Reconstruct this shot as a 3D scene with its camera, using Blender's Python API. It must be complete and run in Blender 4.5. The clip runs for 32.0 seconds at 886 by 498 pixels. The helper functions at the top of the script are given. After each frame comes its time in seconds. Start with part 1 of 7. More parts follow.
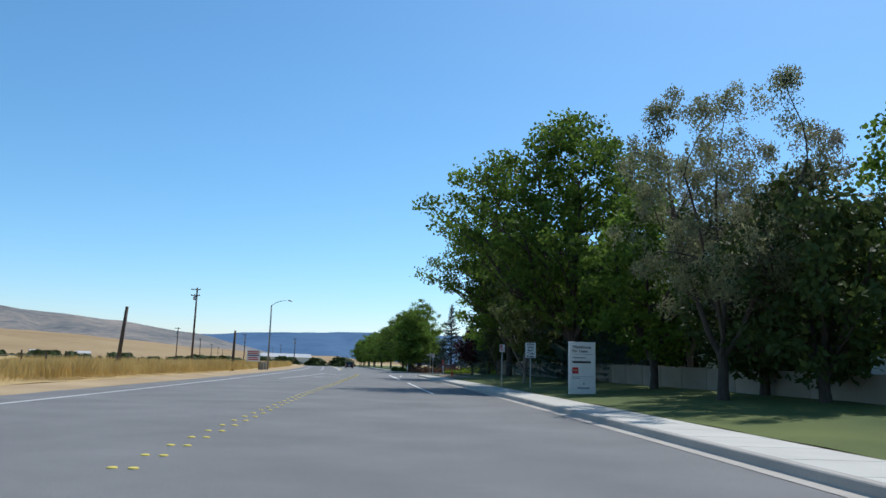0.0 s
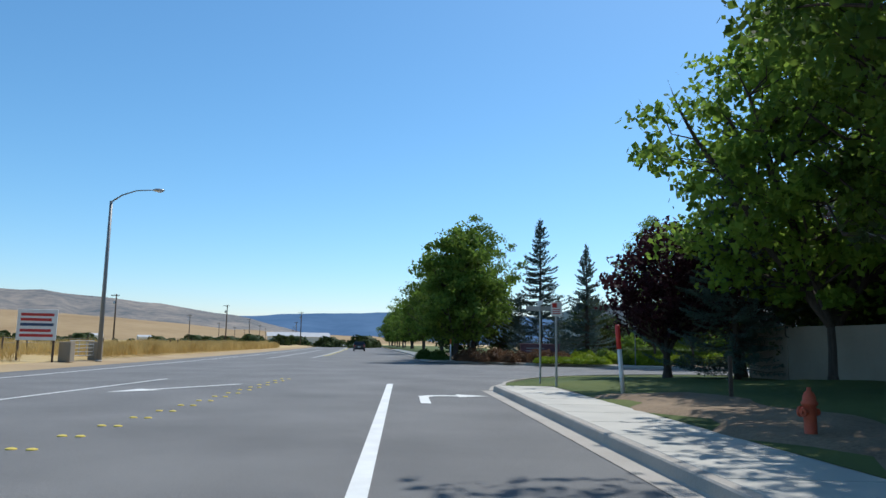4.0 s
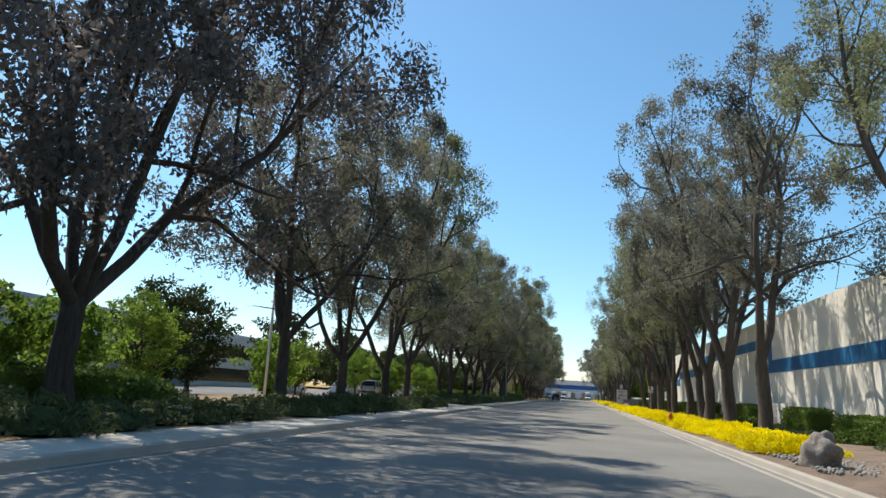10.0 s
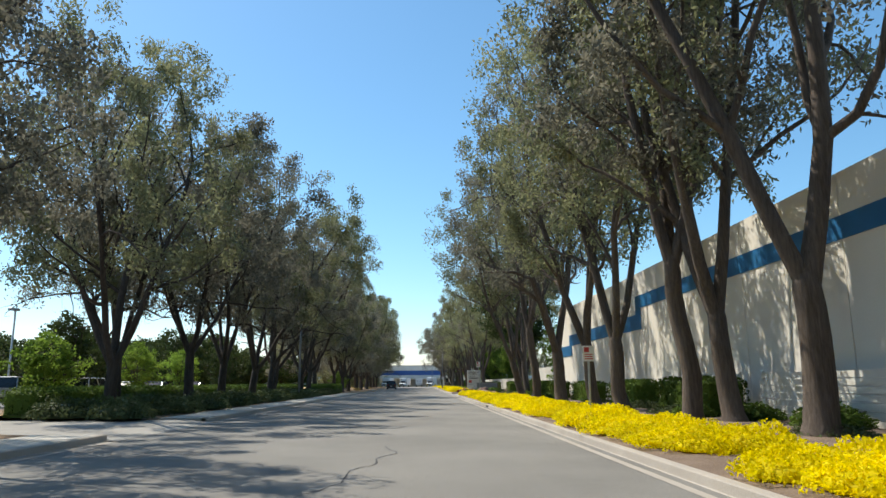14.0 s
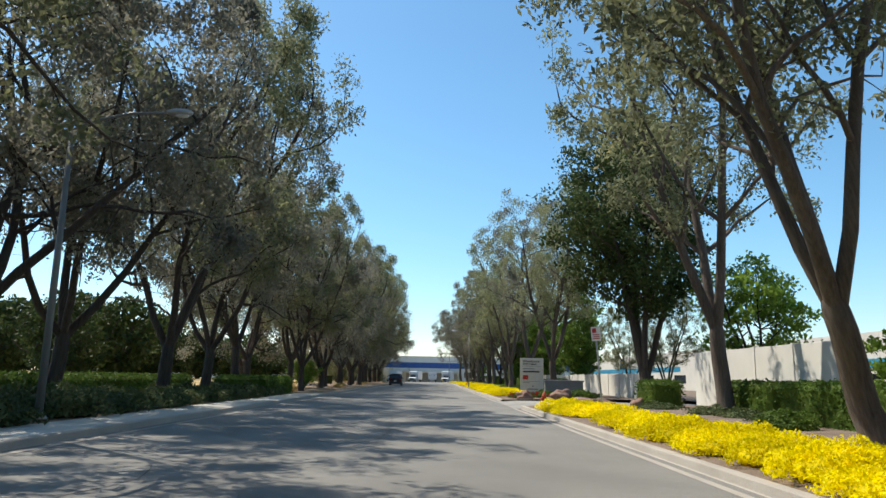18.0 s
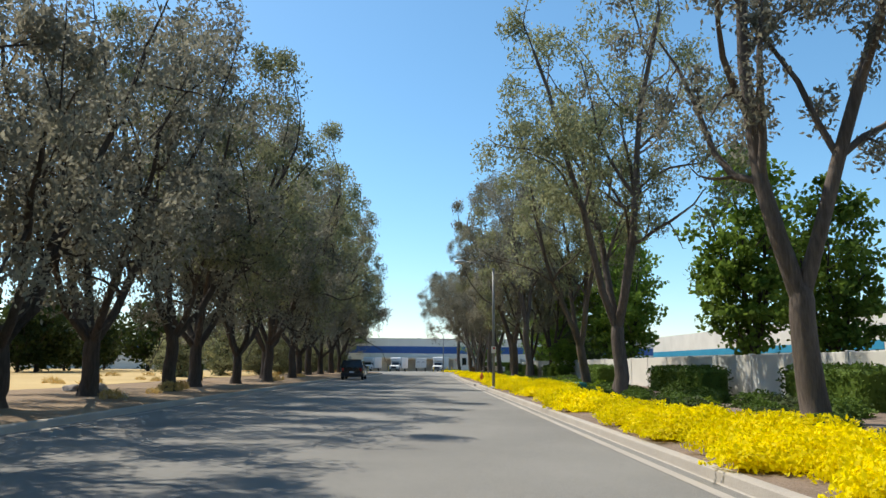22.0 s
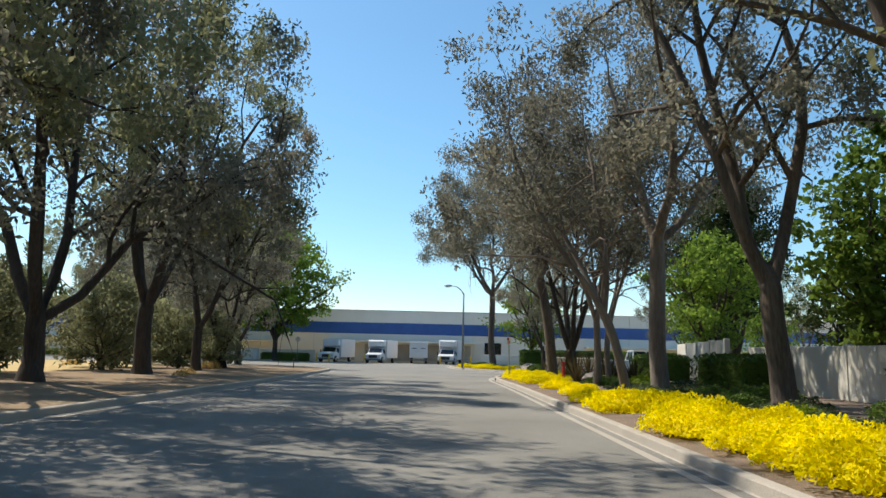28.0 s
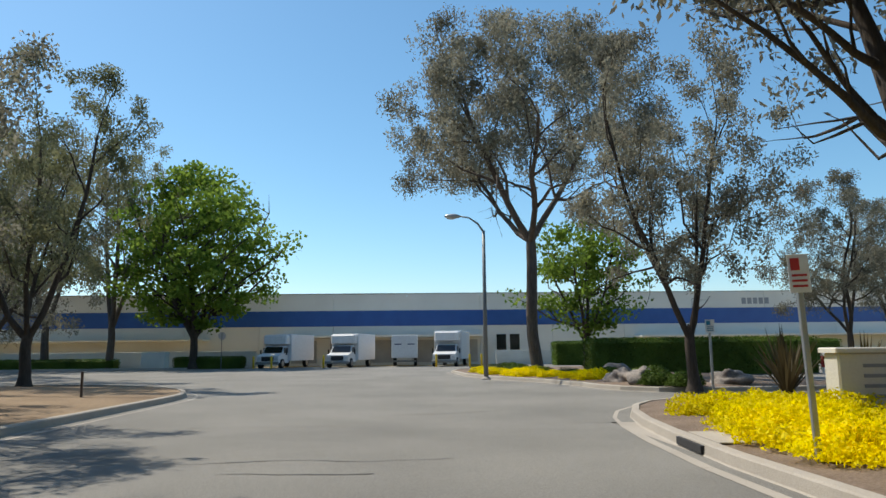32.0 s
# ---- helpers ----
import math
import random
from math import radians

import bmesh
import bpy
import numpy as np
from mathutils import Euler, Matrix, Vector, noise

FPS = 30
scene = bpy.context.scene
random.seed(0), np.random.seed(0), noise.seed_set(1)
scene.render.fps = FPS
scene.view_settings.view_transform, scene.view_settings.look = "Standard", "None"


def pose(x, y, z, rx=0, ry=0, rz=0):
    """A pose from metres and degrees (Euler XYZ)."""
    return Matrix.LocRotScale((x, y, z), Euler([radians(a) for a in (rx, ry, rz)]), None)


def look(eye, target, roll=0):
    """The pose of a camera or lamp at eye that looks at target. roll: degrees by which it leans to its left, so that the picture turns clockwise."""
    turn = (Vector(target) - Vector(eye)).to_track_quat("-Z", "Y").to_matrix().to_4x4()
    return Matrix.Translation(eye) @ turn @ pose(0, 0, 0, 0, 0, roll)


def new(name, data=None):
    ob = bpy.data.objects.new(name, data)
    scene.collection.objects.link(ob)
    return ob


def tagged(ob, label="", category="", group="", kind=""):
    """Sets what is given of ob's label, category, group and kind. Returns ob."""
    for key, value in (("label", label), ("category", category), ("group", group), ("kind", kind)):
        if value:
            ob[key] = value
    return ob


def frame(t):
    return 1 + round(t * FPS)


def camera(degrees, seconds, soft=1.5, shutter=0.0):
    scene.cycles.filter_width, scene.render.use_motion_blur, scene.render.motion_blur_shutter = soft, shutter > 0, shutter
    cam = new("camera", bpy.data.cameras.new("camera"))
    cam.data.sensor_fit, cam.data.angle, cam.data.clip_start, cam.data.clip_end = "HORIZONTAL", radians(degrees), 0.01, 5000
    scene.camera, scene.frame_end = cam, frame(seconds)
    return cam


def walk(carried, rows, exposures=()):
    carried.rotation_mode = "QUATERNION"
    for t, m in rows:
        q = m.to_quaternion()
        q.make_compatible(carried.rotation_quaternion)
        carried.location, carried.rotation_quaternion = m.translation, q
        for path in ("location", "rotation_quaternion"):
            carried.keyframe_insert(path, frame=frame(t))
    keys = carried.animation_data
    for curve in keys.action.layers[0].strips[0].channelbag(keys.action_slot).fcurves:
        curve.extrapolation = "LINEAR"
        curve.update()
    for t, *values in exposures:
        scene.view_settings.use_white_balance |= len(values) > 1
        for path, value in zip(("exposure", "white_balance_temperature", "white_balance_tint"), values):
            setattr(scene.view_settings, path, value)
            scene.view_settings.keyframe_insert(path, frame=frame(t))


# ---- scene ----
cam = camera(64.22, 32.0)
PATH = [
    (0.0, (0.000, 0.000, 1.353), (0.008, 9.867, 2.978), 1.54),
    (0.5, (-0.238, 8.708, 1.351), (-0.228, 18.583, 2.930), 1.17),
    (1.0, (-0.454, 17.305, 1.345), (-0.491, 27.186, 2.884), 0.53),
    (1.5, (-0.623, 25.821, 1.350), (-0.675, 35.701, 2.893), 0.35),
    (2.0, (-0.892, 33.971, 1.350), (-1.063, 43.848, 2.905), 0.77),
    (2.5, (-1.292, 41.808, 1.352), (-1.595, 51.684, 2.891), 0.80),
    (3.0, (-1.799, 49.320, 1.358), (-2.238, 59.194, 2.875), 0.85),
    (3.5, (-2.360, 56.332, 1.352), (-2.862, 66.219, 2.762), 0.83),
    (4.0, (-3.040, 62.718, 1.350), (-3.560, 72.615, 2.684), 0.96),
    (4.5, (-3.586, 68.704, 1.344), (-4.118, 78.612, 2.584), 1.11),
    (6.5, (-3.731, 87.829, 1.358), (-4.196, 97.743, 2.582), 2.74),
    (7.0, (-3.310, 91.076, 1.355), (-2.482, 100.968, 2.564), 2.99),
    (7.5, (-2.468, 94.051, 1.346), (0.175, 103.631, 2.458), 2.83),
    (8.0, (-0.927, 96.558, 1.345), (3.878, 105.222, 2.699), 3.62),
    (8.5, (0.987, 98.385, 1.355), (7.738, 105.629, 2.754), 2.93),
    (9.0, (3.216, 99.485, 1.339), (11.401, 105.030, 2.845), 2.93),
    (9.5, (6.007, 100.108, 1.317), (15.057, 103.989, 3.060), 3.26),
    (10.0, (9.199, 100.779, 1.357), (18.767, 102.948, 3.294), 3.33),
    (10.5, (12.757, 101.218, 1.278), (22.533, 102.010, 3.227), 3.11),
    (11.0, (16.777, 101.244, 1.353), (26.579, 101.419, 3.324), 2.48),
    (11.5, (21.116, 101.227, 1.355), (30.923, 101.276, 3.307), 2.66),
    (12.0, (25.653, 101.124, 1.368), (35.461, 101.086, 3.317), 0.41),
    (12.5, (30.519, 101.164, 1.352), (40.333, 101.162, 3.276), 0.96),
    (13.0, (35.485, 101.142, 1.375), (45.301, 101.122, 3.284), 0.32),
    (13.5, (40.305, 101.289, 1.350), (50.126, 101.245, 3.232), 0.22),
    (14.0, (45.103, 101.267, 1.350), (54.928, 101.205, 3.210), -0.24),
    (14.5, (49.996, 101.242, 1.340), (59.821, 101.203, 3.205), -0.52),
    (16.5, (69.617, 102.499, 1.348), (79.450, 102.608, 3.163), 1.55),
    (17.0, (74.919, 102.673, 1.356), (84.751, 102.811, 3.178), 1.20),
    (17.5, (80.353, 102.805, 1.348), (90.188, 102.926, 3.152), 0.82),
    (18.0, (86.059, 102.785, 1.355), (95.896, 102.931, 3.145), 1.16),
    (18.5, (91.859, 102.843, 1.356), (101.697, 102.987, 3.147), 1.05),
    (19.0, (97.809, 102.893, 1.349), (107.650, 103.050, 3.123), 1.30),
    (19.5, (103.842, 103.040, 1.359), (113.684, 103.165, 3.124), 1.17),
    (20.0, (109.803, 103.070, 1.362), (119.651, 103.198, 3.092), 1.07),
    (20.5, (115.663, 103.140, 1.361), (125.517, 103.193, 3.060), 1.00),
    (21.0, (121.499, 103.220, 1.329), (131.358, 103.275, 3.000), 0.90),
    (21.5, (127.346, 103.306, 1.347), (137.209, 103.346, 2.991), 0.77),
    (22.0, (133.102, 103.399, 1.340), (142.969, 103.403, 2.964), 0.49),
    (22.5, (138.881, 103.510, 1.354), (148.749, 103.495, 2.968), 0.62),
    (23.0, (144.769, 103.627, 1.340), (154.642, 103.670, 2.931), 0.76),
    (23.5, (150.652, 103.716, 1.334), (160.528, 103.789, 2.903), 0.24),
    (24.0, (156.134, 103.850, 1.336), (166.017, 103.926, 2.855), 0.02),
    (24.5, (161.471, 104.012, 1.307), (171.362, 104.078, 2.782), 0.14),
    (25.0, (166.553, 103.998, 1.343), (176.448, 104.090, 2.784), 0.60),
    (25.5, (171.345, 104.227, 1.351), (181.242, 104.330, 2.777), 1.07),
    (26.0, (176.061, 104.445, 1.343), (185.960, 104.542, 2.752), 1.32),
    (26.5, (180.923, 104.569, 1.348), (190.827, 104.690, 2.721), 1.54),
    (28.5, (198.297, 104.908, 1.353), (208.186, 104.926, 2.840), 1.20),
    (29.0, (202.116, 104.943, 1.354), (212.005, 105.001, 2.837), 1.02),
    (29.5, (205.911, 104.951, 1.343), (215.804, 105.048, 2.793), 0.25),
    (30.0, (209.583, 104.842, 1.367), (219.473, 104.974, 2.843), 0.66),
    (30.5, (213.157, 104.935, 1.363), (223.051, 105.051, 2.815), 0.25),
    (31.0, (216.528, 105.049, 1.355), (226.422, 105.119, 2.801), -0.07),
    (31.5, (219.824, 105.222, 1.335), (229.722, 105.197, 2.758), -0.52),
    (32.0, (222.990, 105.322, 1.298), (232.886, 105.191, 2.731), -0.62),
]
walk(cam, [(t, look(eye, target, roll)) for t, eye, target, roll in PATH], [(0.0, -0.22, 6000, 10), (4.5, -0.22, 6000, 10), (7.0, -0.45, 5850, 10), (8.0, -0.25, 6200, 10), (10.0, 0.15, 6800, 10), (14.0, 0.22, 6800, 10), (22.0, 0.22, 6800, 10), (29.0, 0.2, 7000, 10), (31.0, 0.02, 6900, 10), (32.0, -0.02, 6900, 10)])

# ---- light ----
SUN_TO = Vector((0.4, 0.58, 1.04)).normalized()
world = bpy.data.worlds.new("sky")
scene.world = world
world.use_nodes = True
wt = world.node_tree
sky = wt.nodes.new("ShaderNodeTexSky")
sky.sky_type = 'NISHITA'
sky.sun_disc = False
sky.sun_elevation = math.asin(SUN_TO.z)
sky.sun_rotation = math.atan2(SUN_TO.x, SUN_TO.y)
sky.altitude = 50
sky.air_density = 1.0
sky.dust_density = 0.45
sky.ozone_density = 1.6
# a clear dry sky: the bluer the air, the less red is left in it; the pale horizon keeps its white
split, join = wt.nodes.new("ShaderNodeSeparateColor"), wt.nodes.new("ShaderNodeCombineColor")
wt.links.new(sky.outputs[0], split.inputs[0])


def calc(op, a, b):
    nd = wt.nodes.new("ShaderNodeMath")
    nd.operation = op
    for i, v in enumerate((a, b)):
        if isinstance(v, float):
            nd.inputs[i].default_value = v
        else:
            wt.links.new(v, nd.inputs[i])
    return nd.outputs[0]


share = calc('DIVIDE', split.outputs[0], split.outputs[1])
wt.links.new(calc('MULTIPLY', split.outputs[0], calc('POWER', share, 0.9)), join.inputs[0])
wt.links.new(split.outputs[1], join.inputs[1])
wt.links.new(calc('MULTIPLY', split.outputs[2], 1.1), join.inputs[2])
wt.links.new(join.outputs[0], wt.nodes["Background"].inputs[0])
wt.nodes["Background"].inputs[1].default_value = 0.15
lamp = bpy.data.lights.new("sun", 'SUN')
lamp.energy = 5.0
lamp.angle = radians(0.53)
lamp.color = (1.0, 0.95, 0.86)
sun = new("sun", lamp)
sun.matrix_world = look((0, 0, 60), Vector((0, 0, 60)) - SUN_TO)

# ---- plan: road B lies along +s with d to its left from the right kerb; road A bends gently to the left ----
BA = math.atan(0.027)
CA, SA = math.cos(BA), math.sin(BA)
BROT = math.degrees(BA)
ROADW = 11.2


def B(s, d, z=0.0):
    return (s * CA - d * SA, 96.35 + s * SA + d * CA, z)


def bpose(s, d, z=0.0, rz=0.0):
    x, y, z = B(s, d, z)
    return pose(x, y, z, 0, 0, BROT + rz)


def kerb_x(y):
    if y <= 170:
        return 5.6 - 0.075 * y - 0.00027 * y * y
    return kerb_x(170) - (y - 170) * 0.167


def A(y, off, z=0.0):
    return (kerb_x(y) + off, y, z)


# ---- mesh builder ----
class MB:
    def __init__(self):
        self.v, self.f, self.n = [], [], 0

    def add(self, verts, faces):
        self.v.append(np.asarray(verts, dtype=float).reshape(-1, 3))
        n = self.n
        self.f += [tuple(i + n for i in q) for q in faces]
        self.n += len(self.v[-1])
        return self

    def box(self, x0, y0, z0, x1, y1, z1, c=0.0):
        """A box with chamfered upright edges and top where c > 0."""
        if c <= 0:
            v = [(x, y, z) for z in (z0, z1) for x, y in ((x0, y0), (x1, y0), (x1, y1), (x0, y1))]
            return self.add(v, [(3, 2, 1, 0), (4, 5, 6, 7)] + [(i, (i + 1) % 4, 4 + (i + 1) % 4, 4 + i) for i in range(4)])
        def ring(k, z):
            return [(x0 + k, y0, z), (x1 - k, y0, z), (x1, y0 + k, z), (x1, y1 - k, z), (x1 - k, y1, z), (x0 + k, y1, z), (x0, y1 - k, z), (x0, y0 + k, z)]
        top = [(min(max(x, x0 + c), x1 - c), min(max(y, y0 + c), y1 - c), z1) for x, y, z in ring(c, z1)]
        v = ring(c, z0) + ring(c, z1 - c) + top
        f = [tuple(range(7, -1, -1)), tuple(range(16, 24))]
        for k in (0, 8):
            f += [(k + i, k + (i + 1) % 8, k + 8 + (i + 1) % 8, k + 8 + i) for i in range(8)]
        return self.add(v, f)

    def tube(self, pts, radii, sides=8, caps=True):
        pts = [Vector(p) for p in pts]
        v, f = [], []
        up = Vector((0.31, 0.2, 0.93))
        for i, p in enumerate(pts):
            d = (pts[min(i + 1, len(pts) - 1)] - pts[max(i - 1, 0)]).normalized()
            a = d.cross(up)
            if a.length < 0.05:
                a = d.cross(Vector((1, 0, 0)))
            a.normalize()
            b = d.cross(a)
            for k in range(sides):
                w = 2 * math.pi * k / sides
                v.append(p + (a * math.cos(w) + b * math.sin(w)) * radii[i])
        for i in range(len(pts) - 1):
            for k in range(sides):
                m = (k + 1) % sides
                f.append((i * sides + k, i * sides + m, (i + 1) * sides + m, (i + 1) * sides + k))
        if caps:
            f.append(tuple(range(sides - 1, -1, -1)))
            f.append(tuple((len(pts) - 1) * sides + k for k in range(sides)))
        return self.add([tuple(p) for p in v], f)

    def lathe(self, prof, sides=12, at=(0, 0, 0)):
        """Turned about z: prof holds (radius, z)."""
        v = [(at[0] + r * math.cos(2 * math.pi * k / sides), at[1] + r * math.sin(2 * math.pi * k / sides), at[2] + z) for r, z in prof for k in range(sides)]
        f = [(i * sides + k, i * sides + (k + 1) % sides, (i + 1) * sides + (k + 1) % sides, (i + 1) * sides + k) for i in range(len(prof) - 1) for k in range(sides)]
        f += [tuple(range(sides - 1, -1, -1)), tuple((len(prof) - 1) * sides + k for k in range(sides))]
        return self.add(v, f)

    def prism(self, poly, axis, a, b):
        """A polygon swept along an axis from a to b; poly holds the other two coordinates."""
        def put(p, w):
            return (w, p[0], p[1]) if axis == "x" else (p[0], w, p[1]) if axis == "y" else (p[0], p[1], w)
        n = len(poly)
        v = [put(p, a) for p in poly] + [put(p, b) for p in poly]
        f = [tuple(range(n - 1, -1, -1)), tuple(range(n, 2 * n))] + [(i, (i + 1) % n, n + (i + 1) % n, n + i) for i in range(n)]
        return self.add(v, f)

    def strip(self, rows):
        """A sheet through rows of points, all of one length."""
        m = len(rows[0])
        v = [p for r in rows for p in r]
        f = [(i * m + k, i * m + k + 1, (i + 1) * m + k + 1, (i + 1) * m + k) for i in range(len(rows) - 1) for k in range(m - 1)]
        return self.add(v, f)

    def blob(self, c, r, seed=0, rough=0.15, n=10, m=7, flat=0.0):
        """A lumpy closed stone or cushion."""
        v, f = [], []
        for i in range(m + 1):
            th = math.pi * i / m
            for k in range(n):
                ph = 2 * math.pi * k / n
                d = Vector((math.sin(th) * math.cos(ph), math.sin(th) * math.sin(ph), math.cos(th)))
                q = 1 + rough * noise.noise(d * 1.6 + Vector((seed * 3.1, seed * 1.7, 0))) * 2
                z = max(d.z * q, -flat) if flat else d.z * q
                v.append((c[0] + r[0] * d.x * q, c[1] + r[1] * d.y * q, c[2] + r[2] * z))
        for i in range(m):
            for k in range(n):
                f.append((i * n + k, (i + 1) * n + k, (i + 1) * n + (k + 1) % n, i * n + (k + 1) % n))
        return self.add(v, f)

    def mesh(self, name, smooth=False):
        me = bpy.data.meshes.new(name)
        me.from_pydata(np.concatenate(self.v).tolist() if self.v else [], [], self.f)
        if smooth:
            me.shade_smooth()
        me.update()
        return me


def part(name, mb, material, parent=None, label="", smooth=False, m=None):
    me = mb if isinstance(mb, bpy.types.Mesh) else mb.mesh(name, smooth)
    if material and not me.materials:
        me.materials.append(material)
    ob = new(name, me)
    if parent:
        ob.parent = parent
    if m is not None:
        ob.matrix_basis = m
    return tagged(ob, label)


def thing(name, label, category, m=None, group="", kind="", mb=None, material=None, smooth=False):
    if mb is None:
        ob = new(name)
        ob.empty_display_size = 0.2
    else:
        ob = part(name, mb, material, smooth=smooth)
    if m is not None:
        ob.matrix_basis = m
    return tagged(ob, label, category, group, kind)


# ---- materials ----
def nodes_of(name):
    ma = bpy.data.materials.new(name)
    ma.use_nodes = True
    return ma, ma.node_tree.nodes, ma.node_tree.links, ma.node_tree.nodes["Principled BSDF"]


def surf(name, c1, c2, scale=3.0, rough=0.85, bump=0.3, fine=40.0, metal=0.0, spread=0.25, vary=0.0, spec=0.3, stretch=None, big=None, grain=0.6):
    """Two colours mixed by a fine and a broad noise at real size, with relief."""
    ma, nn, ll, bs = nodes_of(name)
    tc = nn.new("ShaderNodeTexCoord")
    src = tc.outputs["Object"]
    if stretch:
        mp = nn.new("ShaderNodeMapping")
        mp.inputs["Scale"].default_value = stretch
        ll.new(src, mp.inputs[0])
        src = mp.outputs[0]
    n1, n2 = nn.new("ShaderNodeTexNoise"), nn.new("ShaderNodeTexNoise")
    n1.inputs["Scale"].default_value, n1.inputs["Detail"].default_value = fine, 6
    n1.inputs["Roughness"].default_value = 0.5 if grain < 1 else 0.68
    n2.inputs["Scale"].default_value, n2.inputs["Detail"].default_value = scale if big is None else big, 4
    ll.new(src, n1.inputs["Vector"])
    ll.new(src, n2.inputs["Vector"])
    ramp = nn.new("ShaderNodeMapRange")
    ramp.inputs[1].default_value, ramp.inputs[2].default_value = 0.5 - spread, 0.5 + spread
    ll.new(n2.outputs[0], ramp.inputs[0])
    add = nn.new("ShaderNodeMath")
    add.operation = 'MULTIPLY_ADD'
    add.inputs[1].default_value = grain
    ll.new(n1.outputs[0], add.inputs[0])
    half = nn.new("ShaderNodeMath")
    half.operation = 'MULTIPLY_ADD'
    half.inputs[1].default_value, half.inputs[2].default_value = 0.7, -0.15 - 0.5 * (grain - 0.6)
    ll.new(ramp.outputs[0], half.inputs[0])
    ll.new(half.outputs[0], add.inputs[2])
    mix = nn.new("ShaderNodeMix")
    mix.data_type, mix.clamp_factor = 'RGBA', True
    mix.inputs[6].default_value, mix.inputs[7].default_value = (*c1, 1), (*c2, 1)
    ll.new(add.outputs[0], mix.inputs[0])
    out = mix.outputs[2]
    if vary:
        oi = nn.new("ShaderNodeObjectInfo")
        mr = nn.new("ShaderNodeMapRange")
        mr.inputs[3].default_value, mr.inputs[4].default_value = 1 - vary, 1 + vary
        ll.new(oi.outputs["Random"], mr.inputs[0])
        mu = nn.new("ShaderNodeMix")
        mu.data_type, mu.blend_type = 'RGBA', 'MULTIPLY'
        mu.inputs[0].default_value = 1
        ll.new(out, mu.inputs[6])
        ll.new(mr.outputs[0], mu.inputs[7])
        out = mu.outputs[2]
    ll.new(out, bs.inputs["Base Color"])
    bs.inputs["Roughness"].default_value, bs.inputs["Metallic"].default_value = rough, metal
    bs.inputs["Specular IOR Level"].default_value = spec
    if bump:
        bp = nn.new("ShaderNodeBump")
        bp.inputs["Strength"].default_value, bp.inputs["Distance"].default_value = bump, 0.02
        ll.new(n1.outputs[0], bp.inputs["Height"])
        ll.new(bp.outputs[0], bs.inputs["Normal"])
    return ma


def leafy(name, dark, light, thru=0.4, odd=None, gloss=0.6):
    """Leaves: each takes its own tone; some light comes through them."""
    ma, nn, ll, bs = nodes_of(name)
    geo, oi = nn.new("ShaderNodeNewGeometry"), nn.new("ShaderNodeObjectInfo")
    rp = nn.new("ShaderNodeValToRGB")
    rp.color_ramp.elements[0].color, rp.color_ramp.elements[1].color = (*dark, 1), (*light, 1)
    if odd:
        rp.color_ramp.elements[1].position = 0.82
        e = rp.color_ramp.elements.new(0.93)
        e.color = (*odd, 1)
    tc, nz = nn.new("ShaderNodeTexCoord"), nn.new("ShaderNodeTexNoise")
    nz.inputs["Scale"].default_value = 0.55
    ll.new(tc.outputs["Object"], nz.inputs["Vector"])
    ad = nn.new("ShaderNodeMath")
    ad.operation = 'MULTIPLY_ADD'
    ad.inputs[1].default_value = 0.28
    ll.new(geo.outputs["Random Per Island"], ad.inputs[0])
    sh = nn.new("ShaderNodeMath")
    sh.operation = 'MULTIPLY_ADD'
    sh.inputs[1].default_value, sh.inputs[2].default_value = 1.35, -0.32
    ll.new(nz.outputs[0], sh.inputs[0])
    ll.new(sh.outputs[0], ad.inputs[2])
    ll.new(ad.outputs[0], rp.inputs[0])
    hs = nn.new("ShaderNodeHueSaturation")
    mr = nn.new("ShaderNodeMapRange")
    mr.inputs[3].default_value, mr.inputs[4].default_value = 0.82, 1.2
    ll.new(oi.outputs["Random"], mr.inputs[0])
    ll.new(mr.outputs[0], hs.inputs["Value"])
    ll.new(rp.outputs[0], hs.inputs["Color"])
    ll.new(hs.outputs[0], bs.inputs["Base Color"])
    bs.inputs["Roughness"].default_value = gloss
    bs.inputs["Specular IOR Level"].default_value = 0.12
    tr, mx = nn.new("ShaderNodeBsdfTranslucent"), nn.new("ShaderNodeMixShader")
    mx.inputs[0].default_value = thru
    ll.new(hs.outputs[0], tr.inputs[0])
    ll.new(bs.outputs[0], mx.inputs[1])
    ll.new(tr.outputs[0], mx.inputs[2])
    ll.new(mx.outputs[0], nn["Material Output"].inputs[0])
    return ma


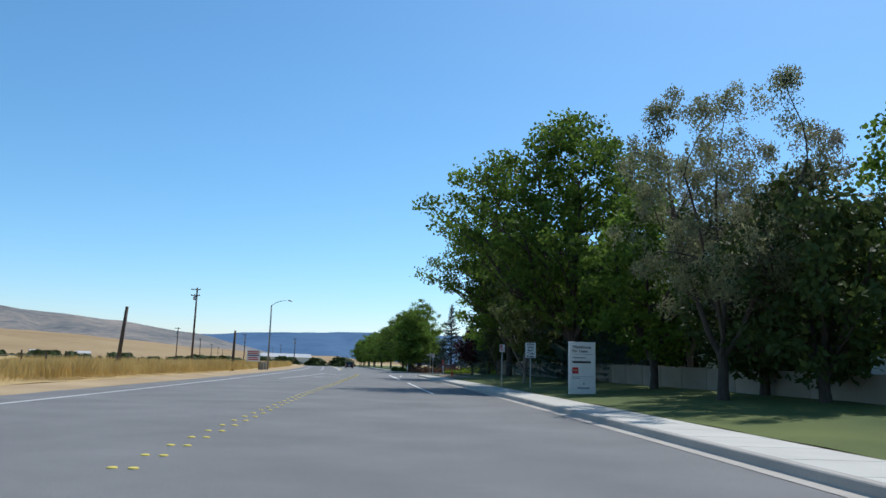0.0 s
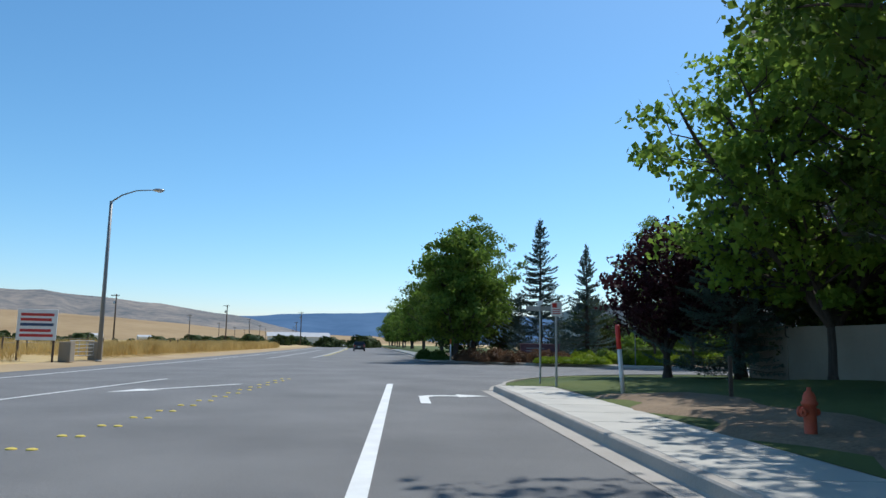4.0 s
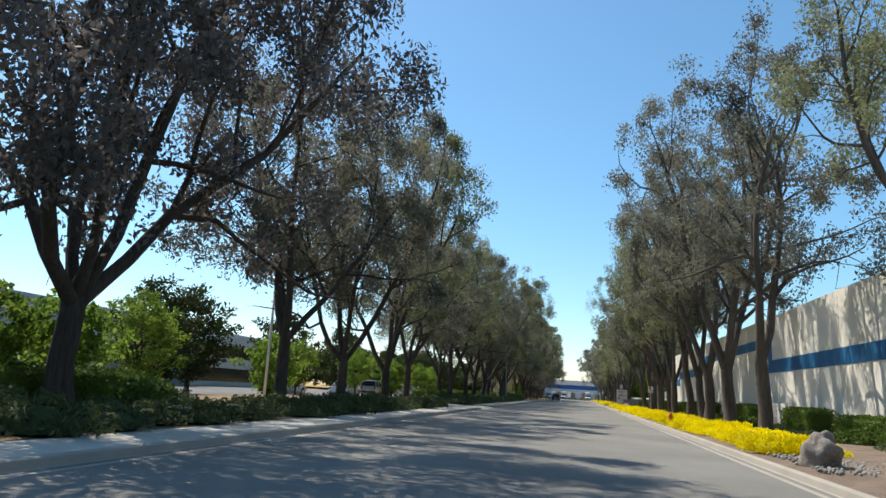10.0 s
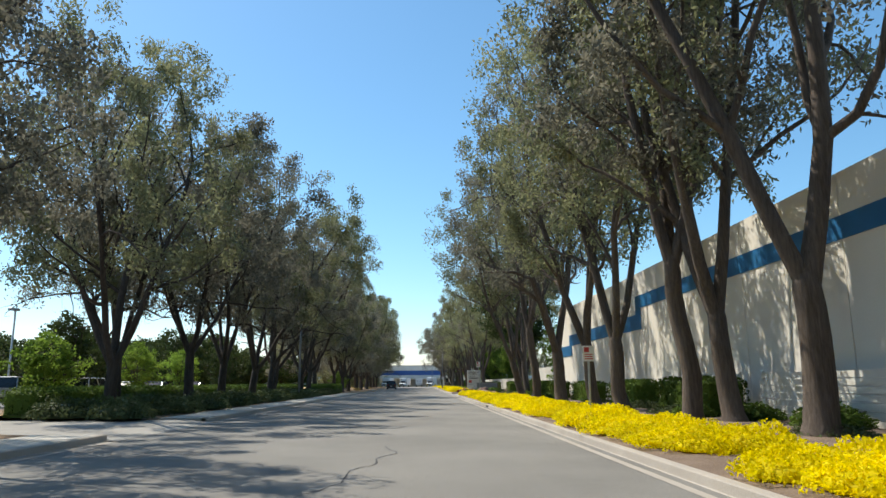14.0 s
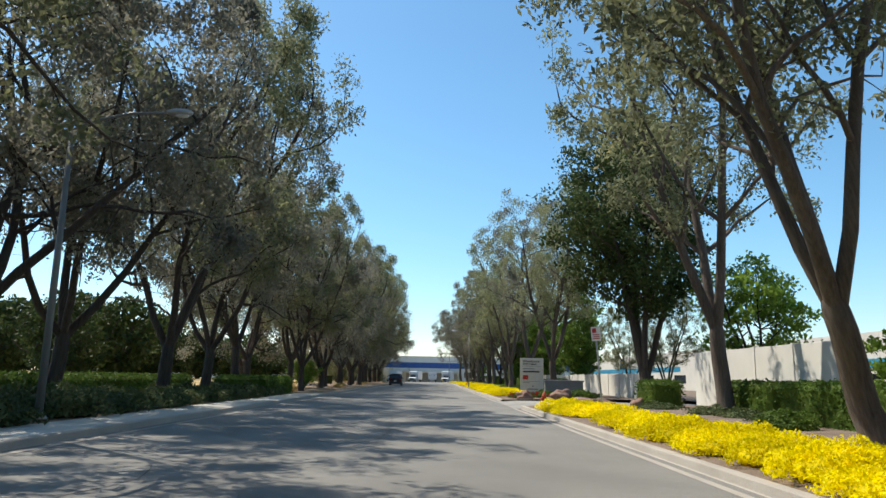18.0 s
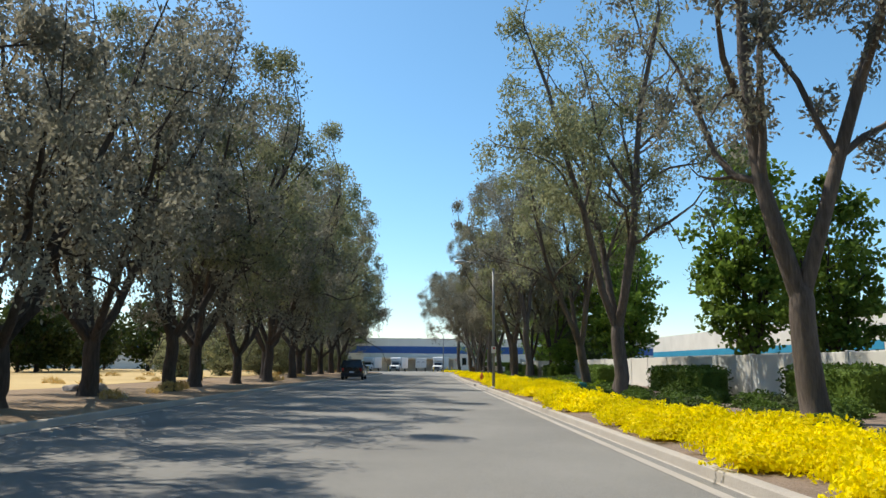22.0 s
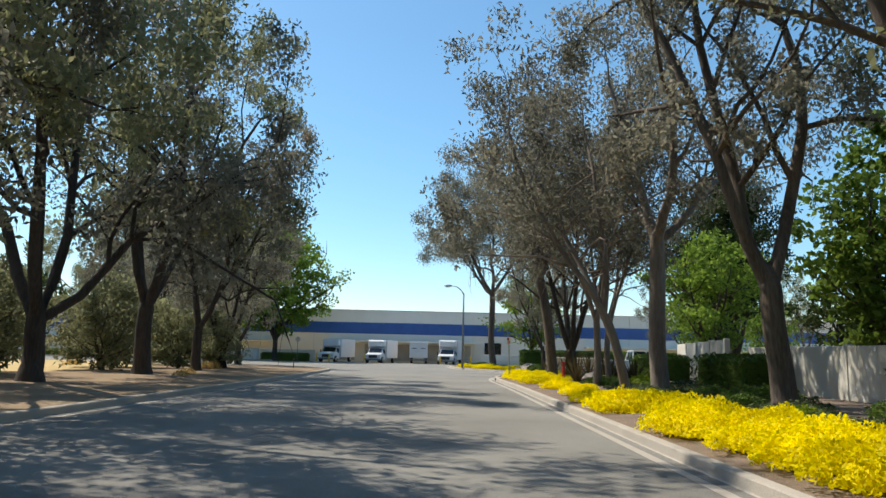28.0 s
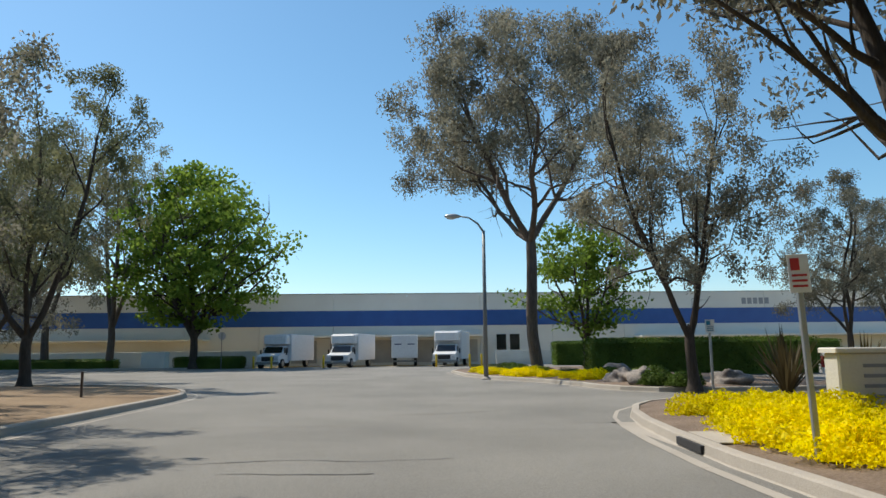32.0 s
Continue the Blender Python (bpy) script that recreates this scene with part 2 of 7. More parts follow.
def plain(name, c, rough=0.5, metal=0.0, spec=0.5, coat=0.0):
    ma, nn, ll, bs = nodes_of(name)
    nz, tc = nn.new("ShaderNodeTexNoise"), nn.new("ShaderNodeTexCoord")
    nz.inputs["Scale"].default_value, nz.inputs["Detail"].default_value = 6, 5
    ll.new(tc.outputs["Object"], nz.inputs["Vector"])
    mr = nn.new("ShaderNodeMapRange")
    mr.inputs[3].default_value, mr.inputs[4].default_value = 0.82, 1.1
    ll.new(nz.outputs[0], mr.inputs[0])
    mu = nn.new("ShaderNodeMix")
    mu.data_type, mu.blend_type = 'RGBA', 'MULTIPLY'
    mu.inputs[0].default_value = 1
    mu.inputs[6].default_value = (*c, 1)
    ll.new(mr.outputs[0], mu.inputs[7])
    ll.new(mu.outputs[2], bs.inputs["Base Color"])
    m2 = nn.new("ShaderNodeMapRange")
    m2.inputs[3].default_value, m2.inputs[4].default_value = max(rough - 0.1, 0.02), min(rough + 0.12, 1)
    ll.new(nz.outputs[0], m2.inputs[0])
    ll.new(m2.outputs[0], bs.inputs["Roughness"])
    bs.inputs["Metallic"].default_value, bs.inputs["Specular IOR Level"].default_value = metal, spec
    bs.inputs["Coat Weight"].default_value = coat
    return ma


M = {
    "asphalt_a": surf("asphalt_main", (0.115, 0.113, 0.11), (0.225, 0.22, 0.21), 0.35, 0.9, 0.7, 55, spread=0.3, grain=2.4),
    "asphalt_b": surf("asphalt_side", (0.14, 0.136, 0.124), (0.275, 0.264, 0.238), 0.3, 0.9, 0.7, 55, spread=0.3, grain=2.4),
    "crack": surf("crack_seal", (0.03, 0.03, 0.03), (0.06, 0.058, 0.055), 3, 0.7, 0.2),
    "concrete": surf("kerb_concrete", (0.32, 0.29, 0.25), (0.44, 0.4, 0.345), 0.8, 0.9, 0.45, 30, grain=1.2),
    "walk": surf("pavement_concrete", (0.42, 0.4, 0.35), (0.55, 0.52, 0.45), 0.9, 0.9, 0.3, 50, vary=0.07),
    "apron": surf("apron_concrete", (0.24, 0.23, 0.21), (0.36, 0.345, 0.31), 0.5, 0.9, 0.35, 40, grain=1.3),
    "earth": surf("dry_earth", (0.28, 0.19, 0.1), (0.46, 0.35, 0.2), 0.25, 0.95, 0.7, 18),
    "field": surf("dry_grass_ground", (0.36, 0.25, 0.1), (0.56, 0.42, 0.2), 0.12, 0.95, 0.8, 9),
    "mulch": surf("bark_mulch", (0.12, 0.085, 0.062), (0.27, 0.205, 0.155), 1.2, 0.95, 1.0, 26, grain=2.0),
    "litter": surf("leaf_litter", (0.14, 0.095, 0.06), (0.33, 0.24, 0.15), 0.5, 0.95, 1.0, 17, grain=1.8),
    "lawn": surf("lawn", (0.036, 0.066, 0.013), (0.13, 0.15, 0.038), 0.22, 0.95, 0.9, 45, spread=0.18),
    "paint_w": surf("road_paint_white", (0.6, 0.6, 0.57), (0.8, 0.8, 0.76), 2, 0.7, 0.2, 60),
    "paint_y": surf("road_paint_yellow", (0.5, 0.38, 0.06), (0.75, 0.6, 0.14), 2, 0.7, 0.2, 60),
    "panel": surf("wall_panel", (0.22, 0.188, 0.142), (0.32, 0.278, 0.215), 0.7, 0.9, 0.3, 30, vary=0.06),
    "white_block": surf("painted_block", (0.55, 0.53, 0.47), (0.72, 0.7, 0.63), 0.5, 0.85, 0.3, 25, vary=0.04),
    "tiltup": surf("tilt_up_concrete", (0.7, 0.66, 0.58), (0.82, 0.79, 0.71), 0.35, 0.85, 0.25, 20, vary=0.03),
    "grey_wall": surf("grey_render", (0.42, 0.42, 0.42), (0.52, 0.52, 0.51), 0.35, 0.85, 0.2, 20, vary=0.03),
    "grey_dark": surf("grey_base_band", (0.22, 0.22, 0.23), (0.3, 0.3, 0.31), 0.35, 0.85, 0.2, 20),
    "ware_wall": surf("warehouse_wall", (0.6, 0.59, 0.55), (0.7, 0.69, 0.645), 0.3, 0.85, 0.2, 14),
    "blue": surf("blue_stripe", (0.012, 0.11, 0.27), (0.02, 0.16, 0.36), 0.8, 0.45, 0.05, 20, spec=0.5),
    "navy": surf("navy_stripe", (0.012, 0.065, 0.24), (0.02, 0.095, 0.32), 0.8, 0.45, 0.05, 20, spec=0.5),
    "teal": surf("teal_stripe", (0.02, 0.2, 0.34), (0.04, 0.28, 0.42), 0.8, 0.5, 0.05, 20),
    "bark": surf("grey_brown_bark", (0.062, 0.048, 0.039), (0.175, 0.142, 0.118), 2.2, 0.95, 1.0, 20, stretch=(1, 1, 0.13), grain=1.9),
    "bark_pale": surf("smooth_pale_bark", (0.12, 0.095, 0.08), (0.3, 0.26, 0.22), 1.1, 0.85, 0.7, 12, stretch=(1, 1, 0.2), spread=0.15, grain=1.3),
    "bark_dark": surf("dark_bark", (0.035, 0.028, 0.023), (0.1, 0.08, 0.065), 2.4, 0.95, 1.0, 20, stretch=(1, 1, 0.13), grain=1.9),
    "wood": surf("weathered_pole_wood", (0.055, 0.04, 0.03), (0.13, 0.1, 0.08), 2, 0.9, 0.6, 22, stretch=(3, 3, 0.2)),
    "steel": plain("galvanised_steel", (0.42, 0.44, 0.45), 0.45, 0.8),
    "pole_grey": plain("painted_pole", (0.2, 0.21, 0.21), 0.5, 0.3),
    "sign_w": plain("sign_white", (0.74, 0.74, 0.72), 0.45),
    "sign_panel": plain("sign_panel_white", (0.68, 0.68, 0.66), 0.55),
    "black": plain("black_print", (0.02, 0.02, 0.022), 0.6),
    "navy_print": plain("navy_print", (0.03, 0.06, 0.14), 0.6),
    "grey_print": plain("grey_print", (0.25, 0.26, 0.28), 0.6),
    "red": plain("red_paint", (0.5, 0.03, 0.025), 0.5),
    "orange": surf("hydrant_orange", (0.5, 0.12, 0.025), (0.72, 0.22, 0.05), 5, 0.6, 0.2, 30),
    "rusty": surf("hydrant_red_orange", (0.4, 0.06, 0.03), (0.6, 0.13, 0.06), 5, 0.6, 0.2, 30),
    "yellow_paint": plain("yellow_paint", (0.75, 0.5, 0.03), 0.5),
    "maroon": surf("maroon_sign_stone", (0.1, 0.05, 0.06), (0.18, 0.1, 0.11), 3, 0.7, 0.2),
    "stone": surf("boulder_stone", (0.15, 0.13, 0.12), (0.36, 0.32, 0.28), 2.2, 0.9, 1.0, 11, grain=1.6),
    "redstone": surf("red_boulder", (0.15, 0.085, 0.065), (0.33, 0.22, 0.17), 2.2, 0.9, 1.0, 11, grain=1.6),
    "glass": plain("dark_glass", (0.012, 0.015, 0.018), 0.08, 0.0, 0.6),
    "car_white": plain("white_car_paint", (0.72, 0.73, 0.74), 0.25, 0.0, 0.5, 0.6),
    "car_black": plain("black_car_paint", (0.012, 0.013, 0.016), 0.25, 0.0, 0.5, 0.6),
    "car_silver": plain("silver_car_paint", (0.42, 0.44, 0.46), 0.3, 0.6, 0.5, 0.6),
    "car_blue": plain("blue_car_paint", (0.03, 0.06, 0.14), 0.3, 0.2, 0.5, 0.6),
    "tyre": surf("tyre_rubber", (0.012, 0.012, 0.012), (0.03, 0.03, 0.03), 5, 0.85, 0.3),
    "rim": plain("alloy_rim", (0.45, 0.46, 0.48), 0.35, 0.9),
    "tail": plain("red_tail_lamp", (0.35, 0.015, 0.012), 0.2),
    "head": plain("clear_head_lamp", (0.6, 0.62, 0.64), 0.12),
    "box_white": plain("truck_box_white", (0.7, 0.71, 0.72), 0.4),
    "dock": surf("dock_door_grey", (0.3, 0.3, 0.29), (0.42, 0.41, 0.39), 1, 0.7, 0.2),
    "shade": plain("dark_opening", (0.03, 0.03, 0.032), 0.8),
    "green_box": plain("green_utility_lid", (0.03, 0.2, 0.15), 0.5),
    "hill": surf("golden_hill", (0.24, 0.16, 0.08), (0.4, 0.29, 0.16), 0.006, 1.0, 0, 0.06, spec=0.1),
    "scrub": surf("scrubby_ridge", (0.085, 0.1, 0.11), (0.3, 0.255, 0.21), 0.006, 1.0, 0, 0.03, spec=0.1, grain=2.0),
    # woods seen through far air: the haze is mixed into the blue colour
    "ridge": surf("haze_blue_wooded_ridge", (0.06, 0.115, 0.2), (0.11, 0.18, 0.28), 0.004, 1.0, 0, 0.02, spec=0.0),
    "euc": leafy("grey_olive_leaves", (0.088, 0.089, 0.07), (0.315, 0.3, 0.225), 0.47, (0.38, 0.28, 0.19)),
    "euc_green": leafy("olive_green_leaves", (0.09, 0.1, 0.058), (0.32, 0.33, 0.175), 0.48, (0.37, 0.3, 0.16)),
    # darker copy of the eucalyptus leaves: backlit crown's shade put into the colour
    "euc_purple": leafy("shaded_grey_purple_leaves", (0.052, 0.047, 0.046), (0.175, 0.153, 0.14), 0.4, (0.22, 0.16, 0.14)),
    "maple": leafy("bright_green_leaves", (0.036, 0.072, 0.013), (0.175, 0.265, 0.042), 0.5, (0.26, 0.32, 0.06), 0.6),
    "maple_mid": leafy("fresh_green_leaves", (0.045, 0.09, 0.015), (0.21, 0.31, 0.05), 0.52, (0.3, 0.37, 0.07), 0.6),
    # lighter maple copy, its sunlit yellow-green put into the leaf colour
    "maple_lit": leafy("sunlit_lime_leaves", (0.06, 0.12, 0.018), (0.27, 0.39, 0.06), 0.58, (0.36, 0.43, 0.09), 0.6),
    "dark_leaf": leafy("dark_green_leaves", (0.02, 0.036, 0.012), (0.09, 0.12, 0.035), 0.3),
    "purple": leafy("purple_plum_leaves", (0.02, 0.008, 0.012), (0.075, 0.025, 0.035), 0.3),
    "pink": leafy("pink_blossom_and_leaves", (0.035, 0.052, 0.018), (0.13, 0.155, 0.05), 0.4, (0.55, 0.22, 0.28)),
    "needle": leafy("blue_green_needles", (0.032, 0.054, 0.048), (0.13, 0.19, 0.165), 0.3),
    "hedge": leafy("hedge_leaves", (0.03, 0.06, 0.012), (0.13, 0.2, 0.036), 0.35, (0.16, 0.22, 0.05)),
    "juniper": leafy("grey_green_groundcover", (0.035, 0.055, 0.02), (0.14, 0.17, 0.075), 0.3),
    "lime": leafy("lime_groundcover", (0.1, 0.16, 0.012), (0.32, 0.4, 0.03), 0.45),
    "red_shrub": leafy("russet_shrub_leaves", (0.06, 0.035, 0.018), (0.2, 0.11, 0.06), 0.35, (0.12, 0.14, 0.04)),
    "bloom": leafy("yellow_blossom", (0.62, 0.5, 0.0), (0.95, 0.84, 0.01), 0.5, (0.5, 0.52, 0.03), 0.6),
    "rose": leafy("red_rose_petals", (0.3, 0.01, 0.015), (0.6, 0.03, 0.04), 0.3),
    "flax": leafy("bronze_flax_leaves", (0.035, 0.03, 0.018), (0.16, 0.13, 0.06), 0.3),
    "straw": leafy("straw_grass", (0.36, 0.24, 0.07), (0.68, 0.5, 0.2), 0.45, (0.5, 0.4, 0.2), 0.7),
}

# ---- ground and roads ----
def uneven(x, y, amp, sc):
    return amp * noise.noise(Vector((x * sc, y * sc, 3.3)))


mb = MB()
ring = [-2400, -1200, -600, -300, -120, 0, 120, 300, 600, 1200, 2400]
mb.strip([[(x + 60, y + 80, -0.06) for x in ring] for y in ring])
ground = thing("ground", "dry straw-coloured open ground reaching to the hills", "ground", kind="structure", mb=mb, material=M["field"])

YS = [-60 + 4 * i for i in range(120)] + [440, 520, 620]
mb = MB()
mb.strip([[A(y, o, -0.03 * (o / 9) ** 2 * 0) for o in (-18.2, -14, -9, -4, 0)] for y in YS])
road_a = thing("road_main", "grey weathered asphalt main road with white and yellow markings", "road", kind="structure", mb=mb, material=M["asphalt_a"])

mb = MB()
# flared mouth where the side road meets the main one
NB = 10
def arc(cx, cy, r, a0, a1, n=NB):
    return [(cx + r * math.cos(radians(a0 + (a1 - a0) * i / n)), cy + r * math.sin(radians(a0 + (a1 - a0) * i / n))) for i in range(n + 1)]


def drift(s):
    """The right kerb swings out a little towards the road's end."""
    return min(0.5, max(0.0, (s - 195) * 0.018))


def close_in(s):
    """The left kerb draws nearer towards the road's end."""
    return min(1.6, max(0.0, (s - 190) * 0.042))


def right_return(n=NB, off=0.0):
    """The kerb's turn from the main road into the side road; off moves it into the planted side."""
    r = 12.0 - off
    c = (kerb_x(84) + 12.2, 84.4)
    return arc(c[0], c[1], r, 181, 93, n)


def left_return(n=NB, off=0.0):
    pts = ((11.7, 107.87), (6.1, 108.9), (1.9, 110.4), (-1.2, 111.9), (-3.4, 113.4), (-5.2, 115.2), (-6.6, 117.6), (-7.37, 120.5))
    out = []
    for i in range(n + 1):
        u = i / n * (len(pts) - 1)
        k = min(int(u), len(pts) - 2)
        p = Vector(pts[k]).lerp(Vector(pts[k + 1]), u - k)
        q = (Vector((4.5, 120.5)) - p).normalized()
        out.append((p.x + q.x * off, p.y + q.y * off))
    return out


lo, hi = right_return(), left_return()
jm = MB().strip([[(p[0], p[1], 0.004), ((p[0] + q[0]) / 2, (p[1] + q[1]) / 2, 0.004), (q[0], q[1], 0.004)] for p, q in zip(list(reversed(lo)) + [(lo[0][0] - 0.6, lo[0][1])], list(hi) + [(hi[-1][0] - 0.6, hi[-1][1])])])
thing("road_mouth", "grey asphalt mouth of the side road", "road", kind="structure", mb=jm, material=M["asphalt_a"])
first = [(lo[-1][0] + (hi[0][0] - lo[-1][0]) * k, lo[-1][1] + (hi[0][1] - lo[-1][1]) * k, 0.004) for k in (0, 0.27, 0.54, 0.8, 1)]
mb.strip([first] + [[B(s, d, 0.004) for d in (-0.04 - drift(s), 3, 6, 9, ROADW)] for s in [14 + 5 * i for i in range(49)]])
# the turning area at the end of the road
mb.strip([[B(s, d, 0.006) for d in (-40, -20, -2, 5, 12, 30, 75)] for s in (236, 248, 262, 276, 284)])
mb.strip([[(x, y, -0.012) for x in (-14, 0, 14, 30)] for y in (78, 96, 108, 124)])
mb.strip([[B(s, d, -0.012) for d in (-42, -5, 20, 76)] for s in (222, 250, 290)])
road_b = thing("road_side", "pale grey asphalt business park road with cracks", "road", kind="structure", mb=mb, material=M["asphalt_b"])


def profile(rows_at, prof, name, label, material, cat="kerb", kind="structure"):
    """rows_at(off) gives the line moved sideways by off; prof holds (off, z)."""
    lines = [rows_at(o) for o, z in prof]
    mb = MB().strip([[(lines[k][i][0], lines[k][i][1], prof[k][1]) for k in range(len(prof))] for i in range(len(lines[0]))])
    return thing(name, label, cat, kind=kind, mb=mb, material=material)


KP = [(-0.34, 0.008), (-0.02, 0.0), (0.0, 0.02), (0.02, 0.135), (0.04, 0.155), (0.16, 0.16), (0.17, 0.05)]


def line_a(y0, y1, st=2.0):
    n = int((y1 - y0) / st)
    return lambda o: [A(y0 + (y1 - y0) * i / n, o)[:2] for i in range(n + 1)]


def line_b(s0, s1, right=True, st=2.5):
    n = max(int((s1 - s0) / st), 1)
    return lambda o: [B(s, -o - drift(s) if right else ROADW - close_in(s) + o)[:2] for s in [s0 + (s1 - s0) * i / n for i in range(n + 1)]]


KL = "concrete kerb with gutter beside the road"
profile(line_a(-40, 84), KP, "kerb", KL, M["concrete"])
profile(lambda o: right_return(off=o), KP, "kerb", "curved concrete kerb at the street corner", M["concrete"])
profile(lambda o: left_return(off=o), KP, "kerb", "curved concrete kerb round the planted corner", M["concrete"])
profile(line_a(120.5, 420, 6), KP, "kerb", KL, M["concrete"])
profile(line_b(12, 119.4), KP, "kerb", KL, M["concrete"])
profile(line_b(128.5, 231), KP, "kerb", KL, M["concrete"])
profile(line_b(11.7, 63, False), KP, "kerb", KL, M["concrete"])
profile(line_b(71, 243, False), KP, "kerb", KL, M["concrete"])


def turned(line, o):
    """A line in the side road's coordinates, moved to its right by o."""
    res = []
    for i, p in enumerate(line):
        a, b = line[max(i - 1, 0)], line[min(i + 1, len(line) - 1)]
        t = Vector((b[0] - a[0], b[1] - a[1])).normalized()
        res.append(B(p[0] + t.y * o, p[1] - t.x * o)[:2])
    return res


ENDC = ((231, -0.5), (233.4, -0.65), (235.2, -0.85), (236.8, -1.15), (238.2, -1.6), (239.2, -2.2), (239.9, -3.0), (240.3, -4.2), (240.4, -6), (240.4, -9))


def end_right(o):
    return turned(ENDC, o)


def end_left(o, n=12):
    c = B(243, ROADW + 7.4)
    r = 9.0 - o
    return [(c[0] + r * math.cos(radians(-90 + BROT + a)), c[1] + r * math.sin(radians(-90 + BROT + a))) for a in [88 * i / n for i in range(n + 1)]]


profile(end_right, KP, "kerb", "curved concrete kerb at the planted end corner", M["concrete"])
profile(end_left, KP, "kerb", "curved concrete kerb at the bare corner", M["concrete"])
profile(lambda o: [B(252 - o, 20 + 4 * i)[:2] for i in range(14)], KP, "kerb", KL, M["concrete"])
profile(lambda o: [B(283.5 + o, 74 - 4 * i)[:2] for i in range(14)], KP, "kerb", KL, M["concrete"])


ISLE = ((244.6, -12), (244.2, -8), (244.2, -5.8), (244.6, -4.4), (245.6, -3.5), (247, -3.1), (248.6, -2.9), (251.8, -2.1), (255.8, -0.5), (260, 0.4), (265.9, 0.8), (269.6, 0.2), (271.8, -2.4), (272.4, -6), (272.2, -12))


def isle(o):
    return turned(ISLE, o)


profile(isle, KP, "kerb", "curved concrete kerb round a planted island", M["concrete"])


def bed(name, label, material, rows, cat="bed", amp=0.05, sc=0.5):
    mb = MB().strip([[(x, y, z + uneven(x, y, amp, sc)) for x, y, z in r] for r in rows])
    return thing(name, label, cat, kind="structure", mb=mb, material=material, smooth=True)


# planted and open strips; their near edge tucks behind the kerb
def strip_b(s0, s1, ds, zs, st=2.0):
    n = max(int((s1 - s0) / st), 1)
    return [[B(s, d - (drift(s) if -1 < d < 0 else close_in(s) if ROADW < d < ROADW + 3 else 0), z) for d, z in zip(ds, zs)] for s in [s0 + (s1 - s0) * i / n for i in range(n + 1)]]


bed("planting_bed", "brown bark mulch bed along the road", M["mulch"], strip_b(12, 119.4, (-0.15, -1.5, -4, -8, -60), (0.13, 0.2, 0.28, 0.3, 0.3)))
bed("planting_bed", "brown bark mulch bed along the road", M["mulch"], strip_b(128.5, 231, (-0.15, -1.5, -4, -9, -60), (0.13, 0.2, 0.28, 0.3, 0.3)))
bed("planting_bed", "bark mulch bed round the end corner", M["mulch"], [[(*end_right(0.15)[i], 0.13), (*end_right(0.9)[i], 0.19), B(min(ENDC[i][0], 237.5), -5.5, 0.26), B(min(ENDC[i][0], 238.5), -9.5, 0.28)] for i in range(len(ENDC))])
bed("planting_bed", "bark mulch island with low planting", M["mulch"], [[(*isle(0.15)[i], 0.13), (*isle(1.2)[i], 0.2), B(min(max(ISLE[i][0], 247), 268), -8, 0.25), B(min(max(ISLE[i][0], 247), 268), -12, 0.1)] for i in range(len(ISLE))])
bed("driveway", "worn grey concrete driveway apron", M["apron"], strip_b(119.1, 128.8, (0.3, -0.8, -3, -9, -45), (0.01, 0.1, 0.12, 0.1, 0.05)), "driveway", 0)
bed("planting_bed", "shaded soil bed with leaf litter under the trees", M["litter"], strip_b(11.5, 63, (ROADW + 1.7, ROADW + 4, ROADW + 10, ROADW + 14), (0.14, 0.25, 0.35, 0.3)))
bed("planting_bed", "shaded soil bed with leaf litter under the trees", M["litter"], strip_b(71, 134, (ROADW + 1.7, ROADW + 4, ROADW + 9, ROADW + 12), (0.14, 0.25, 0.35, 0.2)))
bed("driveway", "worn grey concrete driveway apron", M["apron"], strip_b(62.8, 71.2, (ROADW - 0.3, ROADW + 0.8, ROADW + 3, ROADW + 14), (0.01, 0.1, 0.12, 0.08)), "driveway", 0)
bed("parking_lot", "grey asphalt parking lot behind the hedges", M["asphalt_a"], strip_b(20, 134, (ROADW + 13.5, 45), (0.06, 0.06)), "parking lot", 0)
bed("dry_lot", "bare dry lot with straw and leaf litter under trees", M["litter"], strip_b(134, 243, (ROADW + 0.15, ROADW + 2, ROADW + 5, ROADW + 8), (0.13, 0.17, 0.24, 0.26)), "dry lot")
bed("dry_lot", "open lot of pale mown straw", M["field"], strip_b(134, 246, (ROADW + 7.9, 30, 60, 110), (0.25, 0.3, 0.35, 0.35), 6), "dry lot")
bed("dry_lot", "bare dry corner with straw", M["litter"], [[(*end_left(o)[i], z) for o, z in ((0.15, 0.13), (3, 0.2), (6, 0.25), (8.9, 0.26))] for i in range(13)], "dry lot")
bed("planting_bed", "bark mulch and shrubs at the street corner", M["mulch"], [[(*left_return(off=o)[i], z) for o, z in ((1.7, 0.14), (4, 0.22), (7, 0.3), (8.9, 0.32))] for i in range(NB + 1)])
bed("planting_bed", "bark mulch bed behind the corner shrubs", M["litter"], [[(A(96.35 + d, 1.8)[0] * (1 - i / 8) + 21 * i / 8, 96.35 + d + 0.5 * i / 8, z) for d, z in ((ROADW + 8.5, 0.3), (ROADW + 14, 0.35), (ROADW + 40, 0.3))] for i in range(9)])
bed("lawn", "patchy green lawn with dry yellow spots", M["lawn"], [[A(y, o, z) for o, z in ((1.75, 0.17), (4, 0.28), (9, 0.5), (14, 0.55), (60, 0.5))] for y in range(-40, 85, 2)], "lawn")
bed("lawn", "dry patchy grass at the street corner", M["lawn"], [[(*right_return(off=o)[i], z) for o, z in ((0.15, 0.13), (3, 0.22), (7, 0.3), (11.9, 0.35))] for i in range(NB + 1)], "lawn")
bed("verge", "lawn and shrub verge beyond the corner", M["lawn"], [[A(y, o, z) for o, z in ((1.75, 0.17), (5, 0.25), (30, 0.3))] for y in range(118, 421, 6)], "verge")
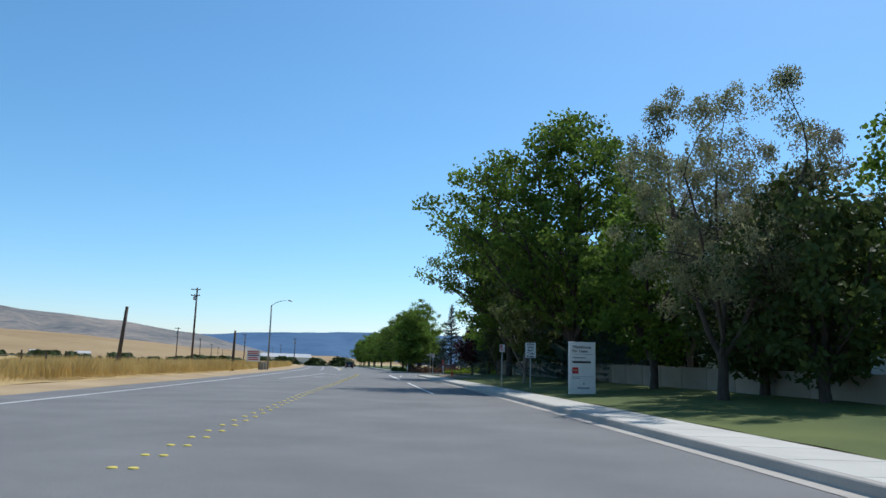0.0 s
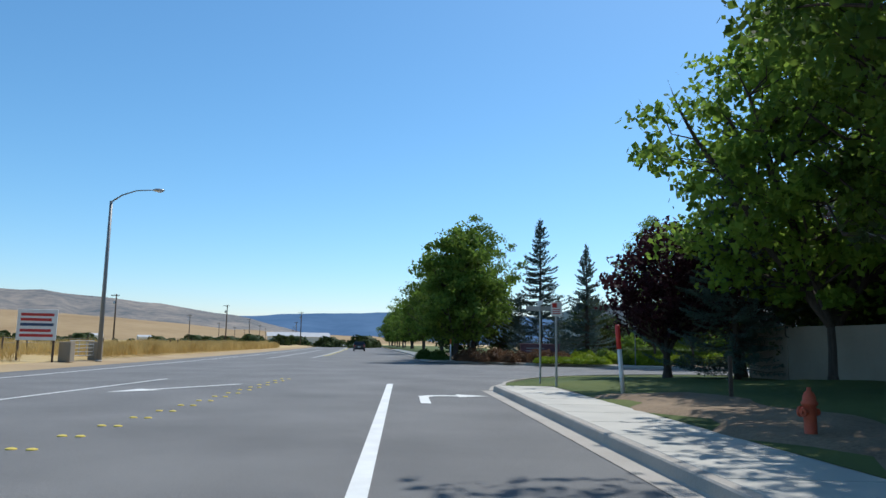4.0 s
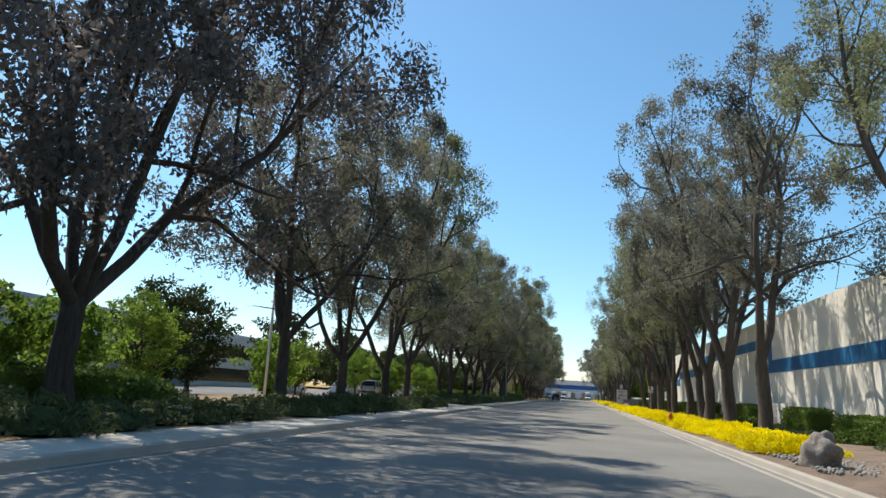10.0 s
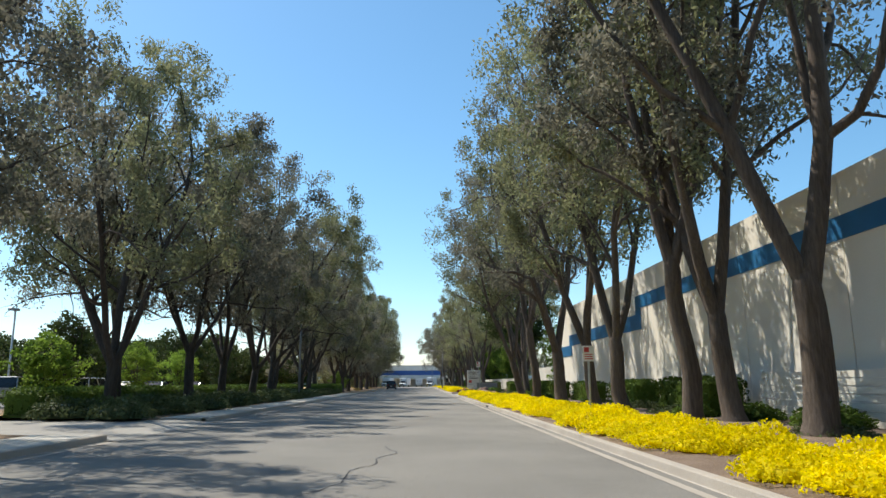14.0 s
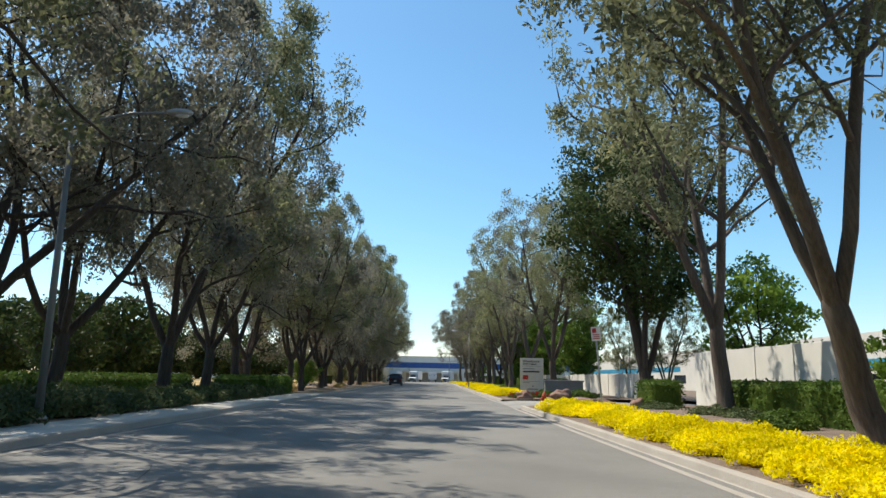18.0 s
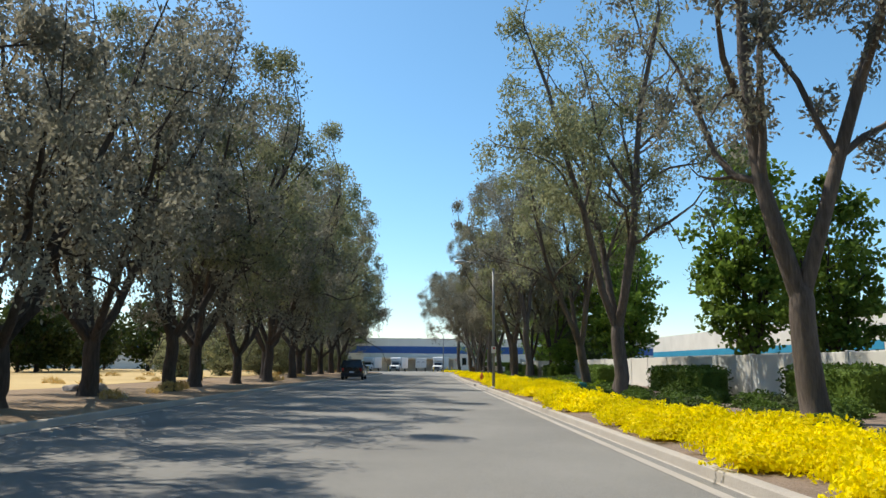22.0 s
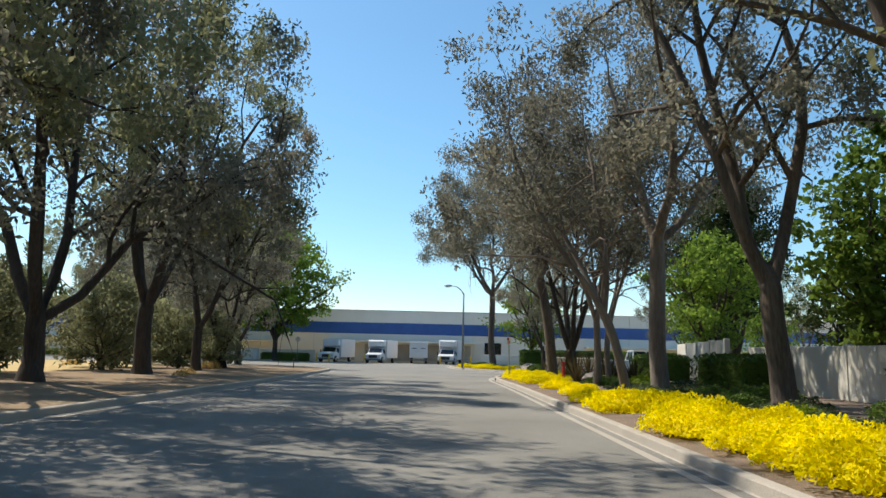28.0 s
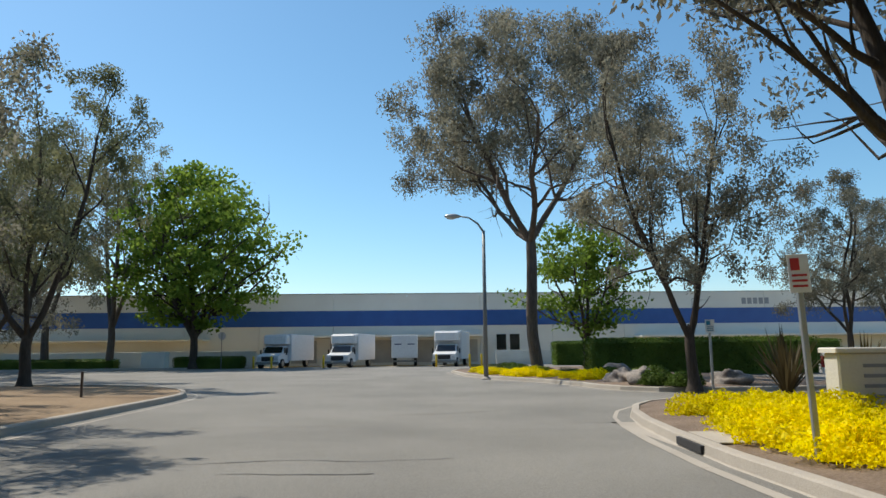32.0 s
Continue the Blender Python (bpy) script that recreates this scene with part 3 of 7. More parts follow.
bed("bare_soil", "bare brown soil patch round the hydrant", M["litter"], [[A(y, o + 0.35 * math.sin(y * 1.7), z + (0.03 if 0 < i < 17 else -0.08)) for o, z in ((1.85, 0.1), (2.3, 0.23), (3.1, 0.26), (4.1, 0.3), (4.9, 0.22))] for i, y in enumerate([67 + 0.8 * i for i in range(18)])], "soil", 0.02)
# field side of the main road
bed("shoulder", "dusty tan shoulder of the main road", M["earth"], [[A(y, o, z) for o, z in ((-17.9, 0.005), (-19.3, 0.03), (-20.6, 0.12))] for y in range(-40, 430, 4)], "shoulder", 0.02)
bed("field", "field of tall dry straw-coloured grass", M["field"], [[A(y, o, z) for o, z in ((-20.5, 0.1), (-24, 0.3), (-40, 0.3), (-90, 0.1), (-400, 0.0))] for y in range(-40, 430, 4)], "field", 0.12, 0.2)

# ---- pavements, each slab a piece ----
def slabs(name, label, rows, material):
    """rows: pairs of inner and outer points along the pavement."""
    base = thing(name, label, "pavement", kind="structure", mb=MB().strip([[(p[0], p[1], 0.1), (q[0], q[1], 0.1)] for p, q in rows]), material=material)
    for (a, b), (c, d) in zip(rows, rows[1:]):
        q = [Vector((*p[:2], 0)) for p in (a, c, d, b)]
        mid = sum(q, Vector()) / 4
        low = [p + (mid - p).normalized() * 0.012 for p in q]
        top = [p + (mid - p).normalized() * 0.028 for p in q]
        v = [(*p[:2], 0.09) for p in low] + [(*p[:2], 0.15) for p in low] + [(*p[:2], 0.163) for p in top]
        part("slab", MB().add(v, [(i, (i + 1) % 4, 4 + (i + 1) % 4, 4 + i) for i in range(4)] + [(4 + i, 4 + (i + 1) % 4, 8 + (i + 1) % 4, 8 + i) for i in range(4)] + [(8, 9, 10, 11)]), material, base)
    return base


slabs("pavement", "pale concrete pavement beside the main road", [(A(y, 0.15), A(y, 1.75)) for y in [4 + 1.6 * i for i in range(51)]], M["walk"])
slabs("pavement", "pale concrete pavement at the shrub corner", list(zip(left_return(12, 0.15), left_return(12, 1.7))), M["walk"])
slabs("pavement", "pale concrete pavement along the side road", [(B(s, ROADW + 0.15), B(s, ROADW + 1.7)) for s in [11.75 + 1.65 * i for i in range(32)]], M["walk"])
slabs("pavement", "pale concrete pavement along the side road", [(B(s, ROADW + 0.15), B(s, ROADW + 1.7)) for s in [71.2 + 1.65 * i for i in range(39)]], M["walk"])
slabs("pavement", "pale concrete pavement beyond the corner", [(A(y, 0.15), A(y, 1.75)) for y in [120.6 + 3 * i for i in range(28)]], M["walk"])


# ---- road markings, cracks ----
def ribbon(fn, a, b, w, z, n=8):
    return [[(fn(a + (b - a) * i / n)[0] + e, fn(a + (b - a) * i / n)[1], z) for e in (-w / 2, w / 2)] for i in range(n + 1)]


def mark(name, label, mb, material, cat="road marking"):
    return thing(name, label, cat, kind="structure", mb=mb, material=material)


Z = 0.009
mark("edge_line", "worn white edge line", MB().strip(ribbon(lambda y: A(y, -15.9), -40, 300, 0.12, Z, 60)), M["paint_w"])
mark("lane_line", "solid white turn lane line", MB().strip(ribbon(lambda y: (-0.25 - (y - 34) * 0.108, y), 34, 53, 0.13, Z)), M["paint_w"])
mark("lane_line", "thick solid white turn lane line", MB().strip(ribbon(lambda y: (-3.55 - (y - 64) * 0.108, y), 63.5, 86.5, 0.2, Z)), M["paint_w"])
mark("pocket_line", "white line of the left turn pocket", MB().strip(ribbon(lambda y: A(y, -12.7 + (y - 60) * 0.07), 56, 87, 0.12, Z)), M["paint_w"])
mark("lane_line", "white lane line past the junction", MB().strip(ribbon(lambda y: A(y, -9.4), 122, 300, 0.12, Z, 30)), M["paint_w"])
mark("lane_line", "white lane line past the junction", MB().strip(ribbon(lambda y: A(y, -12.6), 118, 180, 0.14, Z, 16)), M["paint_w"])
for o in (-8.6, -8.9):
    mark("centre_line", "double yellow centre line", MB().strip(ribbon(lambda y: A(y, o + max(0, (y - 40)) * 0.03), -60, -14, 0.1, Z, 12)), M["paint_y"])
    mark("centre_line", "double yellow centre line", MB().strip(ribbon(lambda y: A(y, o - 0.3), 130, 420, 0.1, Z, 40)), M["paint_y"])


def arrow(name, label, m, bent):
    if bent:
        poly = [(-0.12, -2.2), (0.12, -2.2), (0.12, -0.2), (0.35, 0.12), (0.9, 0.12), (0.9, -0.2), (1.7, 0.32), (0.9, 0.85), (0.9, 0.45), (0.2, 0.45), (-0.12, 0.1)]
    else:
        poly = [(-0.1, -2.4), (0.1, -2.4), (0.1, 1.0), (0.42, 1.0), (0, 2.4), (-0.42, 1.0), (-0.1, 1.0)]
    ob = mark(name, label, MB().add([(x, y, 0) for x, y in poly], [tuple(range(len(poly)))]), M["paint_w"])
    ob.matrix_basis = m
    return ob


arrow("turn_arrow", "white right turn arrow on the asphalt", pose(-4.45, 81.2, Z, 0, 0, 6), True)
arrow("turn_arrow", "white right turn arrow on the asphalt", pose(1.9, 46.5, Z, 0, 0, 5), True)
for x, y in ((-10.35, 66.2), (-11.45, 82.6)):
    arrow("lane_arrow", "long straight white lane arrow on the asphalt", pose(x, y, Z, 0, 0, 156), False)

# raised pavement dots in pairs down the centre
dot = MB().lathe([(0.06, 0.0), (0.055, 0.012), (0.035, 0.02)], 10)
strip_dots = thing("road_dots", "yellow raised pavement dots in a double row", "road marking", kind="structure")
dme = dot.mesh("dot")
for i in range(66):
    y = 9 + i * 1.22
    off = -8.75 + max(0, y - 30) * 0.032
    for e in (-0.13, 0.13):
        x, yy, _ = A(y, off + e)
        part("dot", dme, M["paint_y"], strip_dots, m=pose(x, yy, 0.002) @ Matrix.Diagonal((1.15, 1.15, 1, 1)))

rng = random.Random(5)


def crack(s0, d0, length, turn):
    mb, p, a, rows = MB(), [s0, d0], turn, []
    for i in range(int(length / 0.35)):
        a += rng.uniform(-0.5, 0.5)
        a = turn + (a - turn) * 0.7
        w = rng.uniform(0.005, 0.017)
        n = (-math.sin(a) * w, math.cos(a) * w)
        rows.append([B(p[0] + n[0], p[1] + n[1], 0.0095), B(p[0] - n[0], p[1] - n[1], 0.0095)])
        p = [p[0] + 0.35 * math.cos(a), p[1] + 0.35 * math.sin(a)]
    return mb.strip(rows)


for s0, d0, ln, tu in ((38, 5.2, 14, 0.05), (52, 5.6, 10, -0.02), (66, 5.6, 16, 0.03), (86, 6.0, 12, 0.0), (101, 5.2, 9, 0.08), (122, 5.6, 18, 0.0), (145, 5.2, 10, 0.03), (172, 5.8, 14, -0.04), (205, 5.6, 11, 0.02), (232, 2.5, 4, 1.5), (238, 4, 5, -1.2), (250, 6, 7, 0.6), (258, 2, 5, 1.4)):
    mark("crack", "dark sealed crack in the asphalt", crack(s0, d0, ln, tu), M["crack"], "crack")
for s0, d0 in ((231, 3.4), (246, 3.0), (205, 1.6), (174, 2.1)):
    mark("patch", "dark oily patch seam in the asphalt", crack(s0, d0, 2.2, 1.4), M["crack"], "crack")

# ---- distance: hills ----
def hills(name, label, material, R, az0, az1, fn, n=70, base=-8):
    rows = []
    for i in range(n + 1):
        az = az0 + (az1 - az0) * i / n
        h = fn(az)
        a = radians(az)
        c, s = -math.sin(a), math.cos(a)
        rows.append([(c * R * q, s * R * q, base + (h + 8) * z + (noise.noise(Vector((az * 0.9, q * 9, 1))) * h * 0.1 if 0 < z < 1 else 0)) for q, z in ((0.62, 0), (0.74, 0.3), (0.86, 0.66), (0.95, 0.9), (1.0, 1.0), (1.06, 0.9))])
    return thing(name, label, "hills", kind="structure", mb=MB().strip(rows), material=material, smooth=True)


def ridge_h(az, R, tab, wob):
    xs, ys = [t[0] for t in tab], [t[1] for t in tab]
    return R * math.tan(radians(float(np.interp(az, xs, ys)) + wob * noise.noise(Vector((az * 0.55, R * 0.01, 0))) + wob * 0.5 * noise.noise(Vector((az * 1.9, R * 0.01, 4)))))


hills("far_ridge", "wooded ridge on the horizon, distance haze put into its blue colour", M["ridge"], 4200, -14, 60, lambda a: ridge_h(a, 4200, ((-70, 1.5), (-20, 2.0), (0, 2.4), (7, 2.45), (14, 2.2), (18, 1.9), (30, 1.4), (60, 1.0)), 0.12))
hills("scrub_hills", "dry hills dotted with dark scrub", M["scrub"], 2600, 10, 100, lambda a: ridge_h(a, 2600, ((10, 0.1), (15, 1.0), (18, 1.75), (24, 2.6), (31, 3.2), (45, 3.5), (70, 3.2), (100, 2.5)), 0.14))
hills("golden_hills", "smooth golden dry-grass hills", M["hill"], 1500, 2, 110, lambda a: ridge_h(a, 1500, ((2, 0.1), (8, 0.5), (14, 0.66), (20, 1.0), (26, 1.5), (33, 1.85), (50, 2.05), (80, 1.8), (110, 1.5)), 0.12))

# ---- trees ----
def quads(c, u, v):
    """Leaves as four-cornered blades: base, side, tip, side."""
    n = len(c)
    verts = np.stack([c - u, c + v - 0.1 * u, c + u, c - v - 0.1 * u], 1).reshape(-1, 3)
    faces = np.arange(4 * n).reshape(n, 4)
    return verts, faces


def leaf_mesh(name, centres, size, rg, aspect=0.35, hang=0.0, vary=0.35):
    c = np.asarray(centres)
    n = len(c)
    u = rg.normal(size=(n, 3))
    u[:, 2] -= hang
    u /= np.linalg.norm(u, axis=1)[:, None]
    w = rg.normal(size=(n, 3))
    v = np.cross(u, w)
    v /= np.linalg.norm(v, axis=1)[:, None] + 1e-9
    k = size * (1 + vary * rg.uniform(-1, 1, n))[:, None]
    verts, faces = quads(c, u * k, v * k * aspect)
    me = bpy.data.meshes.new(name)
    me.vertices.add(len(verts))
    me.vertices.foreach_set("co", verts.ravel())
    me.loops.add(4 * n)
    me.loops.foreach_set("vertex_index", faces.ravel())
    me.polygons.add(n)
    me.polygons.foreach_set("loop_start", np.arange(0, 4 * n, 4))
    me.update(calc_edges=True)
    return me


TREES = {}


def tree_kind(key, name, label, seed, h, fork, r0, stems, width, low, bark, leaf, clumps, per, rc, size, aspect, hang, shape=0.55, lean=(0.0, 0.0), steep=0.5, hollow=0.5, twist=0.16):
    """A trunk that forks into steep stems, boughs from the stems to clumps of leaves inside an uneven crown.
    width: the crown's radius; low: height of its lowest leaves; shape: where it is widest; hollow: 0 full, 1 a shell."""
    rg = np.random.default_rng(seed)
    mb = MB()
    lx, ly = lean
    top = Vector((lx * fork, ly * fork, fork))
    mid = Vector((lx * fork * 0.4 + rg.normal(0, 0.05), ly * fork * 0.4 + rg.normal(0, 0.05), fork * 0.5))
    low_ = Vector((lx * fork * 0.85, ly * fork * 0.85, fork * 0.86))
    mb.tube([(0, 0, -0.15), (0, 0, 0.06), (0.01, 0, 0.3), mid, low_, top, top + Vector((lx, ly, 1)) * 0.3, top + Vector((lx, ly, 1)) * 0.7], [r0 * 1.55, r0 * 1.22, r0 * 0.98, r0 * 0.86, r0 * 0.84, r0 * 0.78, r0 * 0.6, r0 * 0.12], 10, caps=False)
    nodes = []
    a0 = rg.uniform(0, 6.28)
    for k in range(stems):
        a = a0 + 6.283 * k / stems + rg.normal(0, 0.35)
        reach = width * steep * rg.uniform(0.55, 1.15)
        th = (h - fork) * rg.uniform(0.6, 0.84)
        n = 7
        pts, rad = [], []
        wob = np.cumsum(rg.normal(0, twist, (n + 1, 2)), 0)
        rk = r0 * rg.uniform(0.46, 0.62)
        for i in range(n + 1):
            u = i / n
            out = reach * (1 - (1 - u) ** 1.7)
            pts.append(top + Vector((math.cos(a) * out + wob[i, 0] * u + lx * th * u, math.sin(a) * out + wob[i, 1] * u + ly * th * u, th * u - 0.5 * (1 - u) ** 3)))
            rad.append(rk * (1 - u) ** 0.8 + 0.009)
        mb.tube(pts, rad, 7, caps=False)
        for i in range(1, n + 1):
            nodes.append((np.array(pts[i]), rad[i]))
    pos = np.array([q for q, r in nodes])
    # lobes make the outline uneven
    lob = rg.uniform(0, 6.283, 4)
    amp = rg.uniform(0.08, 0.2, 4)
    cen = []
    for c in range(clumps):
        best, far = None, -1
        for tries in range(5):
            u = rg.uniform(0, 1) ** 0.85
            x = u / shape if u < shape else (1 - u) / (1 - shape)
            prof = max(0.0, math.sin(min(1, x) * 1.5708)) ** (0.5 if u < shape else 0.62)
            a = rg.uniform(0, 6.283)
            bump = 1 + sum(amp[j] * math.sin((j + 1) * a + lob[j] + 3.0 * u * (j + 1)) for j in range(4))
            fr = (hollow + (1 - hollow) * rg.random()) * (0.35 + 0.65 * rg.random() ** 0.5) * (1.08 if rg.random() < 0.2 else 1.0)
            r = width * prof * bump * fr
            z = low + u * (h - low - rc * 0.6)
            q = np.array([math.cos(a) * r + lx * z, math.sin(a) * r + ly * z, z])
            dd = min((np.linalg.norm(q - o) for o in cen), default=9.0)
            if dd > far:
                best, far = q, dd
        cen.append(best)
    leaves = []
    for q in cen:
        flat = np.hypot(pos[:, 0] - q[0], pos[:, 1] - q[1])
        drop = q[2] - pos[:, 2]
        cost = flat + np.abs(drop - 0.7 * flat) * 0.8 + np.where(drop < 0.1, 3.0, 0.0)
        k = int(cost.argmin())
        p0, rr = nodes[k]
        ln = float(np.linalg.norm(q - p0))
        p1 = p0 + (q - p0) * 0.4 + np.array([rg.normal(0, 0.06 * ln), rg.normal(0, 0.06 * ln), -0.06 * ln])
        p2 = p0 + (q - p0) * 0.75 + np.array([rg.normal(0, 0.06 * ln), rg.normal(0, 0.06 * ln), 0.02 * ln])
        rb = min(rr * 0.75, 0.016 + 0.012 * ln)
        mb.tube([Vector(p0), Vector(p1), Vector(p2), Vector(q)], [rb, rb * 0.75, rb * 0.5, 0.006], 4, caps=False)
        n = int(per * rg.uniform(0.5, 1.5))
        rad = rc * rg.uniform(0.7, 1.25)
        v = rg.normal(size=(n, 3))
        v /= np.linalg.norm(v, axis=1)[:, None]
        v *= (rad * rg.random(n) ** 0.45)[:, None]
        out = np.array([q[0] - lx * q[2], q[1] - ly * q[2], 0.0])
        out /= np.linalg.norm(out) + 0.3
        v += np.outer(rg.uniform(-0.5, 0.5, n) * rad, out)
        v[:, 2] *= 0.72
        v[:, 2] -= hang * 0.45 * rg.random(n) ** 2
        leaves.append(v + q)
        # a few single leaves along the bough
        m = int(n * 0.12)
        t = rg.uniform(0.4, 1, m)[:, None]
        leaves.append(p0 + (q - p0) * t + rg.normal(0, 0.16, (m, 3)))
    pts = np.concatenate(leaves)
    TREES[key] = (name, label, mb.mesh("trunk", True), leaf_mesh("crown", pts, size, rg, aspect, hang), M[bark], M[leaf])


def plant_tree(key, m, scale=1.0, label="", group=""):
    name, lab, tm, cm, bk, lf = TREES[key]
    ob = thing(name, label or lab, "tree", m, group)
    ob.matrix_basis = m @ Matrix.Scale(scale, 4)
    part("trunk", tm, bk, ob)
    part("crown", cm, lf, ob)
    return ob


def gum_kind(key, name, label, seed, h, fork, r0, limbs, width, low, bark, leaf, leaves, size=0.086, aspect=0.4, sweep=0.55, bend=0.2, lean=(0.0, 0.0), sub=4, droop=0.6, puff=0.6, up=0.1, fill=0):
    """A gum tree: a trunk that forks into a few crooked limbs, each branching twice more; leaves hang in tufts
    from the last twigs only, so that the crown falls into clumps with gaps. sweep: how far the limbs splay."""
    rg = np.random.default_rng(seed)
    lx, ly = lean
    wood, tips = [], []

    def grow(p, d, length, r, level):
        n = (7, 6, 4)[level]
        pts, rad = [p], [r]
        for i in range(n):
            d = d + rg.normal(0, bend * (0.55, 1.0, 1.2)[level], 3) + np.array([0, 0, up * (1.0, 0.25, 0.0)[level]])
            d = d / np.linalg.norm(d)
            p = p + d * (length / n)
            pts.append(p)
            rad.append(max(r * (1 - (0.62, 0.72, 0.85)[level] * (i + 1) / n), 0.006))
        wood.append((pts, rad, (8, 6, 4)[level]))
        return pts, rad, d

    def fan(d, tilt, turn):
        """A way that leaves d by tilt, turned about it."""
        e = np.cross(d, [0.2, 0.1, 1.0])
        e = e / (np.linalg.norm(e) + 1e-6)
        f = np.cross(d, e)
        q = d * math.cos(tilt) + (e * math.cos(turn) + f * math.sin(turn)) * math.sin(tilt)
        return q / np.linalg.norm(q)

    top = np.array([lx * fork, ly * fork, fork])
    a0 = rg.uniform(0, 6.28)
    for k in range(limbs):
        a = a0 + 6.283 * k / limbs + rg.normal(0, 0.3)
        t = sweep * rg.uniform(0.55, 1.2)
        d = np.array([math.cos(a) * math.sin(t) + lx, math.sin(a) * math.sin(t) + ly, math.cos(t)])
        span = (h - fork) * rg.uniform(0.62, 0.82)
        pts, rad, d1 = grow(top - np.array([0, 0, 0.25]), d / np.linalg.norm(d), span, r0 * rg.uniform(*((0.62, 0.74) if limbs < 4 else (0.5, 0.66))) * (0.88 if k else 1.0), 0)
        turn = rg.uniform(0, 6.28)
        for j in range(sub + 1):
            u = 0.24 + 0.76 * j / sub
            i = min(int(u * 7 + 0.5), 7)
            turn += 2.4 + rg.normal(0, 0.4)
            dd = pts[i] - pts[i - 1]
            q = fan(dd / np.linalg.norm(dd), rg.uniform(0.65, 1.15) if j < sub else 0.25, turn)
            p2, r2, d2 = grow(pts[i], q, (h - fork) * rg.uniform(0.27, 0.42), rad[i] * 0.6, 1)
            for m in range(4):
                i2 = (1, 3, 5, 6)[m]
                q2 = fan((p2[i2] - p2[i2 - 1]) / np.linalg.norm(p2[i2] - p2[i2 - 1]), rg.uniform(0.4, 1.1), rg.uniform(0, 6.28))
                p3, r3, d3 = grow(p2[i2], q2, rg.uniform(1.0, 2.1), r2[i2] * 0.6, 2)
                tips += [p3[2], p3[4]]
    tip = np.array(tips)
    # fit the whole to the tree's height and spread
    kz = (h - 0.5 - fork) / (np.percentile(tip[:, 2], 95) - fork)
    axis = np.array([lx, ly])
    off = np.hypot(tip[:, 0] - lx * tip[:, 2], tip[:, 1] - ly * tip[:, 2])
    kr = width / np.percentile(off, 88)

    def put(q):
        q = np.array(q, dtype=float)
        over = np.maximum(q[..., 2] - fork, 0)
        f = 1 + (kr - 1) * np.clip(over / 1.5, 0, 1)
        z = np.where(q[..., 2] > fork, fork + over * kz, q[..., 2])
        c = axis * q[..., 2:3]
        z = np.where(z > 0.94 * h, 0.94 * h + (z - 0.94 * h) * 0.3, z)
        way = (q[..., :2] - c) * f[..., None]
        # boughs that reach past the crown's dome are drawn in
        mid = low + 0.48 * (h - low)
        room = width * np.sqrt(np.clip(1 - (np.clip(z - mid, 0, None) / (h + 0.6 - mid)) ** 2, 0.03, 1))
        r = np.linalg.norm(way, axis=-1) + 1e-6
        way = way * np.where(r > room, (room + (r - room) * 0.25) / r, 1.0)[..., None]
        z = np.maximum(z, np.where(q[..., 2] > fork, fork + (0.85 * low - fork) * np.clip((r - 0.6) / 2.2, 0, 1), z) if low > fork else z)
        xy = axis * z[..., None] + way
        return np.concatenate([xy, z[..., None]], -1)

    mb = MB()
    bole, w0 = [(0, 0, -0.15), (0, 0, 0.06), (lx * 0.3, ly * 0.3, 0.3)], rg.normal(0, 0.016 * fork, (2, 2))
    for u in (0.28, 0.45, 0.62, 0.8):   # the bole bends a little
        w = w0[0] * math.sin(3.14 * u) + w0[1] * math.sin(6.28 * u) * 0.5
        bole.append((lx * fork * u + w[0], ly * fork * u + w[1], fork * u))
    bole += [(lx * fork * 0.92, ly * fork * 0.92, fork * 0.92), tuple(top), tuple(top + np.array([lx, ly, 1]) * 0.35)]
    mb.tube(bole, [r0 * 1.6, r0 * 1.25, r0, r0 * 0.93, r0 * 0.89, r0 * 0.87, r0 * 0.84, r0 * 0.82, r0 * 0.72, r0 * 0.2], 11, caps=False)
    for pts, rad, sides in wood:
        mb.tube([Vector(q) for q in put(pts)], rad, sides, caps=False)
    tip = put(tip)
    tip = tip[tip[:, 2] > low]
    if fill:   # more tufts in the outer shell of a rounded crown
        u, a = rg.random(fill), rg.uniform(0, 6.283, fill)
        z = low + 0.6 + (h - low - 0.8) * u ** 0.8
        mid = low + 0.35 * (h - low)
        r = width * np.sqrt(np.clip(1 - np.where(z > mid, (z - mid) / (h - mid + 0.3), (mid - z) / (1.6 * (mid - low))) ** 2, 0.02, 1)) * rg.uniform(0.55, 1.0, fill)
        tip = np.concatenate([tip, np.stack([axis[0] * z + r * np.cos(a), axis[1] * z + r * np.sin(a), z], -1)])
    n = leaves // len(tip)
    cloud = []
    for q in tip:
        m = int(n * rg.uniform(0.35, 1.65))
        v = rg.normal(size=(m, 3))
        v /= np.linalg.norm(v, axis=1)[:, None]
        v *= (puff * rg.uniform(0.65, 1.2) * rg.random(m) ** 0.5)[:, None]
        v[:, 2] *= 0.7
        v[:, 2] -= droop * rg.random(m) ** 2.2
        cloud.append(q + v)
    TREES[key] = (name, label, mb.mesh("trunk", True), leaf_mesh("crown", np.concatenate(cloud), size, rg, aspect, 0.9), M[bark], M[leaf])


EUC = "tall eucalyptus with forked grey-brown trunk and olive-grey leaves"
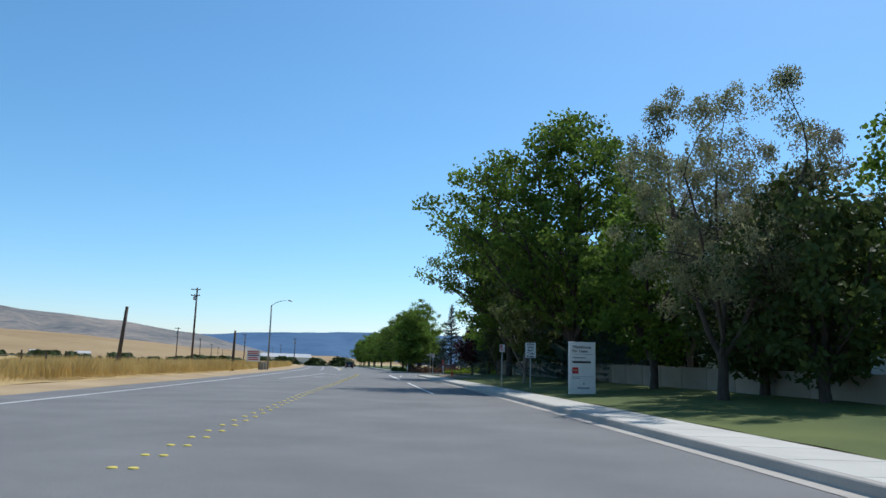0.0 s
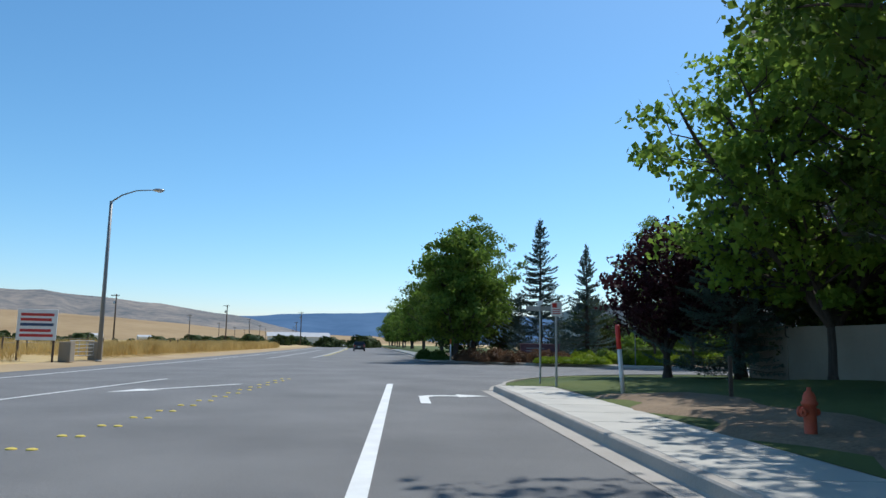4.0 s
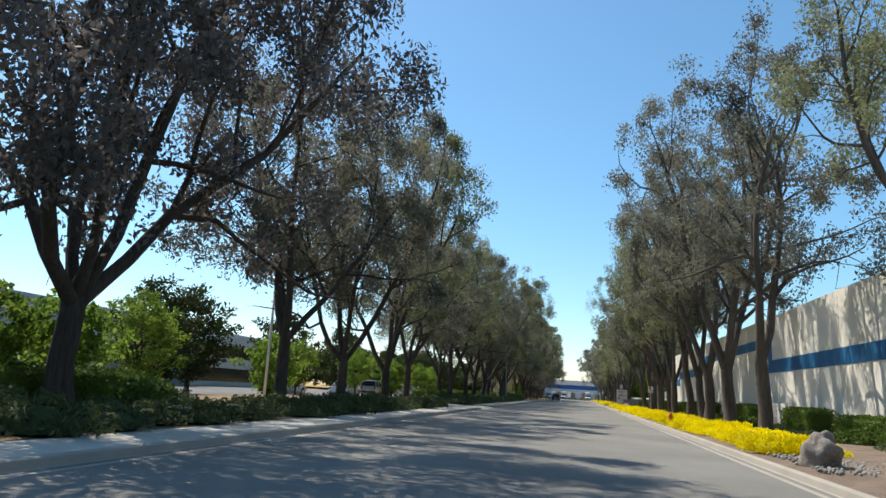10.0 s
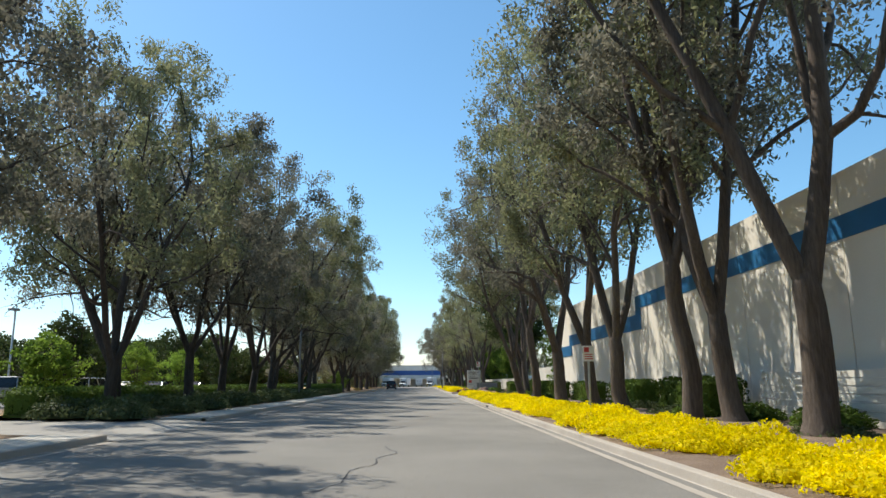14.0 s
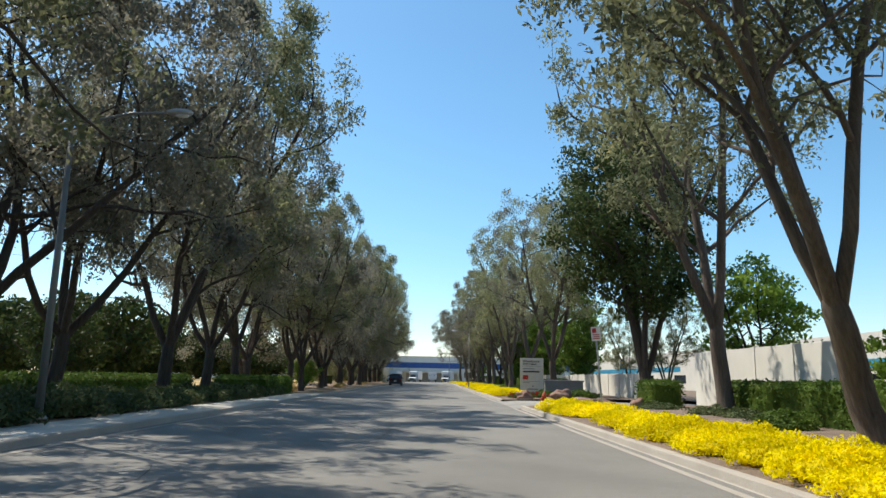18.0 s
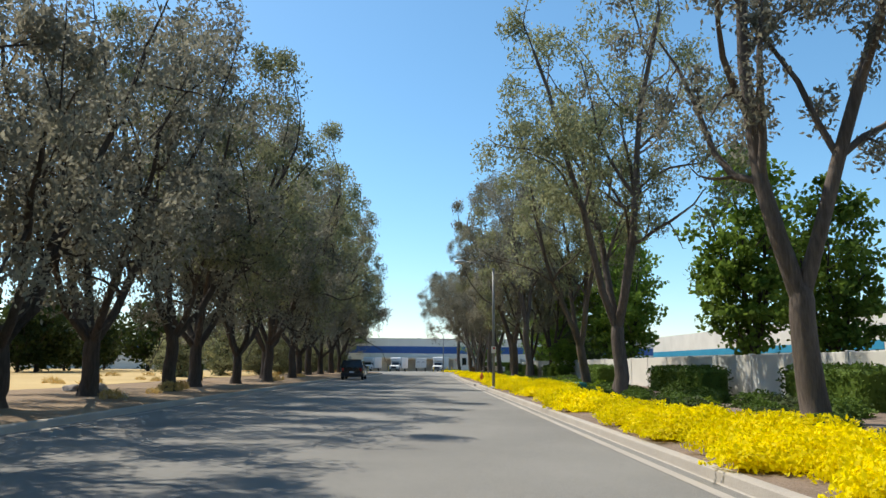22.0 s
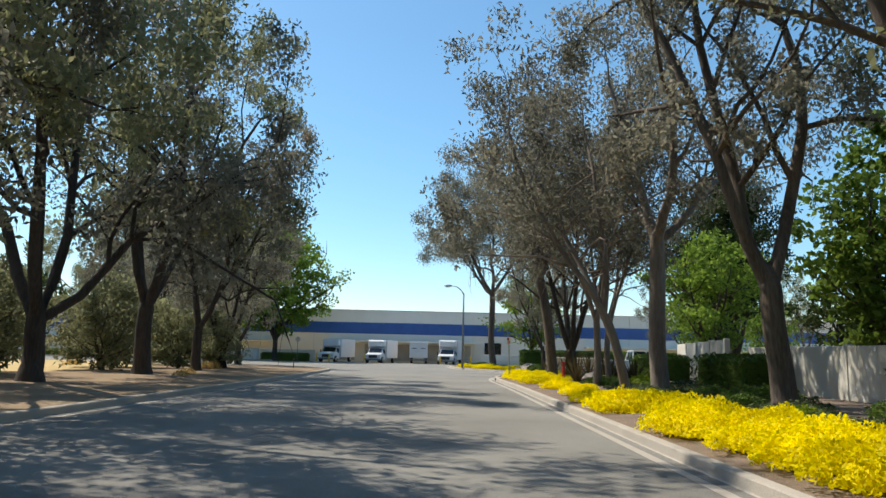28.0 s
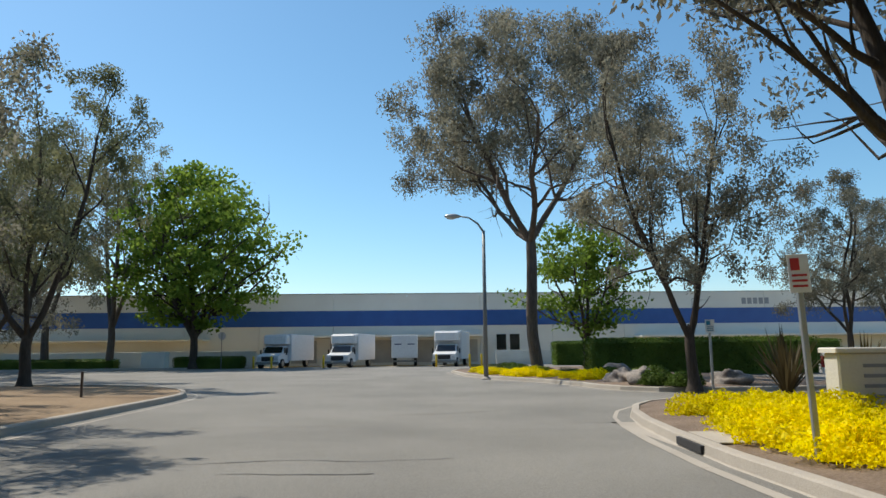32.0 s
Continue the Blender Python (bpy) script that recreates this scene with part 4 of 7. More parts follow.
# high and narrow, bare to a third of its height
for i, (seed, h, fk, r0, st, w, low, lean, sw) in enumerate(((11, 17.2, 3.0, 0.29, 3, 4.8, 6.0, (0.0, 0.02), 0.42), (12, 17.5, 2.8, 0.27, 3, 4.5, 6.2, (-0.03, 0.02), 0.42), (13, 16.5, 4.2, 0.26, 3, 4.1, 6.2, (0.03, -0.02), 0.4), (14, 15.5, 2.5, 0.27, 4, 4.6, 5.6, (0.0, 0.05), 0.55), (15, 17.5, 2.9, 0.31, 2, 4.5, 6.2, (-0.04, -0.03), 0.5), (16, 16.5, 8.0, 0.2, 3, 3.4, 9.0, (0.0, 0.0), 0.6), (17, 17.4, 2.8, 0.34, 3, 5.1, 6.4, (0.0, 0.0), 0.6))):
    gum_kind("euc%d" % i, "eucalyptus_tree", EUC, seed, h, fk, r0, st, w, low, "bark", "euc" if i % 2 == 0 else "euc_green", 14000 if i == 5 else 27500, 0.078, 0.42, sweep=sw, lean=lean, sub=7 if st < 4 else 6, puff=0.58, fill=0 if i == 5 else 36)
# low and broad, leaves down to three metres
for i, (seed, h, fk, r0, st, w, low) in enumerate(((21, 14.6, 1.9, 0.3, 5, 5.4, 2.8), (22, 15.6, 2.3, 0.28, 4, 5.2, 3.1), (23, 14.2, 1.7, 0.27, 5, 5.5, 2.6))):
    gum_kind("broad%d" % i, "eucalyptus_tree", "broad dark eucalyptus with dense grey-brown leaves", seed, h, fk, r0, st, w, low, "bark_dark", "euc" if i != 1 else "euc_green", 32000, 0.086, 0.44, 0.8, 0.22, sub=6, puff=0.66, up=0.06, fill=50)
for i, (seed, h, fk, w, low) in enumerate(((25, 14.2, 2.2, 4.8, 4.5), (26, 13.8, 2.6, 5.0, 4.3), (27, 15.2, 1.9, 5.0, 4.8))):
    gum_kind("left%d" % i, "eucalyptus_tree", "open grey-leaved eucalyptus with several dark stems", seed, h, fk, 0.24, 4, w, low, "bark_dark", "euc" if i != 2 else "euc_green", 37000, 0.08, 0.42, 0.62, 0.2, (0.02 * i - 0.02, 0.03), sub=6, puff=0.6, fill=50)
gum_kind("corner", "eucalyptus_tree", "big rounded eucalyptus, dense leaves coloured in a shaded grey-purple", 29, 15.4, 2.3, 0.28, 6, 6.0, 3.4, "bark_dark", "euc_purple", 76000, 0.078, 0.44, 0.85, 0.2, sub=7, puff=0.7, up=0.05, fill=120)
gum_kind("manystem", "eucalyptus_tree", "eucalyptus with four steep dark stems from one butt", 44, 13.0, 1.5, 0.3, 4, 4.2, 6.0, "bark_dark", "euc", 20000, 0.076, 0.42, 0.42, 0.15, sub=6, puff=0.66, up=0.14)
gum_kind("leaner", "eucalyptus_tree", "leaning eucalyptus with one long bare bole", 47, 14.5, 5.2, 0.27, 4, 4.6, 6.4, "bark", "euc", 23000, 0.076, 0.42, 0.55, 0.17, (0.0, 0.1), sub=7, puff=0.66)
gum_kind("stout", "eucalyptus_tree", "stout eucalyptus with pale spreading limbs on a straight bole", 49, 13.5, 5.2, 0.3, 4, 5.0, 7.6, "bark_pale", "euc", 15000, 0.074, 0.42, 0.8, 0.2, sub=6, puff=0.62)
gum_kind("slim", "eucalyptus_tree", "slim eucalyptus with pale forked stems", 53, 11.5, 2.7, 0.15, 3, 3.6, 5.0, "bark_pale", "euc", 15000, 0.072, 0.42, 0.4, 0.16, sub=6, puff=0.6)
gum_kind("umbrella", "eucalyptus_tree", "umbrella-shaped eucalyptus with bare forked trunk", 58, 17.2, 6.6, 0.3, 4, 6.6, 9.8, "bark", "euc", 80000, 0.082, 0.42, 0.95, 0.16, (0.0, 0.025), sub=7, droop=0.8, puff=0.76, up=0.06, fill=190)
tree_kind("darkhigh", "acacia_tree", "tall dark green tree with heavy drooping clumps", 73, 13.4, 1.3, 0.3, 4, 3.7, 3.6, "bark_dark", "dark_leaf", 190, 190, 0.85, 0.095, 0.5, 0.5, 0.45, (0, 0), 0.45, 0.35)
tree_kind("scrubtree", "small_tree", "low bushy olive-brown tree on the dry lot", 87, 4.4, 0.5, 0.067, 6, 2.1, 0.3, "bark_dark", "euc_green", 70, 80, 0.5, 0.1, 0.45, 0.6, 0.45)
for i, seed in enumerate((41, 42, 43)):
    tree_kind("maple%d" % i, "maple_tree", "full green maple with layered leafy branches", seed, (15.0, 12.0, 13.5)[i], 2.0, 0.26, 6, (4.6, 4.2, 4.9)[i], (2.2, 1.9, 1.8)[i], "bark_dark", "maple", 170, 78, 0.74, 0.125, 0.75, 0.3, 0.42, (0, 0), 0.6, 0.45)
for i, (seed, h, w, low, mat) in enumerate(((45, 17.6, 6.6, 3.6, "maple"), (46, 17.6, 7.6, 4.6, "maple"), (47, 13.4, 5.4, 2.4, "maple_lit"), (48, 10.4, 3.4, 1.5, "maple"))):
    tree_kind("great%d" % i, "maple_tree", ("great spreading maple with heavy leafy limbs", "great spreading maple with heavy leafy limbs", "broad sunlit yellow-green maple", "dense upright dark green maple")[i], seed, h, (3.0, 3.2, 2.2, 1.3)[i], (0.34, 0.32, 0.26, 0.22)[i], 7, w, low, "bark_dark", mat, (280, 280, 190, 160)[i], 92, (0.95, 0.95, 0.85, 0.7)[i], 0.13, 0.75, 0.3, (0.45, 0.45, 0.45, 0.35)[i], (0, 0), (0.7, 0.7, 0.7, 0.5)[i], 0.5, 0.25)
for i, seed in enumerate((51, 52)):
    tree_kind("young%d" % i, "young_maple_tree", "young bright green maple with open upright crown", seed, (10.4, 10.2)[i], 1.5, 0.095, 7, (2.2, 2.0)[i], 2.0, "bark_dark", "maple_mid", 150, 84, 0.4, 0.06, 0.75, 0.2, 0.42, (0, 0), 0.6, 0.35, 0.1)
tree_kind("lime", "ash_tree", "lime green leafy tree with rounded crown", 61, 8.5, 1.8, 0.16, 5, 3.3, 1.9, "bark_dark", "maple_lit", 90, 70, 0.7, 0.12, 0.6, 0.2, 0.5)
tree_kind("dark", "acacia_tree", "dense dark green tree with clumped foliage", 71, 10.5, 1.6, 0.26, 5, 4.3, 1.2, "bark_dark", "dark_leaf", 90, 62, 0.95, 0.19, 0.55, 0.2, 0.45, (0, 0), 0.6, 0.35)
tree_kind("greenback", "poplar_tree", "upright dense bright green tree", 72, 10.5, 1.3, 0.2, 5, 2.4, 1.4, "bark_dark", "maple_mid", 100, 75, 0.7, 0.13, 0.7, 0.2, 0.45, (0, 0), 0.5, 0.4)
tree_kind("plum", "plum_tree", "dark purple-leaved plum tree", 81, 6.8, 1.3, 0.16, 5, 2.9, 1.6, "bark_dark", "purple", 95, 75, 0.6, 0.115, 0.55, 0.1, 0.5, (0, 0), 0.6, 0.4)
tree_kind("crepe", "crepe_myrtle_tree", "small tree with fading pink blossom", 82, 4.8, 1.0, 0.08, 5, 1.7, 1.5, "bark_pale", "pink", 60, 60, 0.4, 0.085, 0.6, 0.1)
tree_kind("shrubtree", "small_tree", "small bushy broadleaf tree", 83, 3.6, 0.4, 0.06, 5, 1.5, 0.5, "bark_dark", "maple_lit", 55, 60, 0.38, 0.085, 0.6, 0.1, 0.45)
tree_kind("farleaf", "far_tree", "distant dusty dark tree", 84, 9.5, 1.6, 0.22, 4, 4.2, 0.9, "bark_dark", "dark_leaf", 70, 44, 1.1, 0.28, 0.55, 0.2)
tree_kind("farmaple", "maple_tree", "full green maple farther down the avenue", 85, 12.5, 1.8, 0.24, 5, 4.2, 1.8, "bark_dark", "maple", 90, 60, 0.95, 0.19, 0.7, 0.2, 0.42)


def conifer(key, seed, h, label, wide=0.4):
    """A cedar: single boughs that leave the mast level, sag and lift at their tips, thin towards the spire."""
    rg = np.random.default_rng(seed)
    mb, cen = MB(), []
    mb.tube([(0, 0, -0.1), (0, 0, h * 0.5), (0, 0, h)], [0.19, 0.1, 0.012], 8)
    z = 0.6
    while z < h - 0.25:
        k = 1 - z / h
        full = wide * h * (0.04 + 0.96 * k ** 1.12) * (0.84 + 0.16 * math.sin(z * 2.3 + seed))
        for j in range(5 if k > 0.3 else 4):
            a = rg.uniform(0, 6.283)
            d = np.array([math.cos(a), math.sin(a), 0])
            reach = full * rg.uniform(0.6, 1.1)
            rise = rg.uniform(-0.08, 0.28) if k > 0.35 else rg.uniform(0.2, 0.65)
            z0 = z + rg.uniform(-0.12, 0.12)
            t = np.array([0, 0.35, 0.7, 1.0])
            line = np.array([0, 0, z0]) + np.outer(t * reach, d)
            line[:, 2] += rise * reach * t - 0.1 * reach * np.sin(t * 3.14)
            mb.tube([Vector(q) for q in line], [0.022, 0.015, 0.009, 0.003], 4, caps=False)
            n = int(8 + 62 * reach)
            u = rg.uniform(0.06, 1.0, n) ** 0.65
            side = np.array([-d[1], d[0], 0])
            w = 0.15 * reach * np.sqrt(1.02 - u) * rg.uniform(-1, 1, n)
            q = np.array([0, 0, z0]) + np.outer(u * reach, d) + np.outer(w, side)
            q[:, 2] += rise * reach * u - 0.1 * reach * np.sin(u * 3.14) - 0.25 * np.abs(w) + rg.uniform(-0.07, 0.03, n)
            cen.append(q)
        z += 0.12 + 0.14 * k
    TREES[key] = ("fir_tree", label, mb.mesh("trunk", True), leaf_mesh("crown", np.concatenate(cen), 0.095, rg, 0.22, 0.1), M["bark_dark"], M["needle"])


conifer("fir0", 91, 11.7, "slender blue-green cedar with drooping tiers")
conifer("fir1", 92, 9.2, "young blue-green fir with tiered branches")
conifer("fir2", 93, 14.5, "tall dark cedar with spreading flat branches")

TB = [  # right of the side road: kind, s, d, turn, scale
    ("euc5", 35.3, -7.0, 40, 1.0), ("euc0", 43, -3.9, 200, 1.0), ("euc6", 51.8, -4.2, 10, 1.0), ("euc4", 59.6, -4.4, 10, 1.02), ("euc1", 64.5, -4.8, 250, 1.0), ("euc2", 65.6, -4.1, 170, 1.0),
    ("euc3", 72, -3.9, 70, 1.0), ("euc1", 77.5, -4.2, 310, 0.95), ("euc6", 84.6, -4.1, 200, 0.95), ("euc2", 90.9, -3.8, 140, 0.98), ("euc3", 99.3, -4.1, 30, 1.0), ("euc1", 111.2, -6.2, 215, 1.02),
    ("darkhigh", 127.4, -8.2, 60, 1.22), ("euc3", 136.6, -4.5, 330, 0.88), ("euc4", 147.6, -4.5, 190, 0.86),
    ("euc3", 160.6, -4.1, 260, 1.0), ("euc2", 189.3, -4.9, 230, 0.98), ("euc4", 196.0, -4.6, 15, 0.95), ("left0", 193.0, -7.4, 200, 0.88), ("left2", 201.0, -7.0, 60, 0.88),
    ("euc1", 205.4, -5.6, 70, 0.98), ("euc0", 210.4, -4.9, 310, 0.9), ("stout", 217.7, -4.5, 20, 0.9), ("slim", 221.3, -3.3, 75, 0.9), ("slim", 223.4, -4.3, 200, 0.8), ("manystem", 231.8, -4.5, 40, 0.9),
    ("left0", 243.6, -5.1, 330, 0.64), ("umbrella", 257.2, -2.9, 0, 0.9),
]
TL = [  # left of the side road
    ("corner", 25.4, 17.0, 30, 1.14), ("left1", 36.3, 15.8, 300, 0.98), ("left0", 42.6, 15.5, 150, 0.95), ("left2", 51.2, 15.5, 30, 1.0), ("left1", 60.2, 16.4, 240, 0.92),
    ("left2", 73.0, 15.4, 110, 0.92), ("left0", 78.2, 17.4, 40, 0.9), ("left1", 82.2, 15.4, 330, 0.95), ("left0", 88.6, 15.6, 40, 0.95), ("left2", 96.5, 15.6, 190, 1.02), ("left1", 104.5, 16.0, 280, 1.0), ("left0", 110.6, 17.0, 150, 1.0), ("left2", 116.8, 15.5, 20, 1.08),
    ("left0", 123.2, 15.8, 90, 1.0), ("left1", 129.8, 16.0, 60, 0.95), ("broad1", 135.6, 16.8, 220, 0.9), ("left2", 139.6, 13.8, 310, 0.9), ("left0", 143.2, 15.4, 170, 1.0), ("broad0", 148.2, 20.5, 30, 0.9), ("broad2", 151.6, 14.2, 250, 0.92), ("broad0", 158, 14.8, 100, 0.95),
    ("broad1", 163.4, 14.0, 10, 0.95), ("broad0", 168.6, 14.6, 80, 1.0), ("broad2", 174.8, 14.2, 200, 0.95), ("broad1", 180.4, 13.6, 320, 0.95), ("broad0", 187.8, 15.4, 20, 0.98), ("broad1", 193.6, 14.4, 140, 1.0), ("broad2", 201, 15.2, 200, 1.05), ("broad1", 208.2, 15.4, 60, 1.05),
    ("broad2", 217.0, 15.4, 330, 1.02), ("broad1", 225.2, 15.2, 110, 1.05), ("left0", 231.4, 14.9, 240, 0.86), ("broad2", 237.5, 15.2, 40, 0.6), ("broad1", 251.0, 17.8, 160, 0.7), ("broad2", 247.0, 23.0, 20, 0.7), ("broad0", 266, 29, 50, 0.7), ("broad2", 276, 36, 200, 0.75), ("broad0", 258, 23.5, 150, 0.78), ("great2", 286.2, 22.3, 60, 1.18), ("euc1", 286.5, 29.6, 70, 1.1), ("euc0", 287, 35.4, 10, 1.05), ("euc3", 287, 41.5, 160, 1.2), ("left2", 286.6, 47, 10, 1.1),
    ("dark", 45, 27, 0, 0.55), ("dark", 52, 29, 60, 0.6), ("dark", 62, 27, 130, 0.55), ("dark", 80, 28, 20, 0.6), ("dark", 92, 27, 220, 0.5), ("dark", 115, 28, 310, 0.55), ("dark", 128, 26, 100, 0.5),
]
for key, s, d, rz, sc in TB:
    plant_tree(key, bpose(s, d, 0.18) @ pose(0, 0, 0, -13 if s == 99.3 else 0 if 120 < s < 170 or s > 212 else -3.5, 0, 0) @ pose(0, 0, 0, 0, 0, rz), sc * 1.12, group="trees along the side road")
for key, s, d, rx, ry, sc in (("leaner", 228.6, -3.0, -2, 0, 1.0), ("slim", 215.8, -2.9, -16, 0, 1.05), ("euc3", 168.0, -4.6, -7, -3, 0.92)):   # leaning trunks
    plant_tree(key, bpose(s, d, 0.12) @ pose(0, 0, 0, rx, ry, 0), sc, group="trees along the side road")
for key, s, d, rz, sc in TL:
    plant_tree(key, bpose(s, d, 0.18) @ pose(0, 0, 0, 5 if 86 < s < 126 else 0, 0, 0) @ pose(0, 0, 0, 0, 0, rz), sc * (1.16 if s < 130 else 1.1 if s < 180 else 1.18 if s < 205 else 1.27 if s < 240 else 1.18), group="trees along the side road")
TA = [  # main road and its corners: kind, x, y, turn, scale
    # dark at (12.6, 23.4) and (13.0, 28.6) are added to shade wall and lawn
    ("broad1", 10.1, 25.5, 20, 0.76), ("dark", 12.6, 23.4, 40, 0.8), ("dark", 13.0, 28.6, 200, 0.85), ("broad2", 14.2, 30, 100, 0.8), ("maple2", 19.5, 27, 60, 0.95), ("maple1", 17.5, 20, 160, 1.0), ("great0", 8.5, 45.5, 150, 1.04), ("maple1", 10.8, 36, 100, 0.88), ("euc0", 14, 40, 220, 0.66), ("maple1", 13.5, 55, 30, 0.95), ("dark", 15.5, 47, 10, 0.95), ("dark", 14, 62, 80, 0.95), ("dark", 17, 34, 200, 0.9), ("dark", 21, 24, 20, 0.9),
    # great0 (9.4, 79.4) added to shade the lawn, small dark ones to cover the wall
    ("great1", 7.0, 72.0, 240, 1.0), ("crepe", 9.8, 70, 0, 1.0), ("crepe", 6.2, 75.6, 70, 1.2), ("crepe", 6.0, 50.4, 30, 1.4), ("crepe", 7.9, 74.6, 160, 1.1), ("great2", 8.2, 85.8, 90, 1.0), ("great0", 9.4, 79.4, 200, 0.9), ("dark", 10.4, 88.2, 80, 0.42), ("dark", 8.8, 88.6, 190, 0.38), ("dark", 12.2, 87.4, 10, 0.5), ("dark", 11.4, 88, 250, 0.8), ("plum", 4.2, 90.6, 40, 0.92), ("plum", 7.4, 91.6, 170, 1.0), ("fir2", 6.2, 88.8, 0, 0.68), ("dark", 16, 84, 200, 1.0), ("maple2", 18, 70, 40, 1.0), ("dark", 12.5, 66, 300, 0.8),
    ("dark", 18, 62, 10, 1.0), ("dark", 20, 90, 60, 0.9), ("dark", 14, 94, 200, 0.75), ("plum", 10.6, 90.6, 250, 0.95), ("fir2", 11.0, 56.5, 40, 1.15), ("fir2", 13.2, 51, 200, 1.15), ("dark", 10.6, 60, 20, 1.25), ("dark", 12.2, 69.5, 120, 0.75), ("dark", 21, 50, 90, 0.95), ("dark", 22, 40, 190, 0.95),
]
for key, x, y, rz, sc in TA:
    plant_tree(key, pose(x, y, 0.3, 0, 0, rz), sc, group="trees beside the main road")
TC = [  # planted corner
    ("great3", -4.2, 19.6, 10, 1.0), ("dark", -4.5, 27, 60, 0.55), ("fir2", -2.5, 31, 60, 0.4), ("fir2", 1.5, 32, 160, 0.42), ("fir2", 4.8, 30, 10, 0.4), ("dark", 10.0, 32.5, 200, 0.42), ("fir0", 2.6, 24.2, 40, 1.0), ("fir1", 5.8, 21.1, 100, 1.0), ("young0", 9.3, 15.1, 0, 1.0), ("young1", 11.5, 14.1, 130, 1.0), ("shrubtree", 16.5, 21, 30, 0.9), ("shrubtree", 14, 24, 200, 0.9), ("shrubtree", 9.6, 22.5, 100, 0.7),
    ("shrubtree", 20.5, 20, 300, 0.9), ("shrubtree", 25.5, 19.5, 200, 1.0), ("dark", 12.5, 30, 10, 0.5), ("dark", 7.5, 28, 70, 0.55), ("shrubtree", 29, 20, 40, 1.1), ("lime", 36, 22, 90, 0.55), ("shrubtree", 47, 21, 10, 1.1), ("lime", 58, 24, 200, 0.5), ("lime", 72, 24, 20, 0.55), ("shrubtree", 85, 24, 20, 1.2), ("lime", 96, 23.5, 80, 0.5), ("lime", 108, 24.5, 160, 0.5),
    ("shrubtree", 150.2, 15.4, 10, 0.85), ("dark", 0, 34, 20, 0.6), ("dark", 16, 36, 120, 0.6), ("dark", 15.6, 27.4, 50, 0.55), ("maple1", 18.4, 27.0, 200, 0.42), ("dark", 18.9, 29.0, 300, 0.5), ("lime", 16.4, 20.8, 90, 0.3),
]
for key, s, d, rz, sc in TC:
    plant_tree(key, bpose(s, d, 0.14, rz), sc)
for i in range(16):   # the avenue going on beside the main road
    y = 118 + i * 14
    key = "farmaple" if i > 3 else ("maple0", "maple1", "maple2")[i % 3]
    x, yy, _ = A(y + 8, 4.6 + (i % 2) * 1.4)
    plant_tree(key, pose(x, yy, 0.25, 0, 0, i * 77), 0.86 + 0.05 * (i % 3), group="trees beside the main road")
for i, (s, d, sc) in enumerate(((204, 19.5, 1.0), (210, 18.6, 1.1), (213.5, 21, 1.2), (219.5, 18.8, 1.0), (222.5, 21.5, 1.3), (228, 18.2, 1.05), (233.5, 20, 1.25), (237.6, 15.6, 0.85), (240.6, 19.4, 1.1), (198, 21.5, 1.1), (190, 22.5, 1.1), (234.4, 16.8, 0.8))):
    plant_tree("scrubtree", bpose(s, d, 0.2, i * 67), sc, group="low trees on the dry lot")
TR = [("left2", 132.5, -11.2, 40, 0.5), ("left2", 139, -10.5, 200, 0.45), ("greenback", 167.5, -12.6, 10, 1.22), ("greenback", 158, -11.2, 100, 0.8), ("greenback", 190.8, -12.0, 60, 1.38), ("greenback", 185.5, -11.6, 160, 1.12), ("greenback", 208, -11.4, 200, 0.95), ("dark", 203, -11.5, 30, 0.5), ("greenback", 211, -12, 300, 0.9), ("greenback", 219, -13.0, 90, 1.0), ("lime", 235, -13.2, 150, 1.05), ("darkhigh", 240, -16.8, 20, 1.1), ("lime", 246, -17, 10, 0.7), ("lime", 268.5, -8.0, 100, 1.2), ("lime", 250, -24, 220, 0.7), ("dark", 232, -20, 20, 0.7), ("euc3", 256, -30, 120, 0.6), ("left1", 263, -22, 40, 0.8), ("left0", 268, -28, 140, 0.8),
      ("shrubtree", 190.6, -8.0, 0, 1.0), ("shrubtree", 104.5, -8.6, 0, 0.9), ("lime", 122.5, -12.5, 40, 0.95)]
for key, s, d, rz, sc in TR:
    plant_tree(key, bpose(s, d, 0.14, rz), sc)
rng = random.Random(8)
for i in range(26):  # nearer belt across the dry lot
    plant_tree("farleaf", bpose(140 + i * 4.7 + rng.uniform(-2, 2), 40 + rng.uniform(-4, 8), 0.2, rng.uniform(0, 360)), rng.uniform(0.65, 1.0), "dusty dark tree across the open lot")
for i in range(30):  # far belt of trees behind the dry lot
    plant_tree("farleaf", bpose(132 + i * 4.6 + rng.uniform(-2, 2), 62 + rng.uniform(-6, 12), 0.2, rng.uniform(0, 360)), rng.uniform(0.8, 1.15), "far dusty tree beyond the open lot")

# ---- walls and buildings ----
def wall_run(name, label, pts, h, material, cap=None, thick=0.16, z=0.1, tops=None, gap=0.02):
    """A panel wall through pts, one panel between each two, with a post at each."""
    ob = thing(name, label, "wall", kind="structure")
    for i, ((x0, y0), (x1, y1)) in enumerate(zip(pts, pts[1:])):
        ln, a = math.hypot(x1 - x0, y1 - y0), math.degrees(math.atan2(y1 - y0, x1 - x0))
        hh = tops[i] if tops else h
        part("panel", MB().box(gap, -thick / 2, 0, ln - gap, thick / 2, hh - z, 0.012), material, ob, m=pose(x0, y0, z, 0, 0, a))
        part("post", MB().box(-0.07, -thick / 2 - 0.03, 0, 0.07, thick / 2 + 0.03, hh - z + 0.04, 0.012), cap or material, ob, m=pose(x0, y0, z, 0, 0, a))
    return ob


